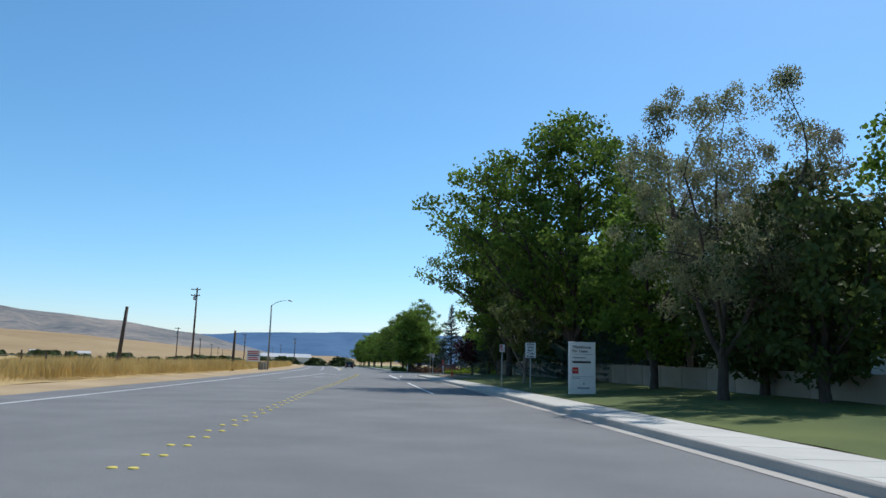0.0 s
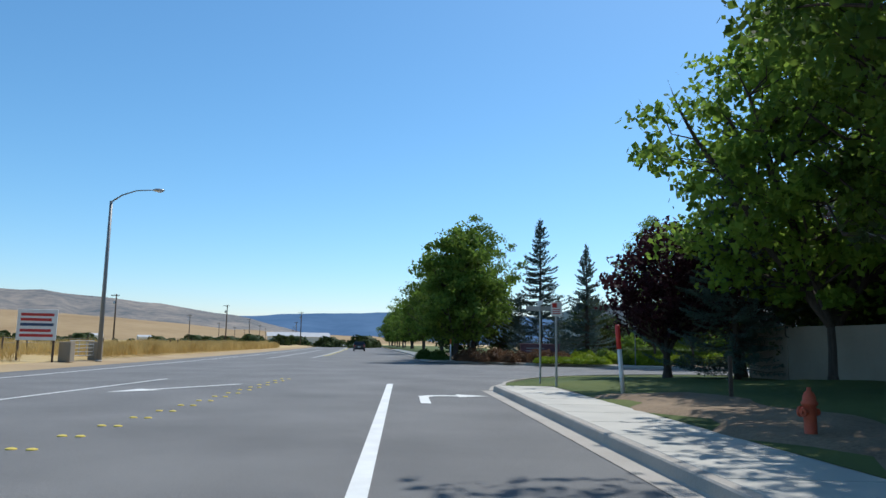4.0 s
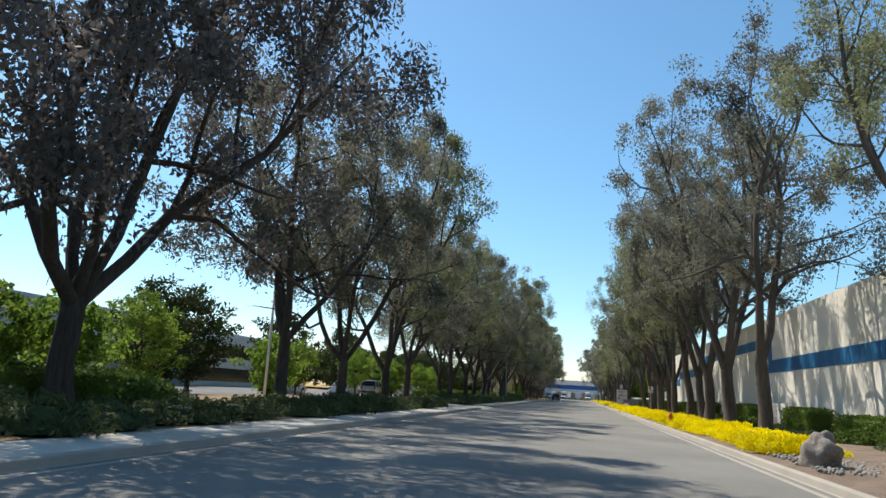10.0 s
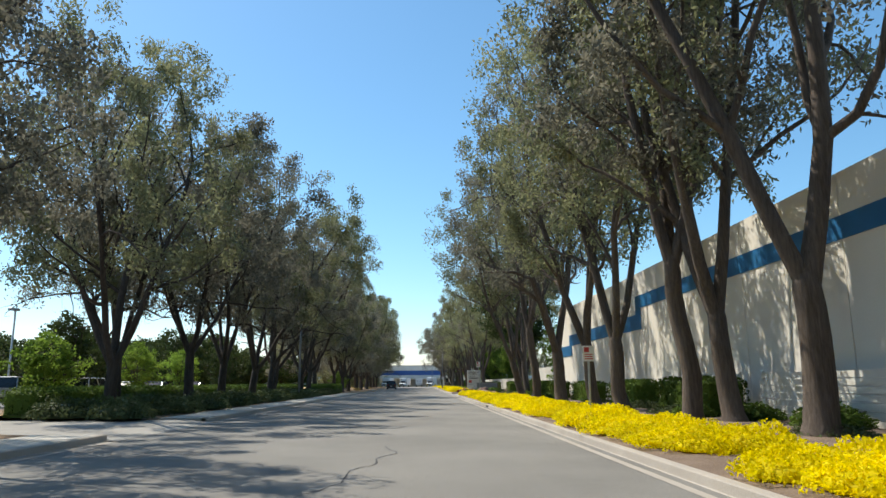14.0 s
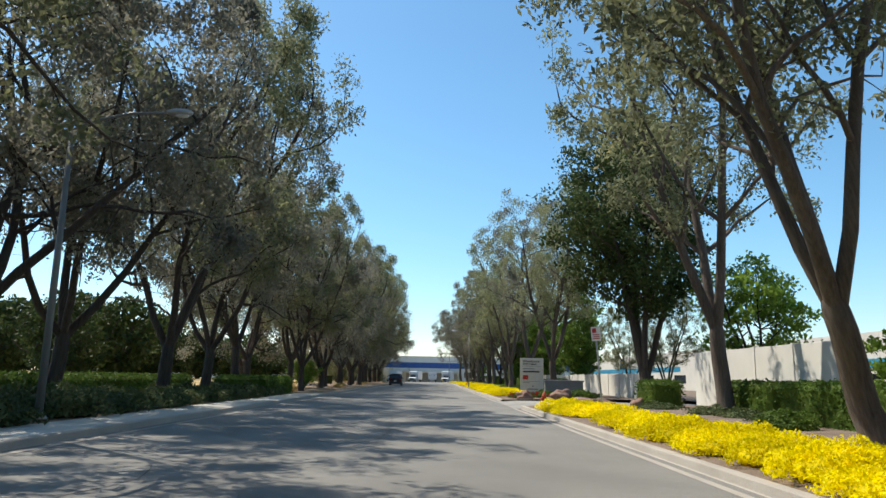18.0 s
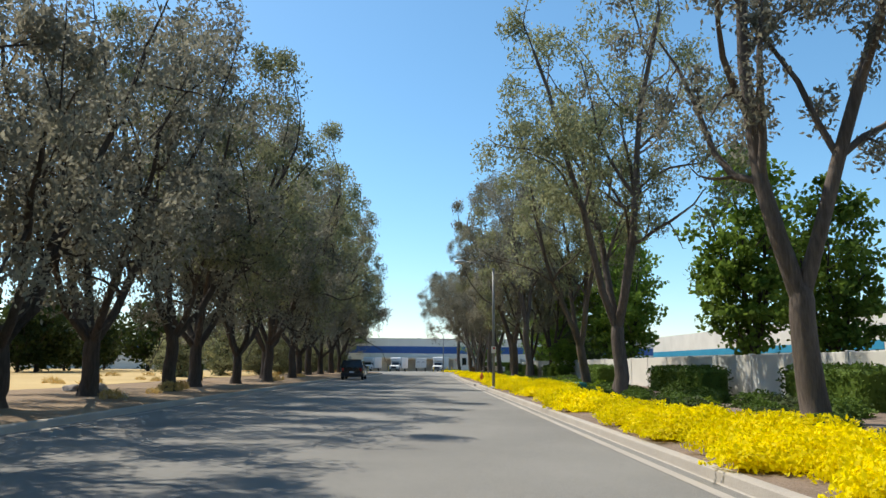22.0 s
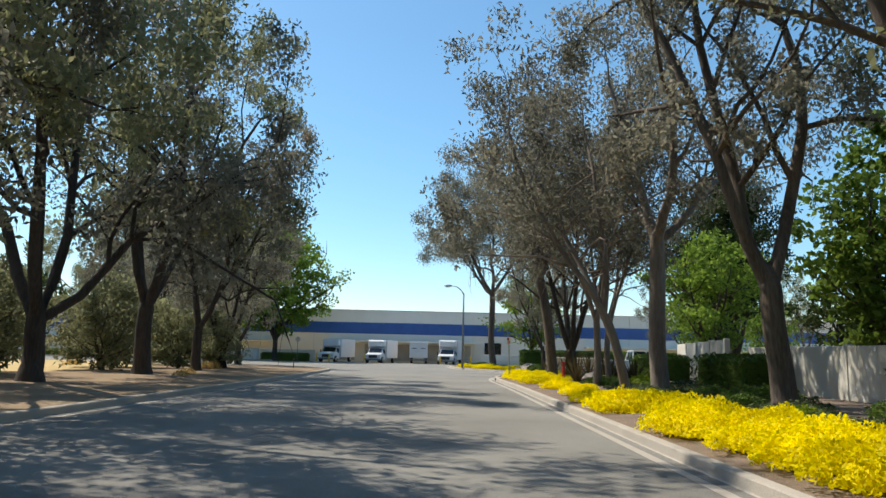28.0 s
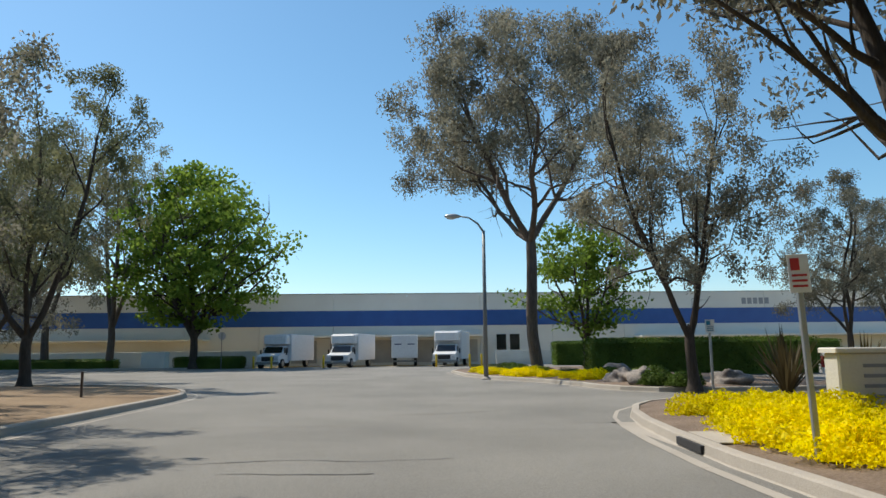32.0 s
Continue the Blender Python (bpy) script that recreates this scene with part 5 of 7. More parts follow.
wall_run("garden_wall", "beige concrete panel wall behind the lawn", [A(y, 10.2 + (0.8 if y > 50 else 0))[:2] for y in [2 + 2.7 * i for i in range(34)]], 1.6, M["panel"], tops=[1.42 + max(0, 2 + 2.7 * i - 20) * 0.011 for i in range(34)])
wall_run("screen_wall", "tall white painted block wall", [B(s, -8.6)[:2] for s in (108, 111, 114, 117, 120.4)], 2.75, M["white_block"])
wall_run("screen_wall", "low whitewashed panel wall behind the planting", [B(s, -8.8)[:2] for s in [129 + 3.05 * i for i in range(31)]], 1.82, M["white_block"])
wall_run("screen_wall", "whitewashed panel wall at the corner", [B(222.5 + 3 * i, -8.8 - 0.6 * i)[:2] for i in range(5)], 2.15, M["white_block"])


def flat_block(name, label, s0, s1, d0, d1, h, material, pieces, stripe=None, roof=None, base=0.0):
    """A flat-roofed commercial building with panelled front and end."""
    ob = thing(name, label, "building", bpose(0, 0, 0), kind="")
    lo_, hi_ = min(d0, d1), max(d0, d1)
    part("shell", MB().box(s0 + 0.15, lo_ + 0.15, -0.05, s1 - 0.15, hi_ - 0.15, h - 0.25), M["ware_wall"], ob)
    n = max(int((s1 - s0) / pieces), 1)
    w = (s1 - s0) / n
    front = d0
    sgn = 1 if d0 > d1 else -1
    for i in range(n):
        a, b = s0 + i * w, s0 + (i + 1) * w
        y0, y1 = sorted((front, front - sgn * 0.15))
        part("wall_panel", MB().box(a + 0.012, y0, 0, b - 0.012, y1, h), material, ob)
    for e, x in ((-1, s0), (1, s1)):
        m = max(int(abs(d1 - d0) / pieces), 1)
        for i in range(m):
            a, b = sorted((d0 + (d1 - d0) * i / m, d0 + (d1 - d0) * (i + 1) / m))
            x0, x1 = sorted((x, x - e * 0.15))
            part("wall_panel", MB().box(x0, a + 0.012, 0, x1, b - 0.012, h), material, ob)
    part("roof", MB().box(s0 + 0.14, lo_ + 0.14, h - 0.26, s1 - 0.14, hi_ - 0.14, h - 0.2), M["grey_wall"], ob)
    return ob


def stripe_on(ob, material, segs, d, sgn):
    for s0, s1, z0, z1 in segs:
        y0, y1 = sorted((d, d + sgn * 0.03))
        part("stripe", MB().box(s0, y0, z0, s1, y1, z1), material, ob)


ob = flat_block("warehouse_unit", "cream tilt-up concrete building with a stepped blue stripe", 24, 103.4, -7.8, -46, 7.0, M["tiltup"], 3.05)
stripe_on(ob, M["blue"], ((24, 34, 3.0, 3.75), (34, 57.7, 3.5, 4.28), (57.7, 82, 5.15, 5.8), (82, 99, 4.05, 4.85), (99, 103.43, 3.3, 4.1)), -7.8, 1)
for s, z0, z1 in ((34, 3.0, 4.28), (57.7, 3.5, 5.8), (82, 4.05, 5.8), (99, 3.3, 4.85)):
    stripe_on(ob, M["blue"], ((s - 0.42, s + 0.42, z0 - 0.002, z1 + 0.002),), -7.797, 1)
for s0, s1 in ((60.5, 66.5), (68, 73), (50, 53)):   # low equipment screens against the wall
    sc = thing("equipment_screen", "pale slatted equipment screen by the building", "screen", bpose(s0, -6.6, 0.2))
    for k in range(7):
        part("slat", MB().box(0, 0, 0.1 + k * 0.19, s1 - s0, 0.05, 0.26 + k * 0.19), M["white_block"], sc)
    for x in (0, s1 - s0):
        part("post", MB().box(x - 0.05, -0.06, 0, x + 0.05, -0.002, 1.45), M["white_block"], sc)

ob = flat_block("industrial_building", "long white industrial building with a teal stripe", 108, 236, -30, -62, 5.5, M["white_block"], 8)
stripe_on(ob, M["teal"], ((108, 178, 2.75, 3.45), (184, 236, 2.75, 3.45)), -30, 1)
for s in range(112, 234, 14):
    part("window", MB().box(s, -30.02, 1.2, s + 4.5, -29.97, 2.3), M["glass"], ob)

ob = flat_block("office_building", "grey flat-roofed office building behind hedges", 36, 82, 46, 75, 6.8, M["grey_wall"], 5)
stripe_on(ob, M["grey_dark"], ((36, 82, 0.0, 2.2),), 46, -1)
for s in range(62, 80, 6):
    part("window", MB().box(s, 45.93, 2.6, s + 4, 45.98, 4.2), M["glass"], ob)
ob = flat_block("office_building", "grey flat-roofed building behind the corner trees", 12, 30, 56, 80, 6.6, M["grey_wall"], 5)
stripe_on(ob, M["grey_dark"], ((12, 30, 0.0, 2.0),), 56, -1)
ob = flat_block("office_building", "dark grey office building beyond the parking lot", 84, 128, 52, 80, 7.2, M["grey_wall"], 5)
stripe_on(ob, M["glass"], ((86, 126, 3.8, 5.4), (86, 126, 0.6, 2.4)), 52, -1)
sh = thing("storage_building", "low pale building behind the garden wall", "building", pose(40, 52, 0.1, 0, 0, -6))
part("wall", MB().box(-7, -14, 0, 7, 14, 3.6), M["white_block"], sh)
part("roof", MB().box(-7.3, -14.3, 3.6, 7.3, 14.3, 3.85, 0.05), M["grey_wall"], sh)

# the long warehouse that closes the road; its own frame: u along the front to the left, v away from the road
wh = thing("distribution_warehouse", "long grey-white warehouse with a navy blue band and truck docks", "building", bpose(297, 0, 0))
part("shell", MB().box(0.2, -95, 0, 60, 95, 7.0), M["ware_wall"], wh)
for i in range(25):
    a = -95 + i * 7.6
    for z0, z1, ma in ((-0.1, 3.95, "ware_wall"), (5.55, 7.25, "ware_wall")):
        part("wall_panel", MB().box(0, a + 0.02, z0, 0.2, a + 7.58, z1), M[ma], wh)
    part("blue_band", MB().box(-0.04, a, 3.95, 0.2, a + 7.6, 5.55), M["navy"], wh)
part("roof_edge", MB().box(-0.06, -95, 7.25, 0.3, 95, 7.36), M["steel"], wh)
for d in (-30, -21, -12, 4.6, 13, 24, 38):
    part("roof_vent", MB().lathe([(0.22, 0), (0.22, 0.25), (0.4, 0.3), (0.4, 0.45), (0.1, 0.55)], 10, (3.2, d, 7.0)), M["pole_grey"], wh)
part("dock_canopy", MB().box(-3.2, -4, 2.75, 0, 17, 2.98), M["white_block"], wh)
part("dock_canopy", MB().box(-2.6, -64, 2.55, 0, -20, 2.72), M["white_block"], wh)
part("dock_canopy", MB().box(-2.6, 24, 2.55, 0, 60, 2.72), M["white_block"], wh)
for d in (-2.2, 2.0, 6.2, 10.4, 14.4):
    part("dock_door", MB().box(-0.06, d - 1.3, 0.2, 0, d + 1.3, 2.5), M["dock"], wh)
for d in (-6, -7.4):
    part("window", MB().box(-0.05, d - 0.5, 1.0, 0, d + 0.5, 3.0), M["glass"], wh)
for i in range(5):
    part("number_bar", MB().box(-0.03, -32.2 - i * 0.62, 5.95, 0, -31.75 - i * 0.62, 6.6), M["grey_print"], wh)
low = thing("dock_wall", "low cream wall beside the truck docks", "wall", bpose(289, 0, 0), kind="structure")
for a, b, h in ((17.5, 26, 1.5), (27, 46, 1.5), (48, 70, 1.5), (-14, -4.5, 1.35), (-34, -15, 1.35)):
    part("panel", MB().box(0, a, 0, 0.2, b, h, 0.02), M["white_block"], low)


# ---- vehicles, each standing at its origin with the nose to +x ----
def wheel(parent, x, y, r, w=0.22):
    t = part("wheel", MB().tube([(x, y - w / 2, r), (x, y - w / 2 + 0.03, r), (x, y + w / 2 - 0.03, r), (x, y + w / 2, r)], [r * 0.93, r, r, r * 0.93], 16), M["tyre"], parent, smooth=True)
    sgn = 1 if y > 0 else -1
    part("rim", MB().tube([(x, y + sgn * (w / 2 - 0.02), r), (x, y + sgn * (w / 2 + 0.012), r)], [r * 0.64, r * 0.6], 14), M["rim"], t)


def loft(mb, secs):
    """secs: (x, half width low, z low, half width belt, z belt, half width top, z top) along the car."""
    rows = []
    for x, w0, z0, w1, z1, w2, z2 in secs:
        half = [(w0 * 0.9, z0), (w0, z0 + 0.08), ((w0 + w1) / 2 * 1.02, (z0 + z1) / 2), (w1, z1 - 0.05), (w1 * 0.985, z1), (w2, z2 - 0.05), (w2 * 0.9, z2)]
        rows.append([(x, -y, z) for y, z in half] + [(x, y, z) for y, z in reversed(half)])
    n = len(rows[0])
    rows = [r + [r[0]] for r in rows]
    mb.strip(rows)
    mb.add(rows[0][:-1], [tuple(range(n))])
    mb.add(rows[-1][:-1], [tuple(range(n - 1, -1, -1))])
    return mb


def car(name, label, m, paint, L=4.6, W=1.82, H=1.48, kind="sedan", two_tone=None):
    ob = thing(name, label, "car", m)
    h, w = L / 2, W / 2
    belt, hood, low_ = H * 0.6, H * 0.55, 0.24
    tall = kind in ("suv", "van")
    tail = 0.62 if tall else 0.56
    secs = [(-h, w * 0.86, low_ + 0.12, w * 0.9, H * tail, w * 0.85, H * tail + 0.03), (-h + 0.12, w * 0.97, low_ + 0.02, w * 0.98, H * tail + 0.01, w * 0.9, H * tail + 0.06), (-h * 0.5, w, low_, w, belt, w * 0.9, belt + 0.06), (h * 0.25, w, low_, w, belt - 0.01, w * 0.9, belt + 0.05), (h * 0.45, w, low_, w * 0.99, hood, w * 0.85, hood + 0.06), (h - 0.25, w * 0.96, low_ + 0.02, w * 0.94, hood - 0.08, w * 0.8, hood - 0.03), (h, w * 0.8, low_ + 0.1, w * 0.78, hood - 0.2, w * 0.66, hood - 0.16)]
    part("body", loft(MB(), secs), paint, ob, smooth=True)
    r0, r1, f0, f1 = (-h + 0.05, -h + 0.32, 0.12, 0.5) if tall else (-h * 0.72, -h * 0.38, 0.08, 0.46)
    gw, tw, z0 = w * (0.95 if tall else 0.9), w * (0.8 if tall else 0.74), belt + 0.03
    def cab(e, zt, mb):
        a = [(r0 * h / h, gw + e, z0), (f1 * h, gw + e, z0), (f0 * h, tw + e, zt), (r1, tw + e, zt)]
        v = [(x, y, z) for x, y, z in a] + [(x, -y, z) for x, y, z in a]
        return mb.add(v, [(0, 1, 2, 3), (7, 6, 5, 4), (1, 5, 6, 2), (0, 3, 7, 4), (3, 2, 6, 7)])
    part("window", cab(0, H - 0.03, MB()), M["glass"], ob)
    part("roof", MB().box(r1 - 0.04, -tw - 0.015, H - 0.05, f0 * h + 0.04, tw + 0.015, H + 0.025, 0.035), paint if not two_tone else two_tone, ob)
    for y in (-1, 1):
        for (xa, za, xb, zb) in ((f1 * h, z0, f0 * h, H), (r0, z0, r1, H), ((f1 * h + r0) / 2 - 0.05, z0, (f0 * h + r1) / 2, H)):
            part("pillar", MB().tube([(xa, y * (gw + 0.005), za), (xb, y * (tw + 0.005), zb - 0.02)], [0.045, 0.04], 6), paint, ob)
        part("mirror", MB().blob((f1 * h - 0.18, y * (w + 0.09), belt + 0.08), (0.07, 0.1, 0.07), 2, 0.05, 8, 5), paint, ob, smooth=True)
        part("tail_lamp", MB().box(-h - 0.015, y * w * 0.8 - 0.09, H * 0.46, -h + 0.16, y * w * 0.8 + 0.09, H * 0.46 + (0.26 if tall else 0.16), 0.02), M["tail"], ob)
        part("head_lamp", MB().box(h - 0.3, y * w * 0.68 - 0.14, hood - 0.24, h - 0.02, y * w * 0.68 + 0.14, hood - 0.12, 0.02), M["head"], ob)
        for x in (-h * 0.58, h * 0.62):
            wheel(ob, x, y * (w - 0.1), 0.33 if not tall else 0.37)
    part("bumper", MB().box(-h - 0.06, -w * 0.9, low_ + 0.1, -h + 0.2, w * 0.9, low_ + 0.34, 0.05), paint if kind != "suv" else M["shade"], ob)
    part("bumper", MB().box(h - 0.25, -w * 0.82, low_ + 0.06, h + 0.05, w * 0.82, low_ + 0.28, 0.05), paint, ob)
    part("number_plate", MB().box(-h - 0.075, -0.2, 0.62 if tall else 0.55, -h - 0.01, 0.2, 0.75 if tall else 0.68), M["sign_w"], ob)
    return ob


suv = car("patrol_suv", "black and white patrol car parked at the kerb", bpose(198.2, 9.65, 0.004), M["car_black"], 4.9, 1.94, 1.68, "suv", M["car_black"])
for y in (-1, 1):
    part("door_panel", MB().box(-0.3, y * 0.975 - 0.02, 0.44, 1.05, y * 0.975 + 0.02, 0.98, 0.01), M["car_white"], suv, "white front door")
part("light_bar", MB().box(0.0, -0.6, 1.7, 0.28, 0.6, 1.79, 0.03), M["glass"], suv)
part("push_bar", MB().tube([(2.6, -0.45, 0.4), (2.65, -0.45, 0.85), (2.65, 0.45, 0.85), (2.6, 0.45, 0.4)], [0.04] * 4, 6), M["shade"], suv)

CARS = [("white_suv", 61.5, 26.4, 84, "car_white", "suv"), ("parked_car", 79, 27.2, 86, "car_white", "sedan"), ("parked_car", 88, 27.0, 94, "car_silver", "suv"), ("parked_van", 97, 27.0, 90, "car_white", "suv"), ("parked_car", 104.5, 27.4, 88, "car_silver", "sedan"), ("parked_car", 110.5, 27.2, 92, "car_blue", "sedan"), ("parked_suv", 116, 27, 90, "car_white", "suv"), ("parked_car", 123, 27.6, 87, "car_black", "sedan")]
for nm, s, d, rz, pa, ki in CARS:
    car(nm, "%s parked in the lot behind the shrubs" % {"car_white": "white car", "car_silver": "silver car", "car_blue": "dark blue car", "car_black": "black car"}[pa], bpose(s, d, 0.07, rz - 90), M[pa], 4.7 if ki == "suv" else 4.5, 1.85, 1.7 if ki == "suv" else 1.45, ki)
x, y, _ = A(176, -6.2)
car("distant_car", "dark car driving away on the main road", pose(x, y, 0.004, 0, 0, 100), M["car_black"], 4.6, 1.85, 1.5, "suv")


def pickup(m):
    ob = thing("pickup_truck", "white crew-cab pickup on the cross street", "truck", m)
    P = M["car_white"]
    part("body", loft(MB(), [(-2.8, 0.9, 0.5, 0.94, 1.1, 0.9, 1.12), (-0.8, 0.95, 0.42, 0.97, 1.1, 0.92, 1.12), (1.1, 0.96, 0.42, 0.97, 1.12, 0.9, 1.16), (2.4, 0.95, 0.44, 0.93, 1.04, 0.84, 1.1), (2.75, 0.86, 0.5, 0.84, 0.9, 0.76, 0.96)]), P, ob, smooth=True)
    v = [(-0.9, 0.88, 1.13), (1.35, 0.88, 1.13), (0.75, 0.72, 1.78), (-0.75, 0.72, 1.78)]
    part("window", MB().add(v + [(a, -b, c) for a, b, c in v], [(0, 1, 2, 3), (7, 6, 5, 4), (1, 5, 6, 2), (0, 3, 7, 4)]), M["glass"], ob)
    part("roof", MB().box(-0.8, -0.74, 1.76, 0.8, 0.74, 1.84, 0.03), P, ob)
    for y in (-1, 1):
        for xa, xb in ((-0.9, -0.75), (0.1, 0.05), (1.35, 0.75)):
            part("pillar", MB().tube([(xa, y * 0.885, 1.12), (xb, y * 0.73, 1.78)], [0.06, 0.05], 6), P, ob)
        for xx in (-1.75, 1.8):
            wheel(ob, xx, y * 0.86, 0.39, 0.26)
        part("bed_rail", MB().box(-2.78, y * 0.9 - 0.06, 1.1, -0.95, y * 0.9 + 0.06, 1.18, 0.02), P, ob)
        part("head_lamp", MB().box(2.55, y * 0.66 - 0.14, 0.78, 2.78, y * 0.66 + 0.14, 0.94, 0.02), M["head"], ob)
        part("tail_lamp", MB().box(-2.83, y * 0.82 - 0.08, 0.72, -2.7, y * 0.82 + 0.08, 1.04, 0.01), M["tail"], ob)
    part("bumper", MB().box(2.65, -0.85, 0.45, 2.9, 0.85, 0.68, 0.04), M["steel"], ob)
    return ob


pickup(bpose(242.3, -11.5, 0.008, -92))


def box_truck(m, h=2.55, label="white box truck backed up to the dock"):
    ob = thing("box_truck", label, "truck", m)
    part("cargo_box", MB().box(-3.4, -1.12, 0.55, 1.3, 1.12, h, 0.03), M["box_white"], ob)
    part("roof_cap", MB().box(1.3, -1.0, h - 0.75, 1.95, 1.0, h - 0.06, 0.12), M["box_white"], ob)
    v = [(1.3, 0.92, 0.4), (3.2, 0.92, 0.4), (3.2, 0.88, 0.95), (2.35, 0.86, 1.15), (1.9, 0.78, 1.68), (1.3, 0.78, 1.7)]
    part("cab", MB().add(v + [(a, -b, c) for a, b, c in v], [(0, 1, 2, 3, 4, 5), (11, 10, 9, 8, 7, 6), (1, 7, 8, 2), (2, 8, 9, 3), (3, 9, 10, 4), (4, 10, 11, 5), (0, 6, 7, 1)]), M["box_white"], ob)
    part("windscreen", MB().add([(2.36, 0.76, 1.17), (2.36, -0.76, 1.17), (1.95, -0.7, 1.64), (1.95, 0.7, 1.64)], [(0, 1, 2, 3)]).add([(2.39, 0.76, 1.17), (2.39, -0.76, 1.17), (1.98, -0.7, 1.64), (1.98, 0.7, 1.64)], [(3, 2, 1, 0)]), M["glass"], ob)
    part("grille", MB().box(3.19, -0.5, 0.55, 3.24, 0.5, 0.88, 0.01), M["shade"], ob)
    part("bumper", MB().box(3.15, -0.95, 0.3, 3.35, 0.95, 0.5, 0.04), M["pole_grey"], ob)
    for y in (-1, 1):
        part("head_lamp", MB().box(3.18, y * 0.72 - 0.12, 0.62, 3.25, y * 0.72 + 0.12, 0.84, 0.01), M["head"], ob)
        part("mirror", MB().box(2.1, y * 1.08 - 0.05, 1.0, 2.2, y * 1.08 + 0.05, 1.4, 0.02), M["shade"], ob)
        part("side_window", MB().box(1.45, y * 0.86 - 0.03, 1.15, 2.1, y * 0.86 + 0.03, 1.55), M["glass"], ob)
        for xx in (-2.2, 2.55):
            wheel(ob, xx, y * 0.85, 0.36, 0.26)
    return ob


for s, d, h, rz in ((287.5, 14.6, 2.6, 166), (287.5, 8.8, 2.6, 167), (287.0, -0.2, 2.75, 168)):
    box_truck(bpose(s, d, 0.0, rz), h).scale = (1.1, 1.1, 1.12)
tr = thing("cargo_trailer", "white cargo trailer with its doors towards the road", "trailer", bpose(288.5, 3.9, 0))
part("cargo_box", MB().box(-2.6, -1.15, 0.75, 4.6, 1.15, 2.75, 0.03), M["box_white"], tr)
for y in (-0.57, 0.57):
    part("door", MB().box(-2.64, y - 0.55, 0.85, -2.6, y + 0.55, 2.65, 0.01), M["box_white"], tr)
    part("lettering_bar", MB().box(-2.655, y - 0.3, 1.9, -2.64, y + 0.3, 2.0), M["navy_print"], tr)
    for xx in (0.8, 2.0):
        wheel(tr, xx, y / 0.57 * 0.95, 0.42, 0.28)
part("bumper", MB().box(-2.6, -1.0, 0.4, -2.5, 1.0, 0.55), M["pole_grey"], tr)

# ---- low planting ----
SH = {}


def shrub_kind(key, name, label, cat, seed, rx, ry, rz, n, size, mat, aspect=0.6, core=0.8, hang=-0.3, spiky=0.0):
    rg = np.random.default_rng(seed)
    d = rg.normal(size=(n, 3))
    d[:, 2] = np.abs(d[:, 2])
    d /= np.linalg.norm(d, axis=1)[:, None]
    lump = np.array([noise.noise(Vector(q) * 2.2 + Vector((seed, 0, 0))) for q in d])
    r = (0.86 + 0.34 * lump + rg.uniform(-0.14, 0.1, n))[:, None]
    p = d * r * np.array([rx, ry, rz])
    SH[key] = (name, label, cat, leaf_mesh("foliage", p, size, rg, aspect, hang), MB().blob((0, 0, 0), (rx * core, ry * core, rz * core), seed, 0.16, 12, 8, 0.05).mesh("core", True), M[mat])


def plant(key, m, sc=(1, 1, 1), label="", group=""):
    name, lab, cat, fm, tm, ma = SH[key]
    ob = thing(name, label or lab, cat, m, group)
    ob.matrix_basis = m @ Matrix.Diagonal((*sc, 1))
    part("foliage", fm, ma, ob)
    part("core", tm, ma, ob)
    return ob


for i in range(4):
    shrub_kind("bloom%d" % i, "yellow_flowers", "low mound of bright yellow flowers", "flowers", 100 + i, 1.0, 0.8, 0.42, 2400, 0.034, "bloom", 0.55, 0.64)
for i in range(3):
    shrub_kind("jun%d" % i, "juniper_shrub", "low grey-green spreading shrub", "shrub", 110 + i, 1.3, 1.0, 0.6, 1000, 0.085, "juniper", 0.35, 0.7)
    shrub_kind("rus%d" % i, "russet_shrub", "rounded russet and green shrub", "shrub", 120 + i, 0.8, 0.8, 0.9, 1200, 0.06, "red_shrub", 0.5, 0.7)
    shrub_kind("bush%d" % i, "green_shrub", "rounded leafy green shrub", "shrub", 130 + i, 0.95, 0.95, 0.95, 1500, 0.065, "hedge", 0.55, 0.72)
shrub_kind("lime", "lime_groundcover", "bright lime green low groundcover", "groundcover", 140, 0.7, 0.6, 0.4, 800, 0.055, "lime", 0.4, 0.75)
shrub_kind("pale", "pale_shrub", "sunlit pale green rounded shrub", "shrub", 141, 1.0, 0.95, 0.85, 1500, 0.065, "lime", 0.55, 0.72)
shrub_kind("rose", "rose_bush", "rose bush with deep red blooms", "shrub", 142, 0.5, 0.5, 0.5, 420, 0.05, "hedge", 0.6, 0.6)
shrub_kind("straw", "straw_clump", "dry straw-coloured weed clump", "weed", 143, 0.5, 0.5, 0.35, 260, 0.12, "straw", 0.1, 0.3, -1.6)
shrub_kind("vege", "far_shrub", "dark distant shrub in the field", "shrub", 144, 2.6, 2.4, 2.2, 900, 0.28, "dark_leaf", 0.6, 0.85)

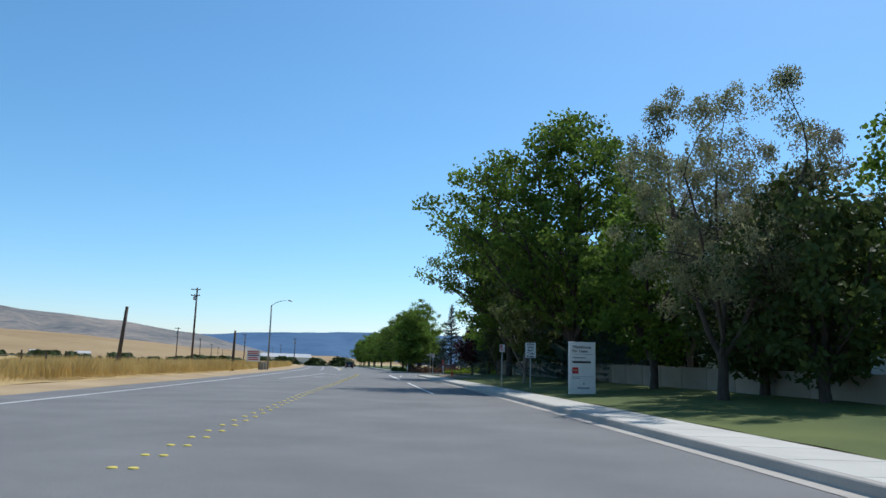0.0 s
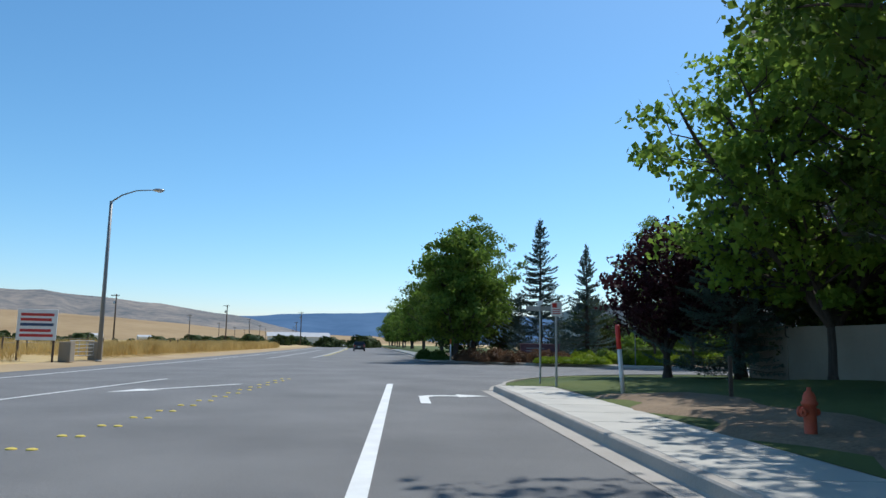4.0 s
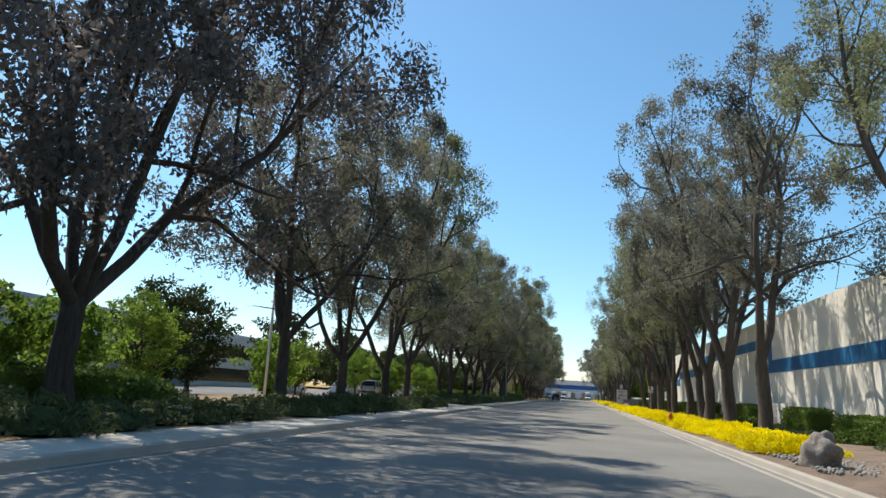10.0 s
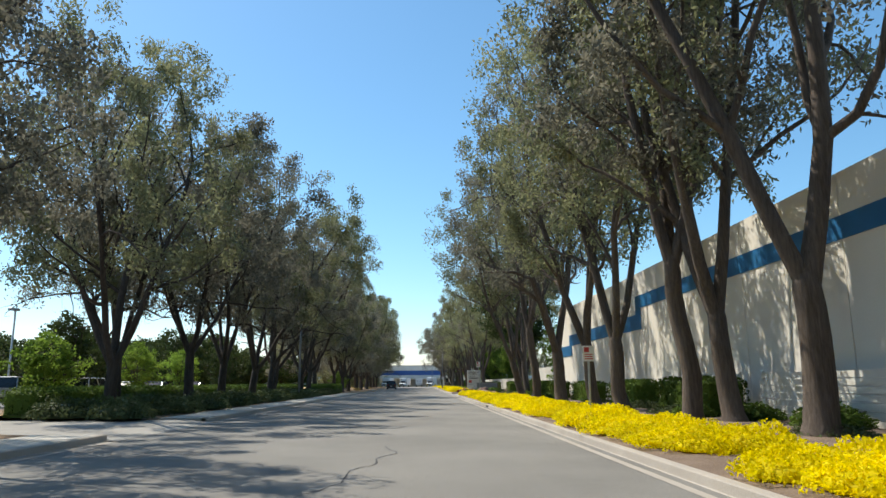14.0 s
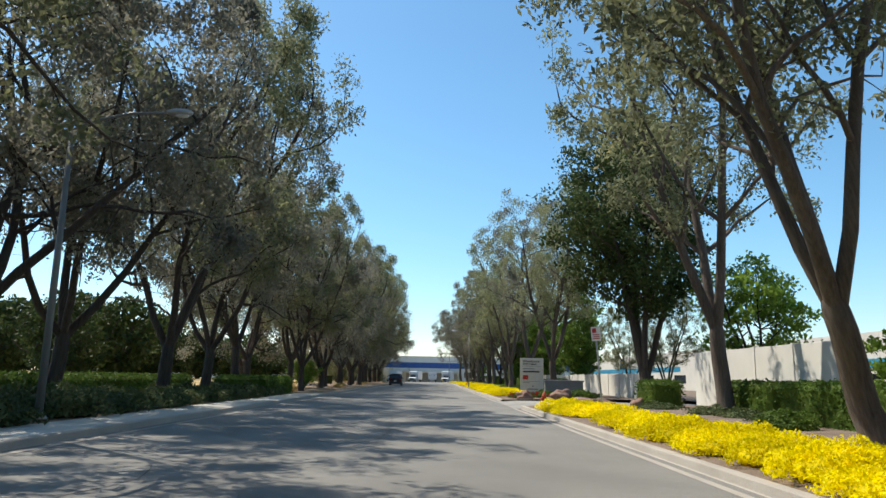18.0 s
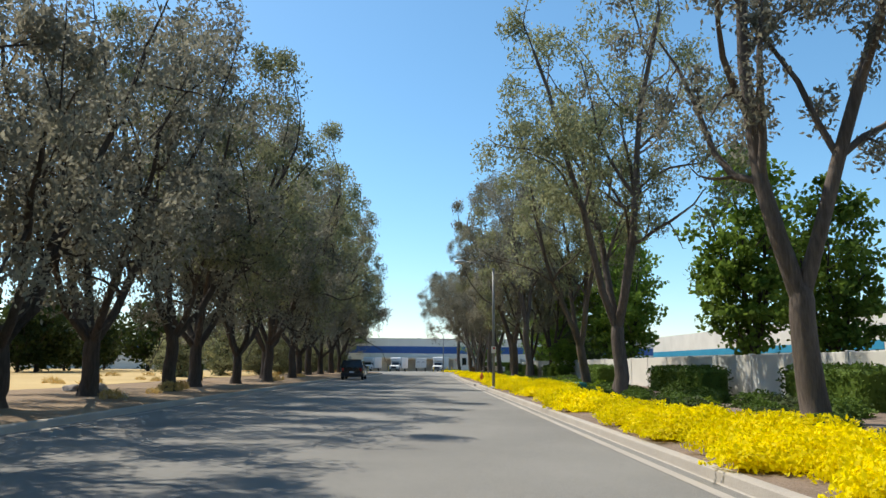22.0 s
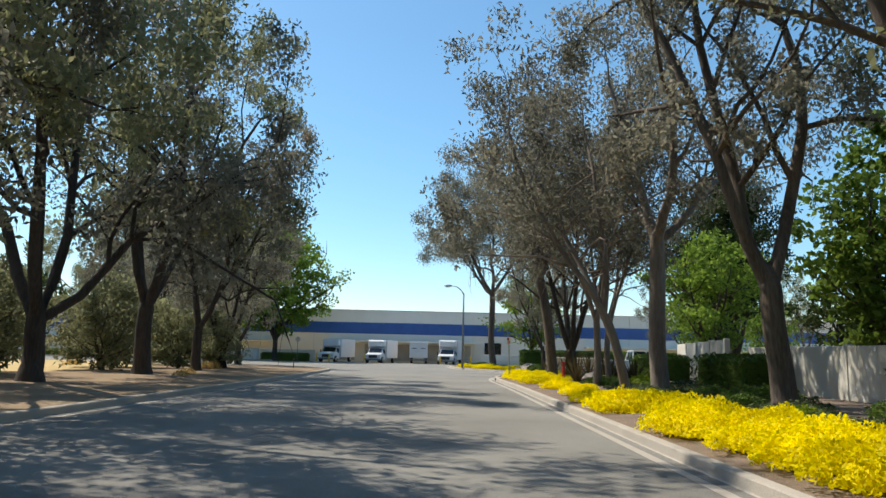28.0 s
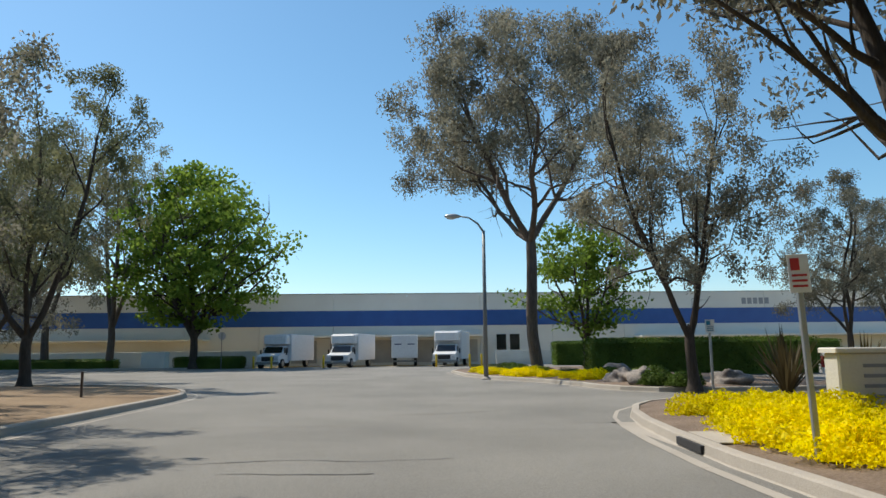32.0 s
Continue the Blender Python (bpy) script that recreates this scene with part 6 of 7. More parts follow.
rng = random.Random(21)
GY = "yellow flowers along the kerb"
k = 0
for s0, s1 in ((30, 55.2), (57.2, 115.6), (136.5, 158), (161.5, 212.2), (213.6, 232.5)):
    s = s0
    while s < s1:
        for d in ((-1.05, -1.95) if s < 150 and not 100 < s < 119 else (-1.15, -1.8, -2.5) if 160 < s < 176 else (-1.5, -2.15, -2.8) if 176 <= s < 204 else (-1.05, -1.7) if s < 204 else (-1.25, -2.1) if s < 213 else (-1.35, -2.2) if s < 224.5 else (-1.6, -2.4)):
            k += 1
            if d > -1.6 and min(abs(s - q) for q in (50.2, 116.5, 183.5)) < 1.1:
                continue
            if rng.random() < (0.5 if 150 < s < 158 else 0.25 if 100 < s < 119 else 0.45 if 213 < s < 224.5 else 0.35 if 150 < s < 204 and d < -1.65 else 0.22 if s > 204 else 0.06):
                continue
            sc = rng.uniform(0.8, 1.12) * (0.9 if s > 224.5 else 0.6 if s > 213 else 1)
            plant("bloom%d" % (k % 4), bpose(s + rng.uniform(-0.4, 0.4), d + rng.uniform(-0.22, 0.22), 0.2, rng.uniform(0, 360)), (sc, sc, sc * rng.uniform(0.85, 1.25)), group=GY)
        s += 1.42
for s, d in ((229.0, -1.9), (230.2, -1.8), (231.4, -1.7), (232.6, -1.9), (233.6, -2.0), (229.6, -3.9), (232.0, -3.4), (233.8, -3.2), (235.0, -4.0), (234.6, -2.6), (229.8, -3.0), (231.4, -2.4), (232.6, -3.6), (230.6, -4.2), (233.2, -2.6), (234.4, -3.4), (235.4, -2.2), (236.4, -3.6), (254.5, -2.0), (255.8, -1.6), (256.5, -2.6), (257.8, -0.9), (253.2, -2.8), (251.6, -3.4), (259.2, -0.7), (250.2, -3.8), (261, -0.6)):
    sc = rng.uniform(0.7, 1)
    plant("bloom%d" % (k % 4), bpose(s, d, 0.18, rng.uniform(0, 360)), (sc, sc, sc), group=GY)

GG = "low shrubs along the road"
for s, d, k in ((8.1, 14.6, 0.95), (9.4, 14.4, 0.8), (13.2, 14.6, 1.05), (6.6, 16.4, 1.0), (5.0, 16.2, 0.9), (11.3, 16.6, 0.85), (15.2, 15.4, 0.8)):
    plant("pale", bpose(s, d, 0.2, s * 61), (k * 1.05, k * 1.05, k), group=GG)
for i in range(64):
    s, k = 150 + i * 1.22 + rng.uniform(-0.5, 0.5), rng.uniform(0.4, 0.72)
    plant(rng.choice(("bush0", "bush1", "bush2", "jun0", "jun2", "pale")), bpose(s, -3.1 - rng.uniform(0, 3.4), 0.22, i * 47), (k * 1.25, k * 1.1, k * 0.8), group=GG)
for s in [13 + 1.9 * i for i in range(25)]:
    for d in (13.7, 15.3):
        plant("jun%d" % rng.randrange(3), bpose(s + rng.uniform(-0.6, 0.6), d + rng.uniform(-0.3, 0.4), 0.22, rng.uniform(0, 360)), (rng.uniform(0.8, 1.15),) * 2 + (rng.uniform(0.7, 1.15),), group=GG)
for s in [71 + 1.95 * i for i in range(32)]:
    for d in (13.8, 15.6):
        plant("jun%d" % rng.randrange(3), bpose(s + rng.uniform(-0.6, 0.6), d + rng.uniform(-0.3, 0.4), 0.22, rng.uniform(0, 360)), (rng.uniform(0.85, 1.2),) * 2 + (rng.uniform(0.75, 1.2),), group=GG)
for s in [31 + 2.6 * i for i in range(33)] + [130.5 + 2.7 * i for i in range(36)]:
    kind = rng.choice(("bush0", "bush1", "jun0", "jun1", "bush2"))
    d = rng.uniform(-6.6, -4.6)
    sc = rng.uniform(0.45, 0.85)
    plant(kind, bpose(s + rng.uniform(-0.8, 0.8), d, 0.24, rng.uniform(0, 360)), (sc * 1.25, sc * 1.25, sc * 0.8), group=GG)
    if s > 130:
        sc = rng.uniform(0.5, 0.8)
        plant(rng.choice(("jun2", "bush1", "jun0")), bpose(s + rng.uniform(-0.8, 0.8), rng.uniform(-4.4, -3.2), 0.22, rng.uniform(0, 360)), (sc * 1.3, sc * 1.3, sc * 0.6), group=GG)


def hedge(label, s0, s1, d0, d1, h, z=0.2, key=1, mat="hedge"):
    rg = np.random.default_rng(int(s0 * 7) + key)
    L, W = s1 - s0, d1 - d0
    n = int((L * W + 2 * (L + W) * h) * 130)
    p = rg.uniform(size=(n, 3)) * np.array([L, W, h])
    side = rg.random(n)
    a = side < (L * h) / (L * h + W * h + L * W * 0.7)
    b = ~a & (side < (L * h + W * h) / (L * h + W * h + L * W * 0.7))
    c = ~a & ~b
    p[a, 1] = np.where(rg.random(a.sum()) < 0.5, 0, W)
    p[b, 0] = np.where(rg.random(b.sum()) < 0.5, 0, L)
    p[c, 2] = h
    p += rg.normal(0, 0.035, p.shape)
    edge = np.minimum(np.minimum(p[:, 1], W - p[:, 1]), np.minimum(p[:, 0], L - p[:, 0]))
    p[:, 2] -= np.where(p[:, 2] > h - 0.15, np.clip(0.16 - edge, 0, 0.16) * 0.6, 0)
    ob = thing("clipped_hedge", label, "hedge", bpose(s0, d0, z))
    part("foliage", leaf_mesh("foliage", p, 0.058, rg, 0.55, -0.2), M[mat], ob)
    part("core", MB().box(0.07, 0.07, -0.1, L - 0.07, W - 0.07, h - 0.07, 0.12), M[mat], ob)
    return ob


HL = "dark green clipped box hedge"
for s0, s1, d0, d1, h in ((33, 40, -7.2, -5.6, 1.0), (44, 48.5, -7.1, -5.9, 1.2), (54.5, 59, -7.0, -5.8, 1.25), (67.5, 72, -6.6, -5.2, 1.25), (76, 80, -6.8, -5.5, 1.2), (85, 89, -6.8, -5.6, 1.15), (94, 98, -6.6, -5.2, 1.2), (101, 107, -7.4, -6.0, 1.2), (109, 113, -8.0, -6.6, 1.2), (116.5, 119, -6.6, -5.2, 1.2), (150, 154, -8.2, -7.0, 1.2), (160, 166, -8.2, -6.9, 1.15), (176, 180, -8.2, -7.0, 1.2), (192, 196, -8.3, -7.0, 1.2), (206, 210, -8.3, -7.0, 1.2), (217, 221, -8.2, -6.9, 1.3), (228, 233, -9.5, -8.0, 1.3)):
    hedge(HL, s0, s1, d0, d1, h)
hedge("long low clipped hedge behind the corner shrubs", 7.5, 30, 17.6, 18.6, 1.05, 0.3)
hedge("long clipped hedge screening the parking lot", 71, 126, 17.2, 18.4, 0.9, 0.3)
hedge("dark clipped hedge at the edge of the lot", 126.5, 133.6, 13.2, 16.4, 1.0, 0.2)
hedge("dark clipped hedge behind the island boulders", 257.5, 259.4, -17, -5.6, 1.65, 0.15)
hedge("tall dark clipped hedge along the far forecourt", 283.5, 285.5, -34, -9, 1.9, 0.1)
hedge("sunlit clipped hedge by the far island", 264, 282, -16.5, -15, 1.3, 0.1)
hedge("clipped hedge along the warehouse forecourt", 286, 287.4, 18, 24, 0.9, 0.1)
hedge("clipped hedge along the warehouse forecourt", 286, 287.4, 29, 52, 0.8, 0.1)
# corner bed
for i, (s, d) in enumerate(((-3.6, 16.4), (-2.6, 15.4), (-1.6, 16.6), (-0.6, 15.2), (0.4, 16.4), (1.4, 15.4), (2.2, 16.6), (-1.2, 18.0), (0.8, 18.0), (-3.0, 18.2), (3.2, 15.8))):
    plant("rus%d" % (i % 3), bpose(s, d, 0.22, i * 50), (1.0, 1.0, rng.uniform(0.85, 1.1)))
for i in range(15):
    if i % 8 > 5:
        continue
    plant("lime", bpose(1.6 + (i % 8) * 0.75, 13.5 + (i // 8) * 0.9 + 0.1 * (i % 3) - 0.09 * (i % 8), 0.22, i * 77), (1, 1, rng.uniform(0.9, 1.2)))
for i, (s, d, k, sc) in enumerate(((4.5, 17.8, "pale", 0.9), (6.2, 16.8, "bush0", 1.05), (8.0, 15.8, "bush1", 1.0), (9.2, 14.6, "pale", 0.7), (7.2, 14.6, "bush2", 0.7), (12.4, 15.2, "bush0", 0.7), (14.6, 15.2, "pale", 0.85), (15.8, 14.2, "jun0", 0.9), (5.4, 19.6, "bush1", 1.0), (17, 14.6, "jun1", 0.9), (10.6, 13.6, "bush2", 0.6), (-5.4, 17.6, "bush2", 0.8), (-6.6, 19.6, "bush0", 0.8), (21.5, 15.2, "jun2", 1.0), (26.5, 15.6, "bush1", 1.0), (28.5, 16.4, "bush0", 1.1))):
    plant(k, bpose(s, d, 0.24, i * 40), (sc, sc, sc))
for i, (s, d) in enumerate(((130.6, -1.2), (131.4, -1.1), (131.9, -1.9), (130.9, -2.6), (131.2, -2.0), (132.6, -2.4))):
    plant("rose", bpose(s, d, 0.2, i * 60), (0.9, 0.9, 0.7))
    rg = np.random.default_rng(200 + i)
    q = rg.normal(size=(7, 3)) * np.array([0.28, 0.28, 0.07]) + np.array([0, 0, 0.34])
    pts = np.repeat(q, 16, 0) + rg.normal(0, 0.03, (112, 3))
    rb = part("blooms", leaf_mesh("blooms", pts, 0.045, rg, 0.8), M["rose"], bpy.data.objects[[o.name for o in bpy.data.objects if o.name.startswith("rose_bush") and o.parent is None][-1]], "deep red blooms")


def flax(m, sc=1.0, seed=0):
    rg = np.random.default_rng(300 + seed)
    ob = thing("flax_plant", "spiky bronze-green flax plant", "plant", m)
    mb = MB()
    for k in range(46):
        a, t = rg.uniform(0, 6.28), rg.uniform(0.08, 0.75)
        L = rg.uniform(0.8, 1.35) * sc
        d = Vector((math.cos(a) * math.sin(t), math.sin(a) * math.sin(t), math.cos(t)))
        side = Vector((-math.sin(a), math.cos(a), 0)) * 0.035
        p = [Vector((0, 0, 0)) + d * L * q + Vector((0, 0, -0.18 * q * q * math.sin(t) * L)) for q in (0.02, 0.4, 0.75, 1.0)]
        v = []
        for q, w in zip(p, (0.8, 1.0, 0.7, 0.05)):
            v += [tuple(q - side * w), tuple(q + side * w)]
        mb.add(v, [(0, 1, 3, 2), (2, 3, 5, 4), (4, 5, 7, 6)])
    part("leaves", mb, M["flax"], ob)
    return ob


for i, (s, d, sc) in enumerate(((136, -5.4, 1.1), (137.2, -6.2, 0.9), (229.6, -3.9, 1.0), (230.8, -3.3, 0.95), (232.6, -5.6, 1.0), (224.0, -3.1, 1.0), (223.0, -5.2, 0.95), (225.4, -4.6, 1.0), (237.4, -6.2, 1.0), (238.6, -5.2, 1.1), (240, -6.0, 1.0), (227.2, -5.4, 1.0), (235.6, -6.9, 1.1))):
    flax(bpose(s, d, 0.22, i * 30), sc * 1.15, i)


def boulder(m, r, mat, label, seed):
    return thing("boulder", label, "boulder", m, mb=MB().blob((0, 0, r[2] * 0.5), r, seed, 0.3, 28, 18), material=mat, smooth=True)


boulder(bpose(26.2, -0.95, 0.1), (0.34, 0.36, 0.52), M["stone"], "large grey granite boulder at the corner", 1)
boulder(bpose(129.7, -1.5, 0.12, 20), (0.45, 0.5, 0.34), M["redstone"], "rough reddish boulder beside the drive", 2)
boulder(bpose(129.4, -3.7, 0.15, 60), (0.62, 0.7, 0.4), M["redstone"], "wide reddish boulder beside the drive", 3)
boulder(bpose(119.8, -3.4, 0.12, 10), (0.7, 1.0, 0.3), M["redstone"], "flat reddish boulder by the hedge", 4)
boulder(bpose(224.9, -3.9, 0.16, 30), (0.5, 0.75, 0.36), M["stone"], "smooth grey boulder among the flax", 30)
boulder(bpose(118.4, -5.4, 0.12, 80), (0.6, 0.8, 0.32), M["redstone"], "flat reddish boulder by the hedge", 5)
for i, (s, d, r) in enumerate(((245.4, -7.0, 0.5), (246.6, -4.6, 0.55), (247.9, -4.2, 0.5), (253.4, -5.6, 0.5), (161.2, 16.0, 0.42), (160.5, 15.6, 0.34), (162, 16.6, 0.36), (161.4, 16.8, 0.4))):
    boulder(bpose(s, d, 0.1, i * 50), (r, r * 1.2, r * 0.7), M["stone"], "weathered grey-brown boulder in the mulch" if d < 0 else "pale grey rock in a heap on the dry lot", 6 + i)
gp = MB()
rg = np.random.default_rng(77)
for i in range(520):
    gp.blob((24.4 + rg.uniform(0, 5), -0.5 - rg.uniform(0, 3.2), 0.2), (rg.uniform(0.022, 0.05),) * 3, i, 0.2, 6, 4)
gp = thing("gravel", "pale loose gravel round the corner boulder", "gravel", bpose(0, 0, 0), kind="stuff", mb=gp, material=M["apron"], smooth=True)

# ---- hydrants ----
def hydrant(m, mat, label):
    ob = thing("fire_hydrant", label, "hydrant", m @ Matrix.Scale(0.8, 4))
    part("barrel", MB().lathe([(0.15, 0), (0.15, 0.05), (0.1, 0.07), (0.1, 0.58), (0.13, 0.6), (0.13, 0.64), (0.105, 0.67), (0.1, 0.74), (0.07, 0.8), (0.035, 0.82), (0.035, 0.88), (0, 0.88)], 16), mat, ob, smooth=True)
    for a in (0, 90, 180):
        c, s = math.cos(radians(a)), math.sin(radians(a))
        r = 0.075 if a == 90 else 0.055
        n = part("outlet", MB().tube([(c * 0.08, s * 0.08, 0.48), (c * 0.15, s * 0.15, 0.48), (c * 0.15, s * 0.15, 0.48), (c * 0.185, s * 0.185, 0.48)], [r, r, r * 1.25, r * 1.2], 10), mat, ob)
        part("cap_nut", MB().tube([(c * 0.185, s * 0.185, 0.48), (c * 0.22, s * 0.22, 0.48)], [0.025, 0.025], 5), mat, n)
    return ob


hydrant(pose(1.3, 72.4, 0.16, 0, 0, 30), M["rusty"], "weathered red fire hydrant on the verge")
hydrant(bpose(50.2, -0.8, 0.16, -60), M["orange"], "faded orange fire hydrant among yellow flowers")
hydrant(bpose(116.5, -0.65, 0.16, 20), M["rusty"], "dull red fire hydrant by the drive")
hydrant(bpose(183.5, -0.68, 0.16, -50), M["orange"], "orange fire hydrant among yellow flowers")
hydrant(bpose(248, 21, 0.2, 0), M["rusty"], "small red hydrant across the street")


# ---- posts, signs, lamps ----
def writing(text, size, m, mat, parent, align='LEFT', name="lettering"):
    cu = bpy.data.curves.new(name, 'FONT')
    cu.body, cu.size, cu.align_x, cu.extrude, cu.offset = text, size, align, 0.001, 0.004
    cu.materials.append(mat)
    ob = new(name, cu)
    ob.parent, ob.matrix_basis = parent, m
    return ob


UP = pose(0, 0, 0, 90, 0, 0)


def lease_sign(m, w, h):
    """A sheet on two posts; its face looks to -y."""
    ob = thing("lease_sign", "large white lease sign with dark lettering", "sign", m)
    part("panel", MB().box(-w / 2, -0.03, 0.05, w / 2, 0.03, h, 0.008), M["sign_panel"], ob)
    for x in (-w / 2 - 0.04, w / 2 + 0.002):
        part("post", MB().box(x, 0.035, -0.25, x + 0.04, 0.085, h + 0.03), M["sign_w"], ob)
    def bar(x0, z0, x1, z1, mat, nm="print_bar"):
        part(nm, MB().box(-w / 2 + x0 * w, -0.036, z0 * h, -w / 2 + x1 * w, -0.031, z1 * h), M[mat], ob)
    for i, tx in enumerate(("Warehouse", "For Lease")):
        writing(tx, 0.155 * w, pose(-w / 2 + 0.1 * w, -0.034, (0.88 - 0.075 * i) * h) @ UP, M["black"], ob)
    bar(0.08, 0.765, 0.92, 0.772, "grey_print")
    bar(0.1, 0.69, 0.62, 0.712, "grey_print")
    bar(0.1, 0.6, 0.84, 0.64, "black")
    bar(0.1, 0.4, 0.34, 0.52, "red", "logo")
    bar(0.14, 0.45, 0.3, 0.48, "sign_w")
    bar(0.08, 0.345, 0.92, 0.352, "grey_print")
    bar(0.1, 0.31, 0.4, 0.325, "grey_print")
    part("logo", MB().prism([(0.0, 0.2 * h), (0.1 * w, 0.2 * h), (0.05 * w, 0.25 * h)], "y", -0.036, -0.031), M["grey_print"], ob)
    bar(0.3, 0.12, 0.78, 0.15, "grey_print")
    return ob


lease_sign(pose(6.4, 32.0, 0.2, 0, 0, 4), 1.15, 2.35)
lease_sign(bpose(141.0, -3.55, 0.25, -98), 1.7, 2.7)


def post_sign(m, h, w, sh, face, label, lines=None, colour=None, lean=0.0, oct_=False):
    """A plate on a steel post; the plate looks to -y."""
    ob = thing("road_sign", label, "sign", m @ pose(0, 0, 0, 0, lean, 0))
    part("post", MB().box(-0.03, 0.0, -0.15, 0.03, 0.05, h, 0.006), M["steel"] if not oct_ else M["pole_grey"], ob)
    if oct_:
        r = w / 2
        poly = [(r * math.cos(radians(22.5 + 45 * k)) * 1.08, h - r + r * math.sin(radians(22.5 + 45 * k)) * 1.08) for k in range(8)]
        part("plate", MB().prism(poly, "y", 0.053, 0.059), M["steel"], ob, "bare grey back of an octagonal plate")
        part("face", MB().prism(poly, "y", 0.061, 0.067), M["red"], ob)
    else:
        pl = part("plate", MB().box(-w / 2, -0.012, h - sh, w / 2, -0.004, h, 0.002), face, ob)
        if lines:
            for i, tx in enumerate(lines):
                writing(tx, sh / len(lines) * 0.86, pose(0, -0.0135, h - sh * (i + 0.86) / len(lines)) @ UP, M["black"], ob, 'CENTER')
        elif colour:
            part("symbol", MB().box(-w * 0.38, -0.016, h - sh * 0.42, w * 0.05, -0.0125, h - sh * 0.1), M[colour], ob)
            for k in range(3):
                part("print_bar", MB().box(-w * 0.36, -0.016, h - sh * (0.58 + 0.14 * k), w * 0.36, -0.0125, h - sh * (0.52 + 0.14 * k)), M[colour], ob)
    return ob


post_sign(pose(5.15, 40.4, 0.2, 0, 0, 6), 2.55, 0.6, 0.85, M["sign_w"], "white regulatory lane sign with black capitals", ("RIGHT", "LANE", "MUST", "TURN", "RIGHT"))
post_sign(pose(3.9, 44.5, 0.18, 0, 0, 6), 2.55, 0.32, 0.46, M["sign_w"], "small white sign with red print on a steel post", None, "red")
post_sign(pose(-0.75, 83.9, 0.15, 0, 0, 6), 2.5, 0.32, 0.42, M["sign_w"], "white no parking sign with red print", None, "red")
post_sign(bpose(7.4, 12.9, 0.16, -80), 2.95, 0.72, 0.72, M["steel"], "stop sign on a thin post", oct_=True)
RED = "white no parking sign with red print"
post_sign(bpose(66.2, -1.3, 0.16, -92), 2.25, 0.34, 0.46, M["sign_w"], RED, None, "red")
post_sign(bpose(111.6, -1.95, 0.16, -92), 3.1, 0.34, 0.5, M["sign_w"], RED, None, "red", -4)
post_sign(bpose(230.3, -1.1, 0.16, -92), 2.1, 0.22, 0.4, M["sign_w"], RED, None, "red", -2)
post_sign(bpose(241.8, -4.9, 0.16, -92), 1.9, 0.25, 0.35, M["sign_w"], "small white sign on a thin post", None, "teal")
post_sign(bpose(137.5, -9.6, 0.2, -92), 2.6, 0.3, 0.6, M["teal"], "small blue and yellow sign on a post", None, "yellow_paint")
post_sign(bpose(281, 18.5, 0.1, -90), 2.9, 0.6, 0.6, M["steel"], "bare steel back of a stop sign", oct_=True)
for s, d in ((243, 12.0), (250.4, 20.6)):
    pst = thing("marker_post", "short dark wooden stake", "post", bpose(s, d, 0.1), mb=MB().box(-0.03, -0.03, -0.05, 0.03, 0.03, 0.75, 0.01), material=M["wood"])
sp = thing("street_name_sign", "green street name blades on a steel post", "sign", pose(-1.1, 85.4, 0.15, 0, 0, 6))
part("post", MB().tube([(0, 0, -0.1), (0, 0, 2.55)], [0.03, 0.03], 8), M["steel"], sp)
part("blade", MB().box(-0.45, -0.006, 2.3, 0.45, 0.006, 2.45), M["steel"], sp)
part("blade", MB().box(-0.006, -0.45, 2.47, 0.006, 0.45, 2.62), M["steel"], sp)
mk = thing("marker_post", "white pipeline marker post with a red top", "post", pose(0.5, 80.5, 0.15, 0, -4, 0))
part("tube", MB().tube([(0, 0, -0.1), (0, 0, 1.15)], [0.055, 0.055], 10), M["sign_w"], mk, smooth=True)
part("cap", MB().tube([(0, 0, 1.15), (0, 0, 1.72), (0, 0, 1.75)], [0.06, 0.06, 0.04], 10), M["red"], mk, smooth=True)
for x, y in ((2.4, 78.5),):
    st = thing("wooden_stake", "grey wooden stake with a cross rail", "post", pose(x, y, 0.2))
    part("upright", MB().box(-0.04, -0.04, -0.1, 0.04, 0.04, 1.0, 0.01), M["wood"], st)
mk = thing("marker_post", "white pipeline marker post with an orange top", "post", bpose(-4.6, 18.4, 0.25))
part("tube", MB().tube([(0, 0, -0.1), (0, 0, 1.1)], [0.05, 0.05], 10), M["sign_w"], mk, smooth=True)
part("cap", MB().tube([(0, 0, 1.1), (0, 0, 1.45)], [0.055, 0.055], 10), M["orange"], mk, smooth=True)


def street_lamp(m, h, reach, rise, label, r=0.075):
    """An arm to +y."""
    ob = thing("street_lamp", label, "lamp", m)
    part("base_plate", MB().lathe([(0.2, 0), (0.2, 0.04), (0.12, 0.1), (0.1, 0.12)], 12), M["concrete"], ob)
    part("pole", MB().tube([(0, 0, 0), (0, 0, h * 0.5), (0, 0, h)], [r * 1.2, r, r * 0.8], 12), M["pole_grey"], ob, smooth=True)
    part("arm", MB().tube([(0, 0, h - 0.05), (0, reach * 0.25, h + rise * 0.5), (0, reach * 0.6, h + rise * 0.9), (0, reach, h + rise)], [0.045, 0.04, 0.035, 0.03], 8), M["pole_grey"], ob, smooth=True)
    hd = part("lamp_head", MB().blob((0, reach + 0.28, h + rise), (0.16, 0.36, 0.1), 3, 0.03, 12, 7), M["steel"], ob, smooth=True)
    part("lens", MB().blob((0, reach + 0.34, h + rise - 0.07), (0.11, 0.2, 0.07), 4, 0.02, 10, 6), M["head"], hd, smooth=True)
    return ob


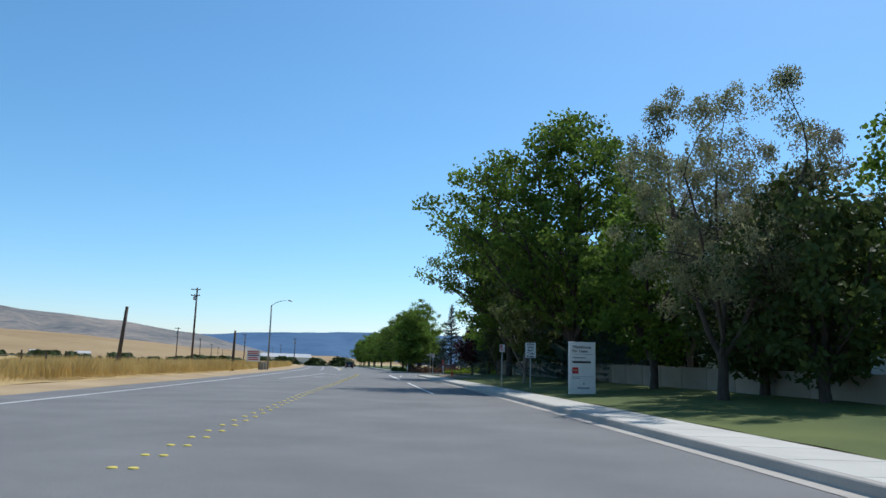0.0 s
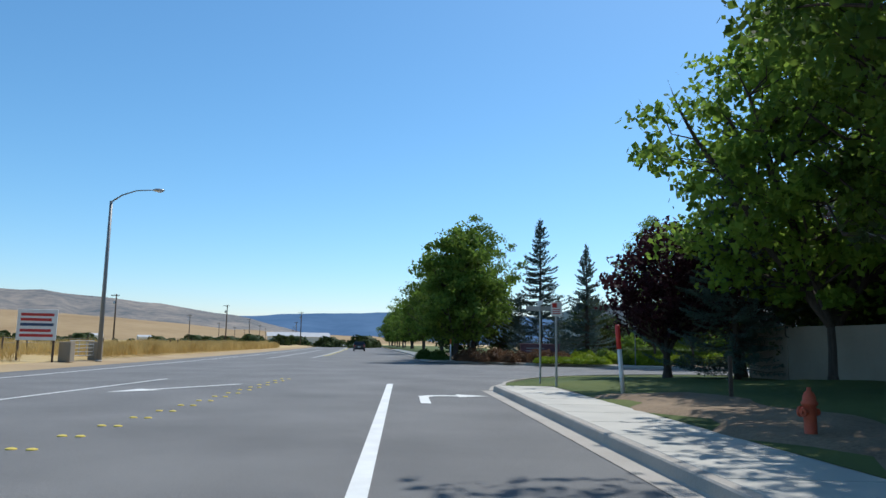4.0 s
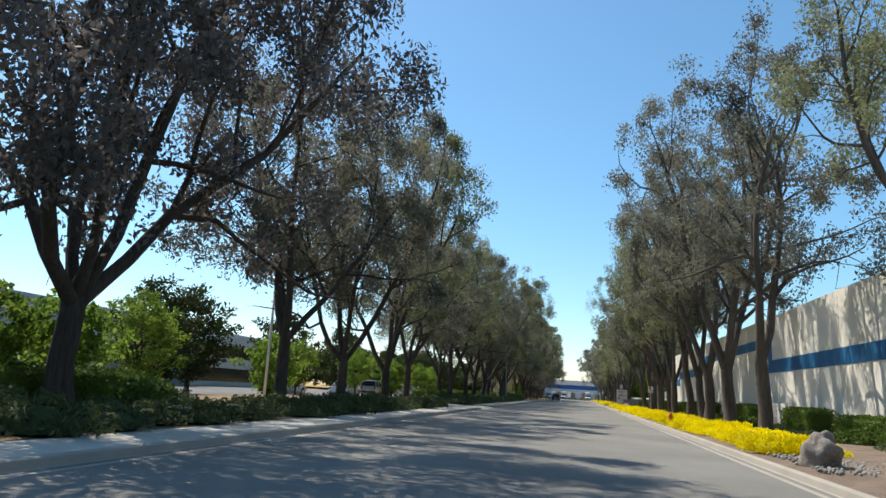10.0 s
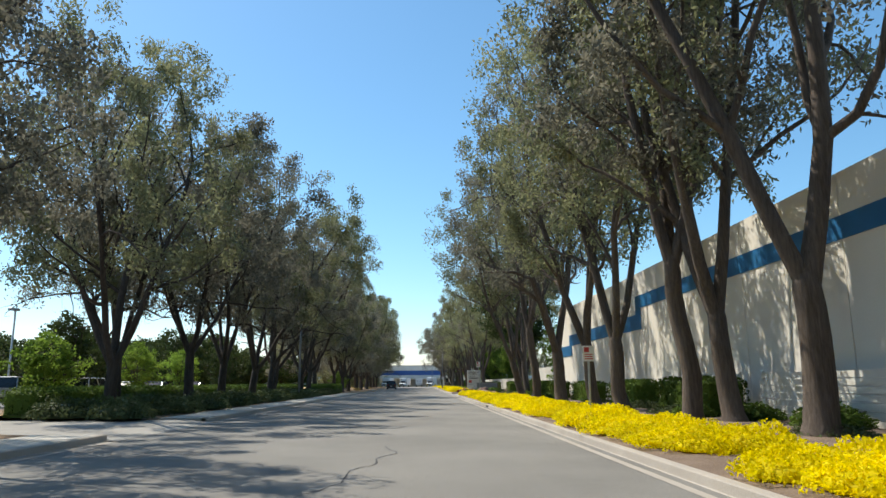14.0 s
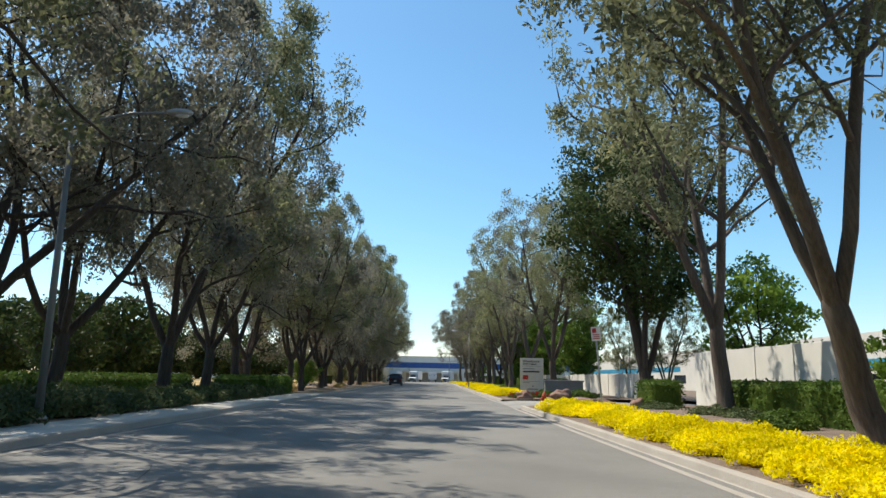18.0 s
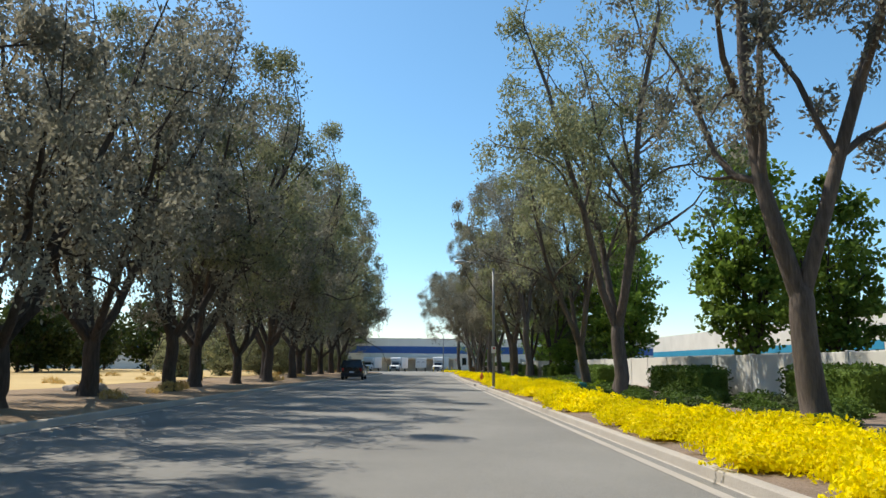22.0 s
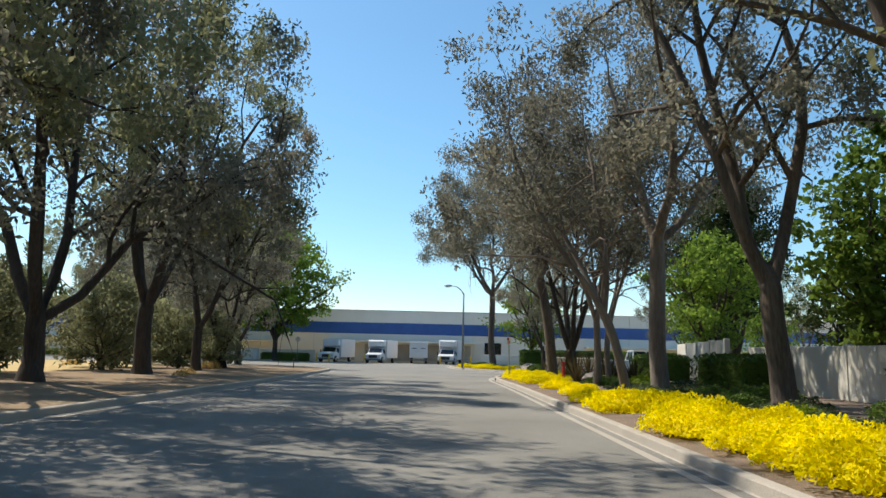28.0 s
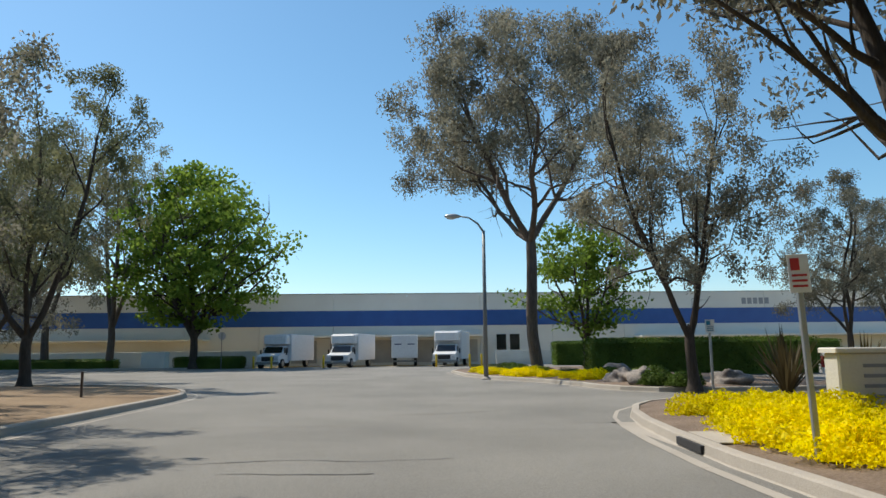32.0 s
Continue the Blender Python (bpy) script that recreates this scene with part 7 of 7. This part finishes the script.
street_lamp(pose(-24.4, 101.9, 0.05, 0, 0, -80), 9.2, 2.3, 0.75, "tall grey cobra-head street lamp at the field edge", 0.11)
lc = street_lamp(bpose(171.2, -0.3, 0.15), 6.4, 1.5, 0.35, "grey cobra-head street lamp beside the flowers", 0.066)
part("plate", MB().box(-0.095, -0.11, 1.85, -0.085, 0.13, 2.2), M["sign_w"], lc, "white plate with red print")
part("print_bar", MB().box(-0.1, -0.07, 2.06, -0.0952, 0.04, 2.16), M["red"], lc)
street_lamp(bpose(252.0, 0.1, 0.15), 6.1, 1.0, 0.6, "grey cobra-head street lamp at the road's end", 0.08)
street_lamp(bpose(103.5, 13.4, 0.2, 180), 7.2, 2.4, 0.5, "grey street lamp among the trees", 0.08)
for s, d, h in ((26.3, 22.2, 6.0), (43.2, 19.6, 6.2), (60, 26, 6), (92, 30, 6)):
    lp = thing("parking_lamp", "pale parking lot lamp with a box head", "lamp", bpose(s, d, 0.06))
    part("pole", MB().tube([(0, 0, 0), (0, 0, h)], [0.07, 0.06], 10), M["sign_w"], lp, smooth=True)
    part("lamp_head", MB().box(-0.55, -0.2, h, 0.2, 0.2, h + 0.16, 0.03), M["steel"], lp)


# ---- monument signs ----
def monument(m, w, h, mat, label, base=None):
    ob = thing("monument_sign", label, "sign", m)
    part("slab", MB().box(-w / 2, -0.22, 0, w / 2, 0.22, h, 0.03), mat, ob)
    part("coping", MB().box(-w / 2 - 0.06, -0.28, h, w / 2 + 0.06, 0.28, h + 0.09, 0.02), base or mat, ob)
    for k in range(4):
        part("print_bar", MB().box(-w * 0.36, -0.235, h * (0.75 - 0.17 * k), w * (0.1 + 0.07 * (k % 3)), -0.222, h * (0.81 - 0.17 * k)), M["grey_print"], ob)
    return ob


monument(bpose(1.8, 17.8, 0.3, 4), 2.8, 1.1, M["maroon"], "long low maroon monument sign behind shrubs")
monument(bpose(133.5, -4.6, 0.2, -92), 2.5, 1.05, M["grey_dark"], "low grey-white monument sign by the drive", M["grey_dark"])
monument(bpose(235.2, -5.7, 0.2, -90), 3.0, 1.0, M["white_block"], "cream monument sign with a dark panel", M["white_block"])
ub = thing("utility_box", "low green utility lid in the planting", "box", bpose(165, -3.2, 0.25), mb=MB().box(-0.5, -0.55, 0, 0.5, 0.55, 0.4, 0.06), material=M["green_box"])
ub = thing("utility_box", "small grey meter box beside the kerb", "box", bpose(170.4, -0.8, 0.16), mb=MB().box(-0.12, -0.14, 0, 0.12, 0.14, 0.32, 0.03), material=M["steel"])
gb = thing("dumpster", "dark green steel dumpster on the dry lot", "dumpster", bpose(192.4, 23.0, 0.15))
part("body", MB().prism([(-0.75, 0.08), (0.75, 0.08), (0.9, 1.05), (-0.9, 1.05)], "x", -0.55, 0.55), M["green_box"], gb)
part("lid", MB().box(-0.62, -0.95, 1.05, 0.62, 0.95, 1.14, 0.03), M["shade"], gb, "black lid")
ub = thing("utility_cabinet", "pale utility cabinet near the warehouse", "box", bpose(284.6, 25, 0.0), mb=MB().box(-0.6, -1.0, 0, 0.6, 1.0, 1.5, 0.05), material=M["white_block"])
fd = thing("fire_pipe", "red fire connection pipes among the flax", "pipe", bpose(226.2, -3.0, 0.2))
part("pipe", MB().tube([(0, 0, -0.1), (0, 0, 0.85)], [0.07, 0.07], 10), M["red"], fd)
part("pipe", MB().tube([(0.1, -0.9, -0.1), (0.1, -0.9, 0.2), (0.1, -0.75, 0.3), (0.1, -0.5, 0.3)], [0.1] * 4, 10), M["red"], fd)
part("flange", MB().lathe([(0.12, 0), (0.12, 0.06)], 12, (0, 0, 0.85)), M["red"], fd)
for s, d, rz in ((84.6, 0, 0), (180.6, 0, 0), (232.4, -0.585, -4)):
    dr = thing("storm_drain", "dark storm drain slot in the kerb", "drain", bpose(s, d, 0.0, rz))
    # no recess: the opening's inner shade is a near-black box on the kerb face
    part("slot", MB().box(-0.5, -0.035, 0.02, 0.5, 0.028, 0.12), M["shade"], dr)
    part("lid", MB().box(-0.6, -0.9, 0.155, 0.6, -0.17, 0.172, 0.006), M["concrete"], dr)
for i, (s, d) in enumerate(((283, 14.9), (283, 10.6), (283, 1.2), (283, -2.6), (283, -1.6), (284, 16.6))):
    thing("bollard", "yellow steel bollard at the docks", "bollard", bpose(s, d, 0), mb=MB().lathe([(0.09, 0), (0.09, 1.0), (0.05, 1.07)], 10), material=M["yellow_paint"], smooth=True)

# ---- field side of the main road ----
def utility_pole(m, h, r, arms, label, lean=0.0):
    ob = thing("utility_pole", label, "pole", m @ pose(0, 0, 0, 0, lean, 0))
    part("pole", MB().tube([(0, 0, -0.3), (0, 0, h * 0.5), (0, 0, h)], [r, r * 0.85, r * 0.7], 9), M["wood"], ob, smooth=True)
    for k in range(arms):
        z = h - 0.35 - k * 0.9
        part("crossarm", MB().box(-0.9, -0.06, z, 0.5, 0.06, z + 0.12), M["wood"], ob)
        for x in (-0.8, -0.35, 0.4):
            part("insulator", MB().lathe([(0.03, 0), (0.05, 0.05), (0.03, 0.12)], 8, (x, 0, z + 0.12)), M["shade"], ob)
    if arms:
        part("transformer", MB().lathe([(0.16, 0), (0.18, 0.05), (0.18, 0.55), (0.1, 0.62)], 10, (-0.32, 0, h - 1.9)), M["steel"], ob)
    return ob


utility_pole(pose(-37.4, 108.0, 0.1, 0, 0, 10), 12.0, 0.17, 2, "weathered wooden utility pole with crossarms")
utility_pole(pose(-28.4, 63.2, 0.1), 5.7, 0.2, 0, "thick dark leaning wooden post without wires", 4)
utility_pole(pose(-23.2, 80.3, 0.1), 4.5, 0.17, 0, "dark stubby wooden pole", 1)
for i in range(14):
    y = 190 + i * 33
    utility_pole(pose(-70 - i * 9 + (i % 3) * 18, y, 0.0, 0, 0, 20), 9.5, 0.16, 1, "distant wooden utility pole")
fence = thing("field_fence", "wire fence with leaning grey wooden posts", "fence", kind="")
rng = random.Random(31)
fx = [(kerb_x(y) - 26.5, y) for y in [8 + 3.1 * i for i in range(52)] if not 95 < y < 104]
for i, (x, y) in enumerate(fx):
    h = rng.uniform(1.05, 1.4)
    part("post", MB().tube([(x, y, 0.1), (x + rng.uniform(-0.08, 0.08), y + rng.uniform(-0.06, 0.06), 0.2 + h)], [0.06, 0.05], 6), M["wood"], fence)
for z in (0.55, 0.85, 1.15):
    for a, b in ((0, 28), (28, len(fx) - 1)):
        part("wire", MB().tube([(x, y, 0.15 + z) for x, y in fx[a + (1 if a else 0):b]], [0.008] * (b - a - (1 if a else 0)), 4), M["pole_grey"], fence)
bb = thing("field_billboard", "white for-sale board with red print by the gate", "sign", pose(-25.4, 97.6, 0.15, 0, 0, 22))
part("board", MB().box(-0.9, -0.03, 1.05, 0.9, 0.03, 2.6, 0.01), M["sign_w"], bb)
for x in (-0.8, 0.8):
    part("post", MB().box(x - 0.05, 0.035, -0.2, x + 0.05, 0.12, 2.5), M["wood"], bb)
for k, (z, c) in enumerate(((2.35, "red"), (2.1, "red"), (1.85, "navy_print"), (1.55, "red"), (1.3, "red"))):
    part("print_bar", MB().box(-0.75, -0.036, z - 0.08, 0.75 - 0.1 * (k % 2), -0.031, z + 0.06), M[c], bb)
gt = thing("ranch_gate", "pale pipe gate with concrete block posts", "gate", pose(-24.6, 99.2, 0.1, 0, 0, 98))
for x in (-0.2, 3.6):
    part("post", MB().box(x - 0.3, -0.3, 0, x + 0.3, 0.3, 1.05, 0.03), M["panel"], gt)
for k in range(5):
    part("rail", MB().tube([(0.1, 0, 0.3 + 0.2 * k), (3.3, 0, 0.3 + 0.2 * k)], [0.022, 0.022], 6), M["steel"], gt)
for k in range(4):
    part("upright", MB().tube([(0.3 + k, 0, 0.25), (0.3 + k, 0, 1.15)], [0.02, 0.02], 6), M["steel"], gt)

# tall dry grass, thickest along the edge of the field
rg = np.random.default_rng(400)
n = 120000
y = rg.uniform(-5, 190, n)
off = -20.7 - np.abs(rg.normal(0, 1, n)) ** 1.3 * 7
x = np.array([kerb_x(v) for v in y]) + off
clump = np.array([noise.noise(Vector((a * 0.35, b * 0.35, 2))) for a, b in zip(x, y)])
keep = clump + rg.uniform(-0.5, 0.5, n) > -0.25
gate = (y > 96) & (y < 104) & (off > -30)
keep &= ~gate
x, y, clump = x[keep], y[keep], clump[keep]
n = len(x)
h = 0.7 + 0.4 * rg.random(n) + 0.6 * np.clip(clump, -0.4, 1)
c = np.stack([x, y, 0.16 + h / 2], 1)
u = np.stack([rg.normal(0, 0.3, n), rg.normal(0, 0.3, n), np.ones(n)], 1) * (h / 2)[:, None]
a = rg.uniform(0, 6.28, n)
v = np.stack([np.cos(a), np.sin(a), np.zeros(n)], 1) * 0.017
vv, ff = quads(c, u, v)
gm = bpy.data.meshes.new("dry_grass")
gm.from_pydata(vv.tolist(), [], ff.tolist())
thing("dry_grass", "tall golden dry grass along the field", "grass", kind="stuff", mb=gm, material=M["straw"])
rng = random.Random(44)
for i in range(46):   # weeds on the bare lot and shoulder
    plant("straw", bpose(136 + rng.uniform(0, 108), 13 + rng.uniform(0, 16), 0.22, rng.uniform(0, 360)), (rng.uniform(0.6, 1.3),) * 3, group="straw clumps on the dry lot")
for i in range(110):   # scattered far trees and sheds on the plain
    az, R = radians(rng.uniform(7, 42)), rng.uniform(230, 700)
    sc = rng.uniform(0.55, 1.6)
    plant("vege", pose(-math.sin(az) * R, math.cos(az) * R, 0.0, 0, 0, rng.uniform(0, 360)), (sc * 1.3, sc, sc), group="far shrubs on the plain")
for az, R, w, hh in ((12.2, 330, 22, 3.2), (26.5, 640, 10, 3.5), (23.8, 760, 12, 3.5), (29.5, 700, 8, 4)):
    a = radians(az)
    hs = thing("far_shed", "distant white shed on the plain", "building", pose(-math.sin(a) * R, math.cos(a) * R, -0.05, 0, 0, az * 1.5))
    part("wall", MB().box(-w / 2, -4, 0, w / 2, 4, hh), M["white_block"], hs)
    part("roof", MB().prism([(-4.4, hh), (4.4, hh), (0, hh + 1.6)], "x", -w / 2 - 0.4, w / 2 + 0.4), M["grey_wall"], hs)

bn = thing("waste_bin", "dark green wheeled bin on the dry lot", "bin", bpose(176.6, 17.0, 0.22, 20))
part("body", MB().box(-0.42, -0.34, 0.08, 0.42, 0.34, 1.0, 0.05), M["dark_leaf"], bn)
part("lid", MB().box(-0.46, -0.38, 1.0, 0.46, 0.38, 1.08, 0.03), M["dark_leaf"], bn)

rng = random.Random(61)
for i in range(26):   # low planting on the far island
    s = 244.5 + i
    d = -3.9 - rng.uniform(0, 2.6) + (2.2 if s > 253 else 0) + (1.0 if s > 258 else 0)
    k = rng.uniform(0.45, 0.75)
    plant(rng.choice(("bush1", "jun0", "bush2", "jun1")), bpose(s, d, 0.2, i * 50), (k, k, k * 0.8), group="low planting on the island")
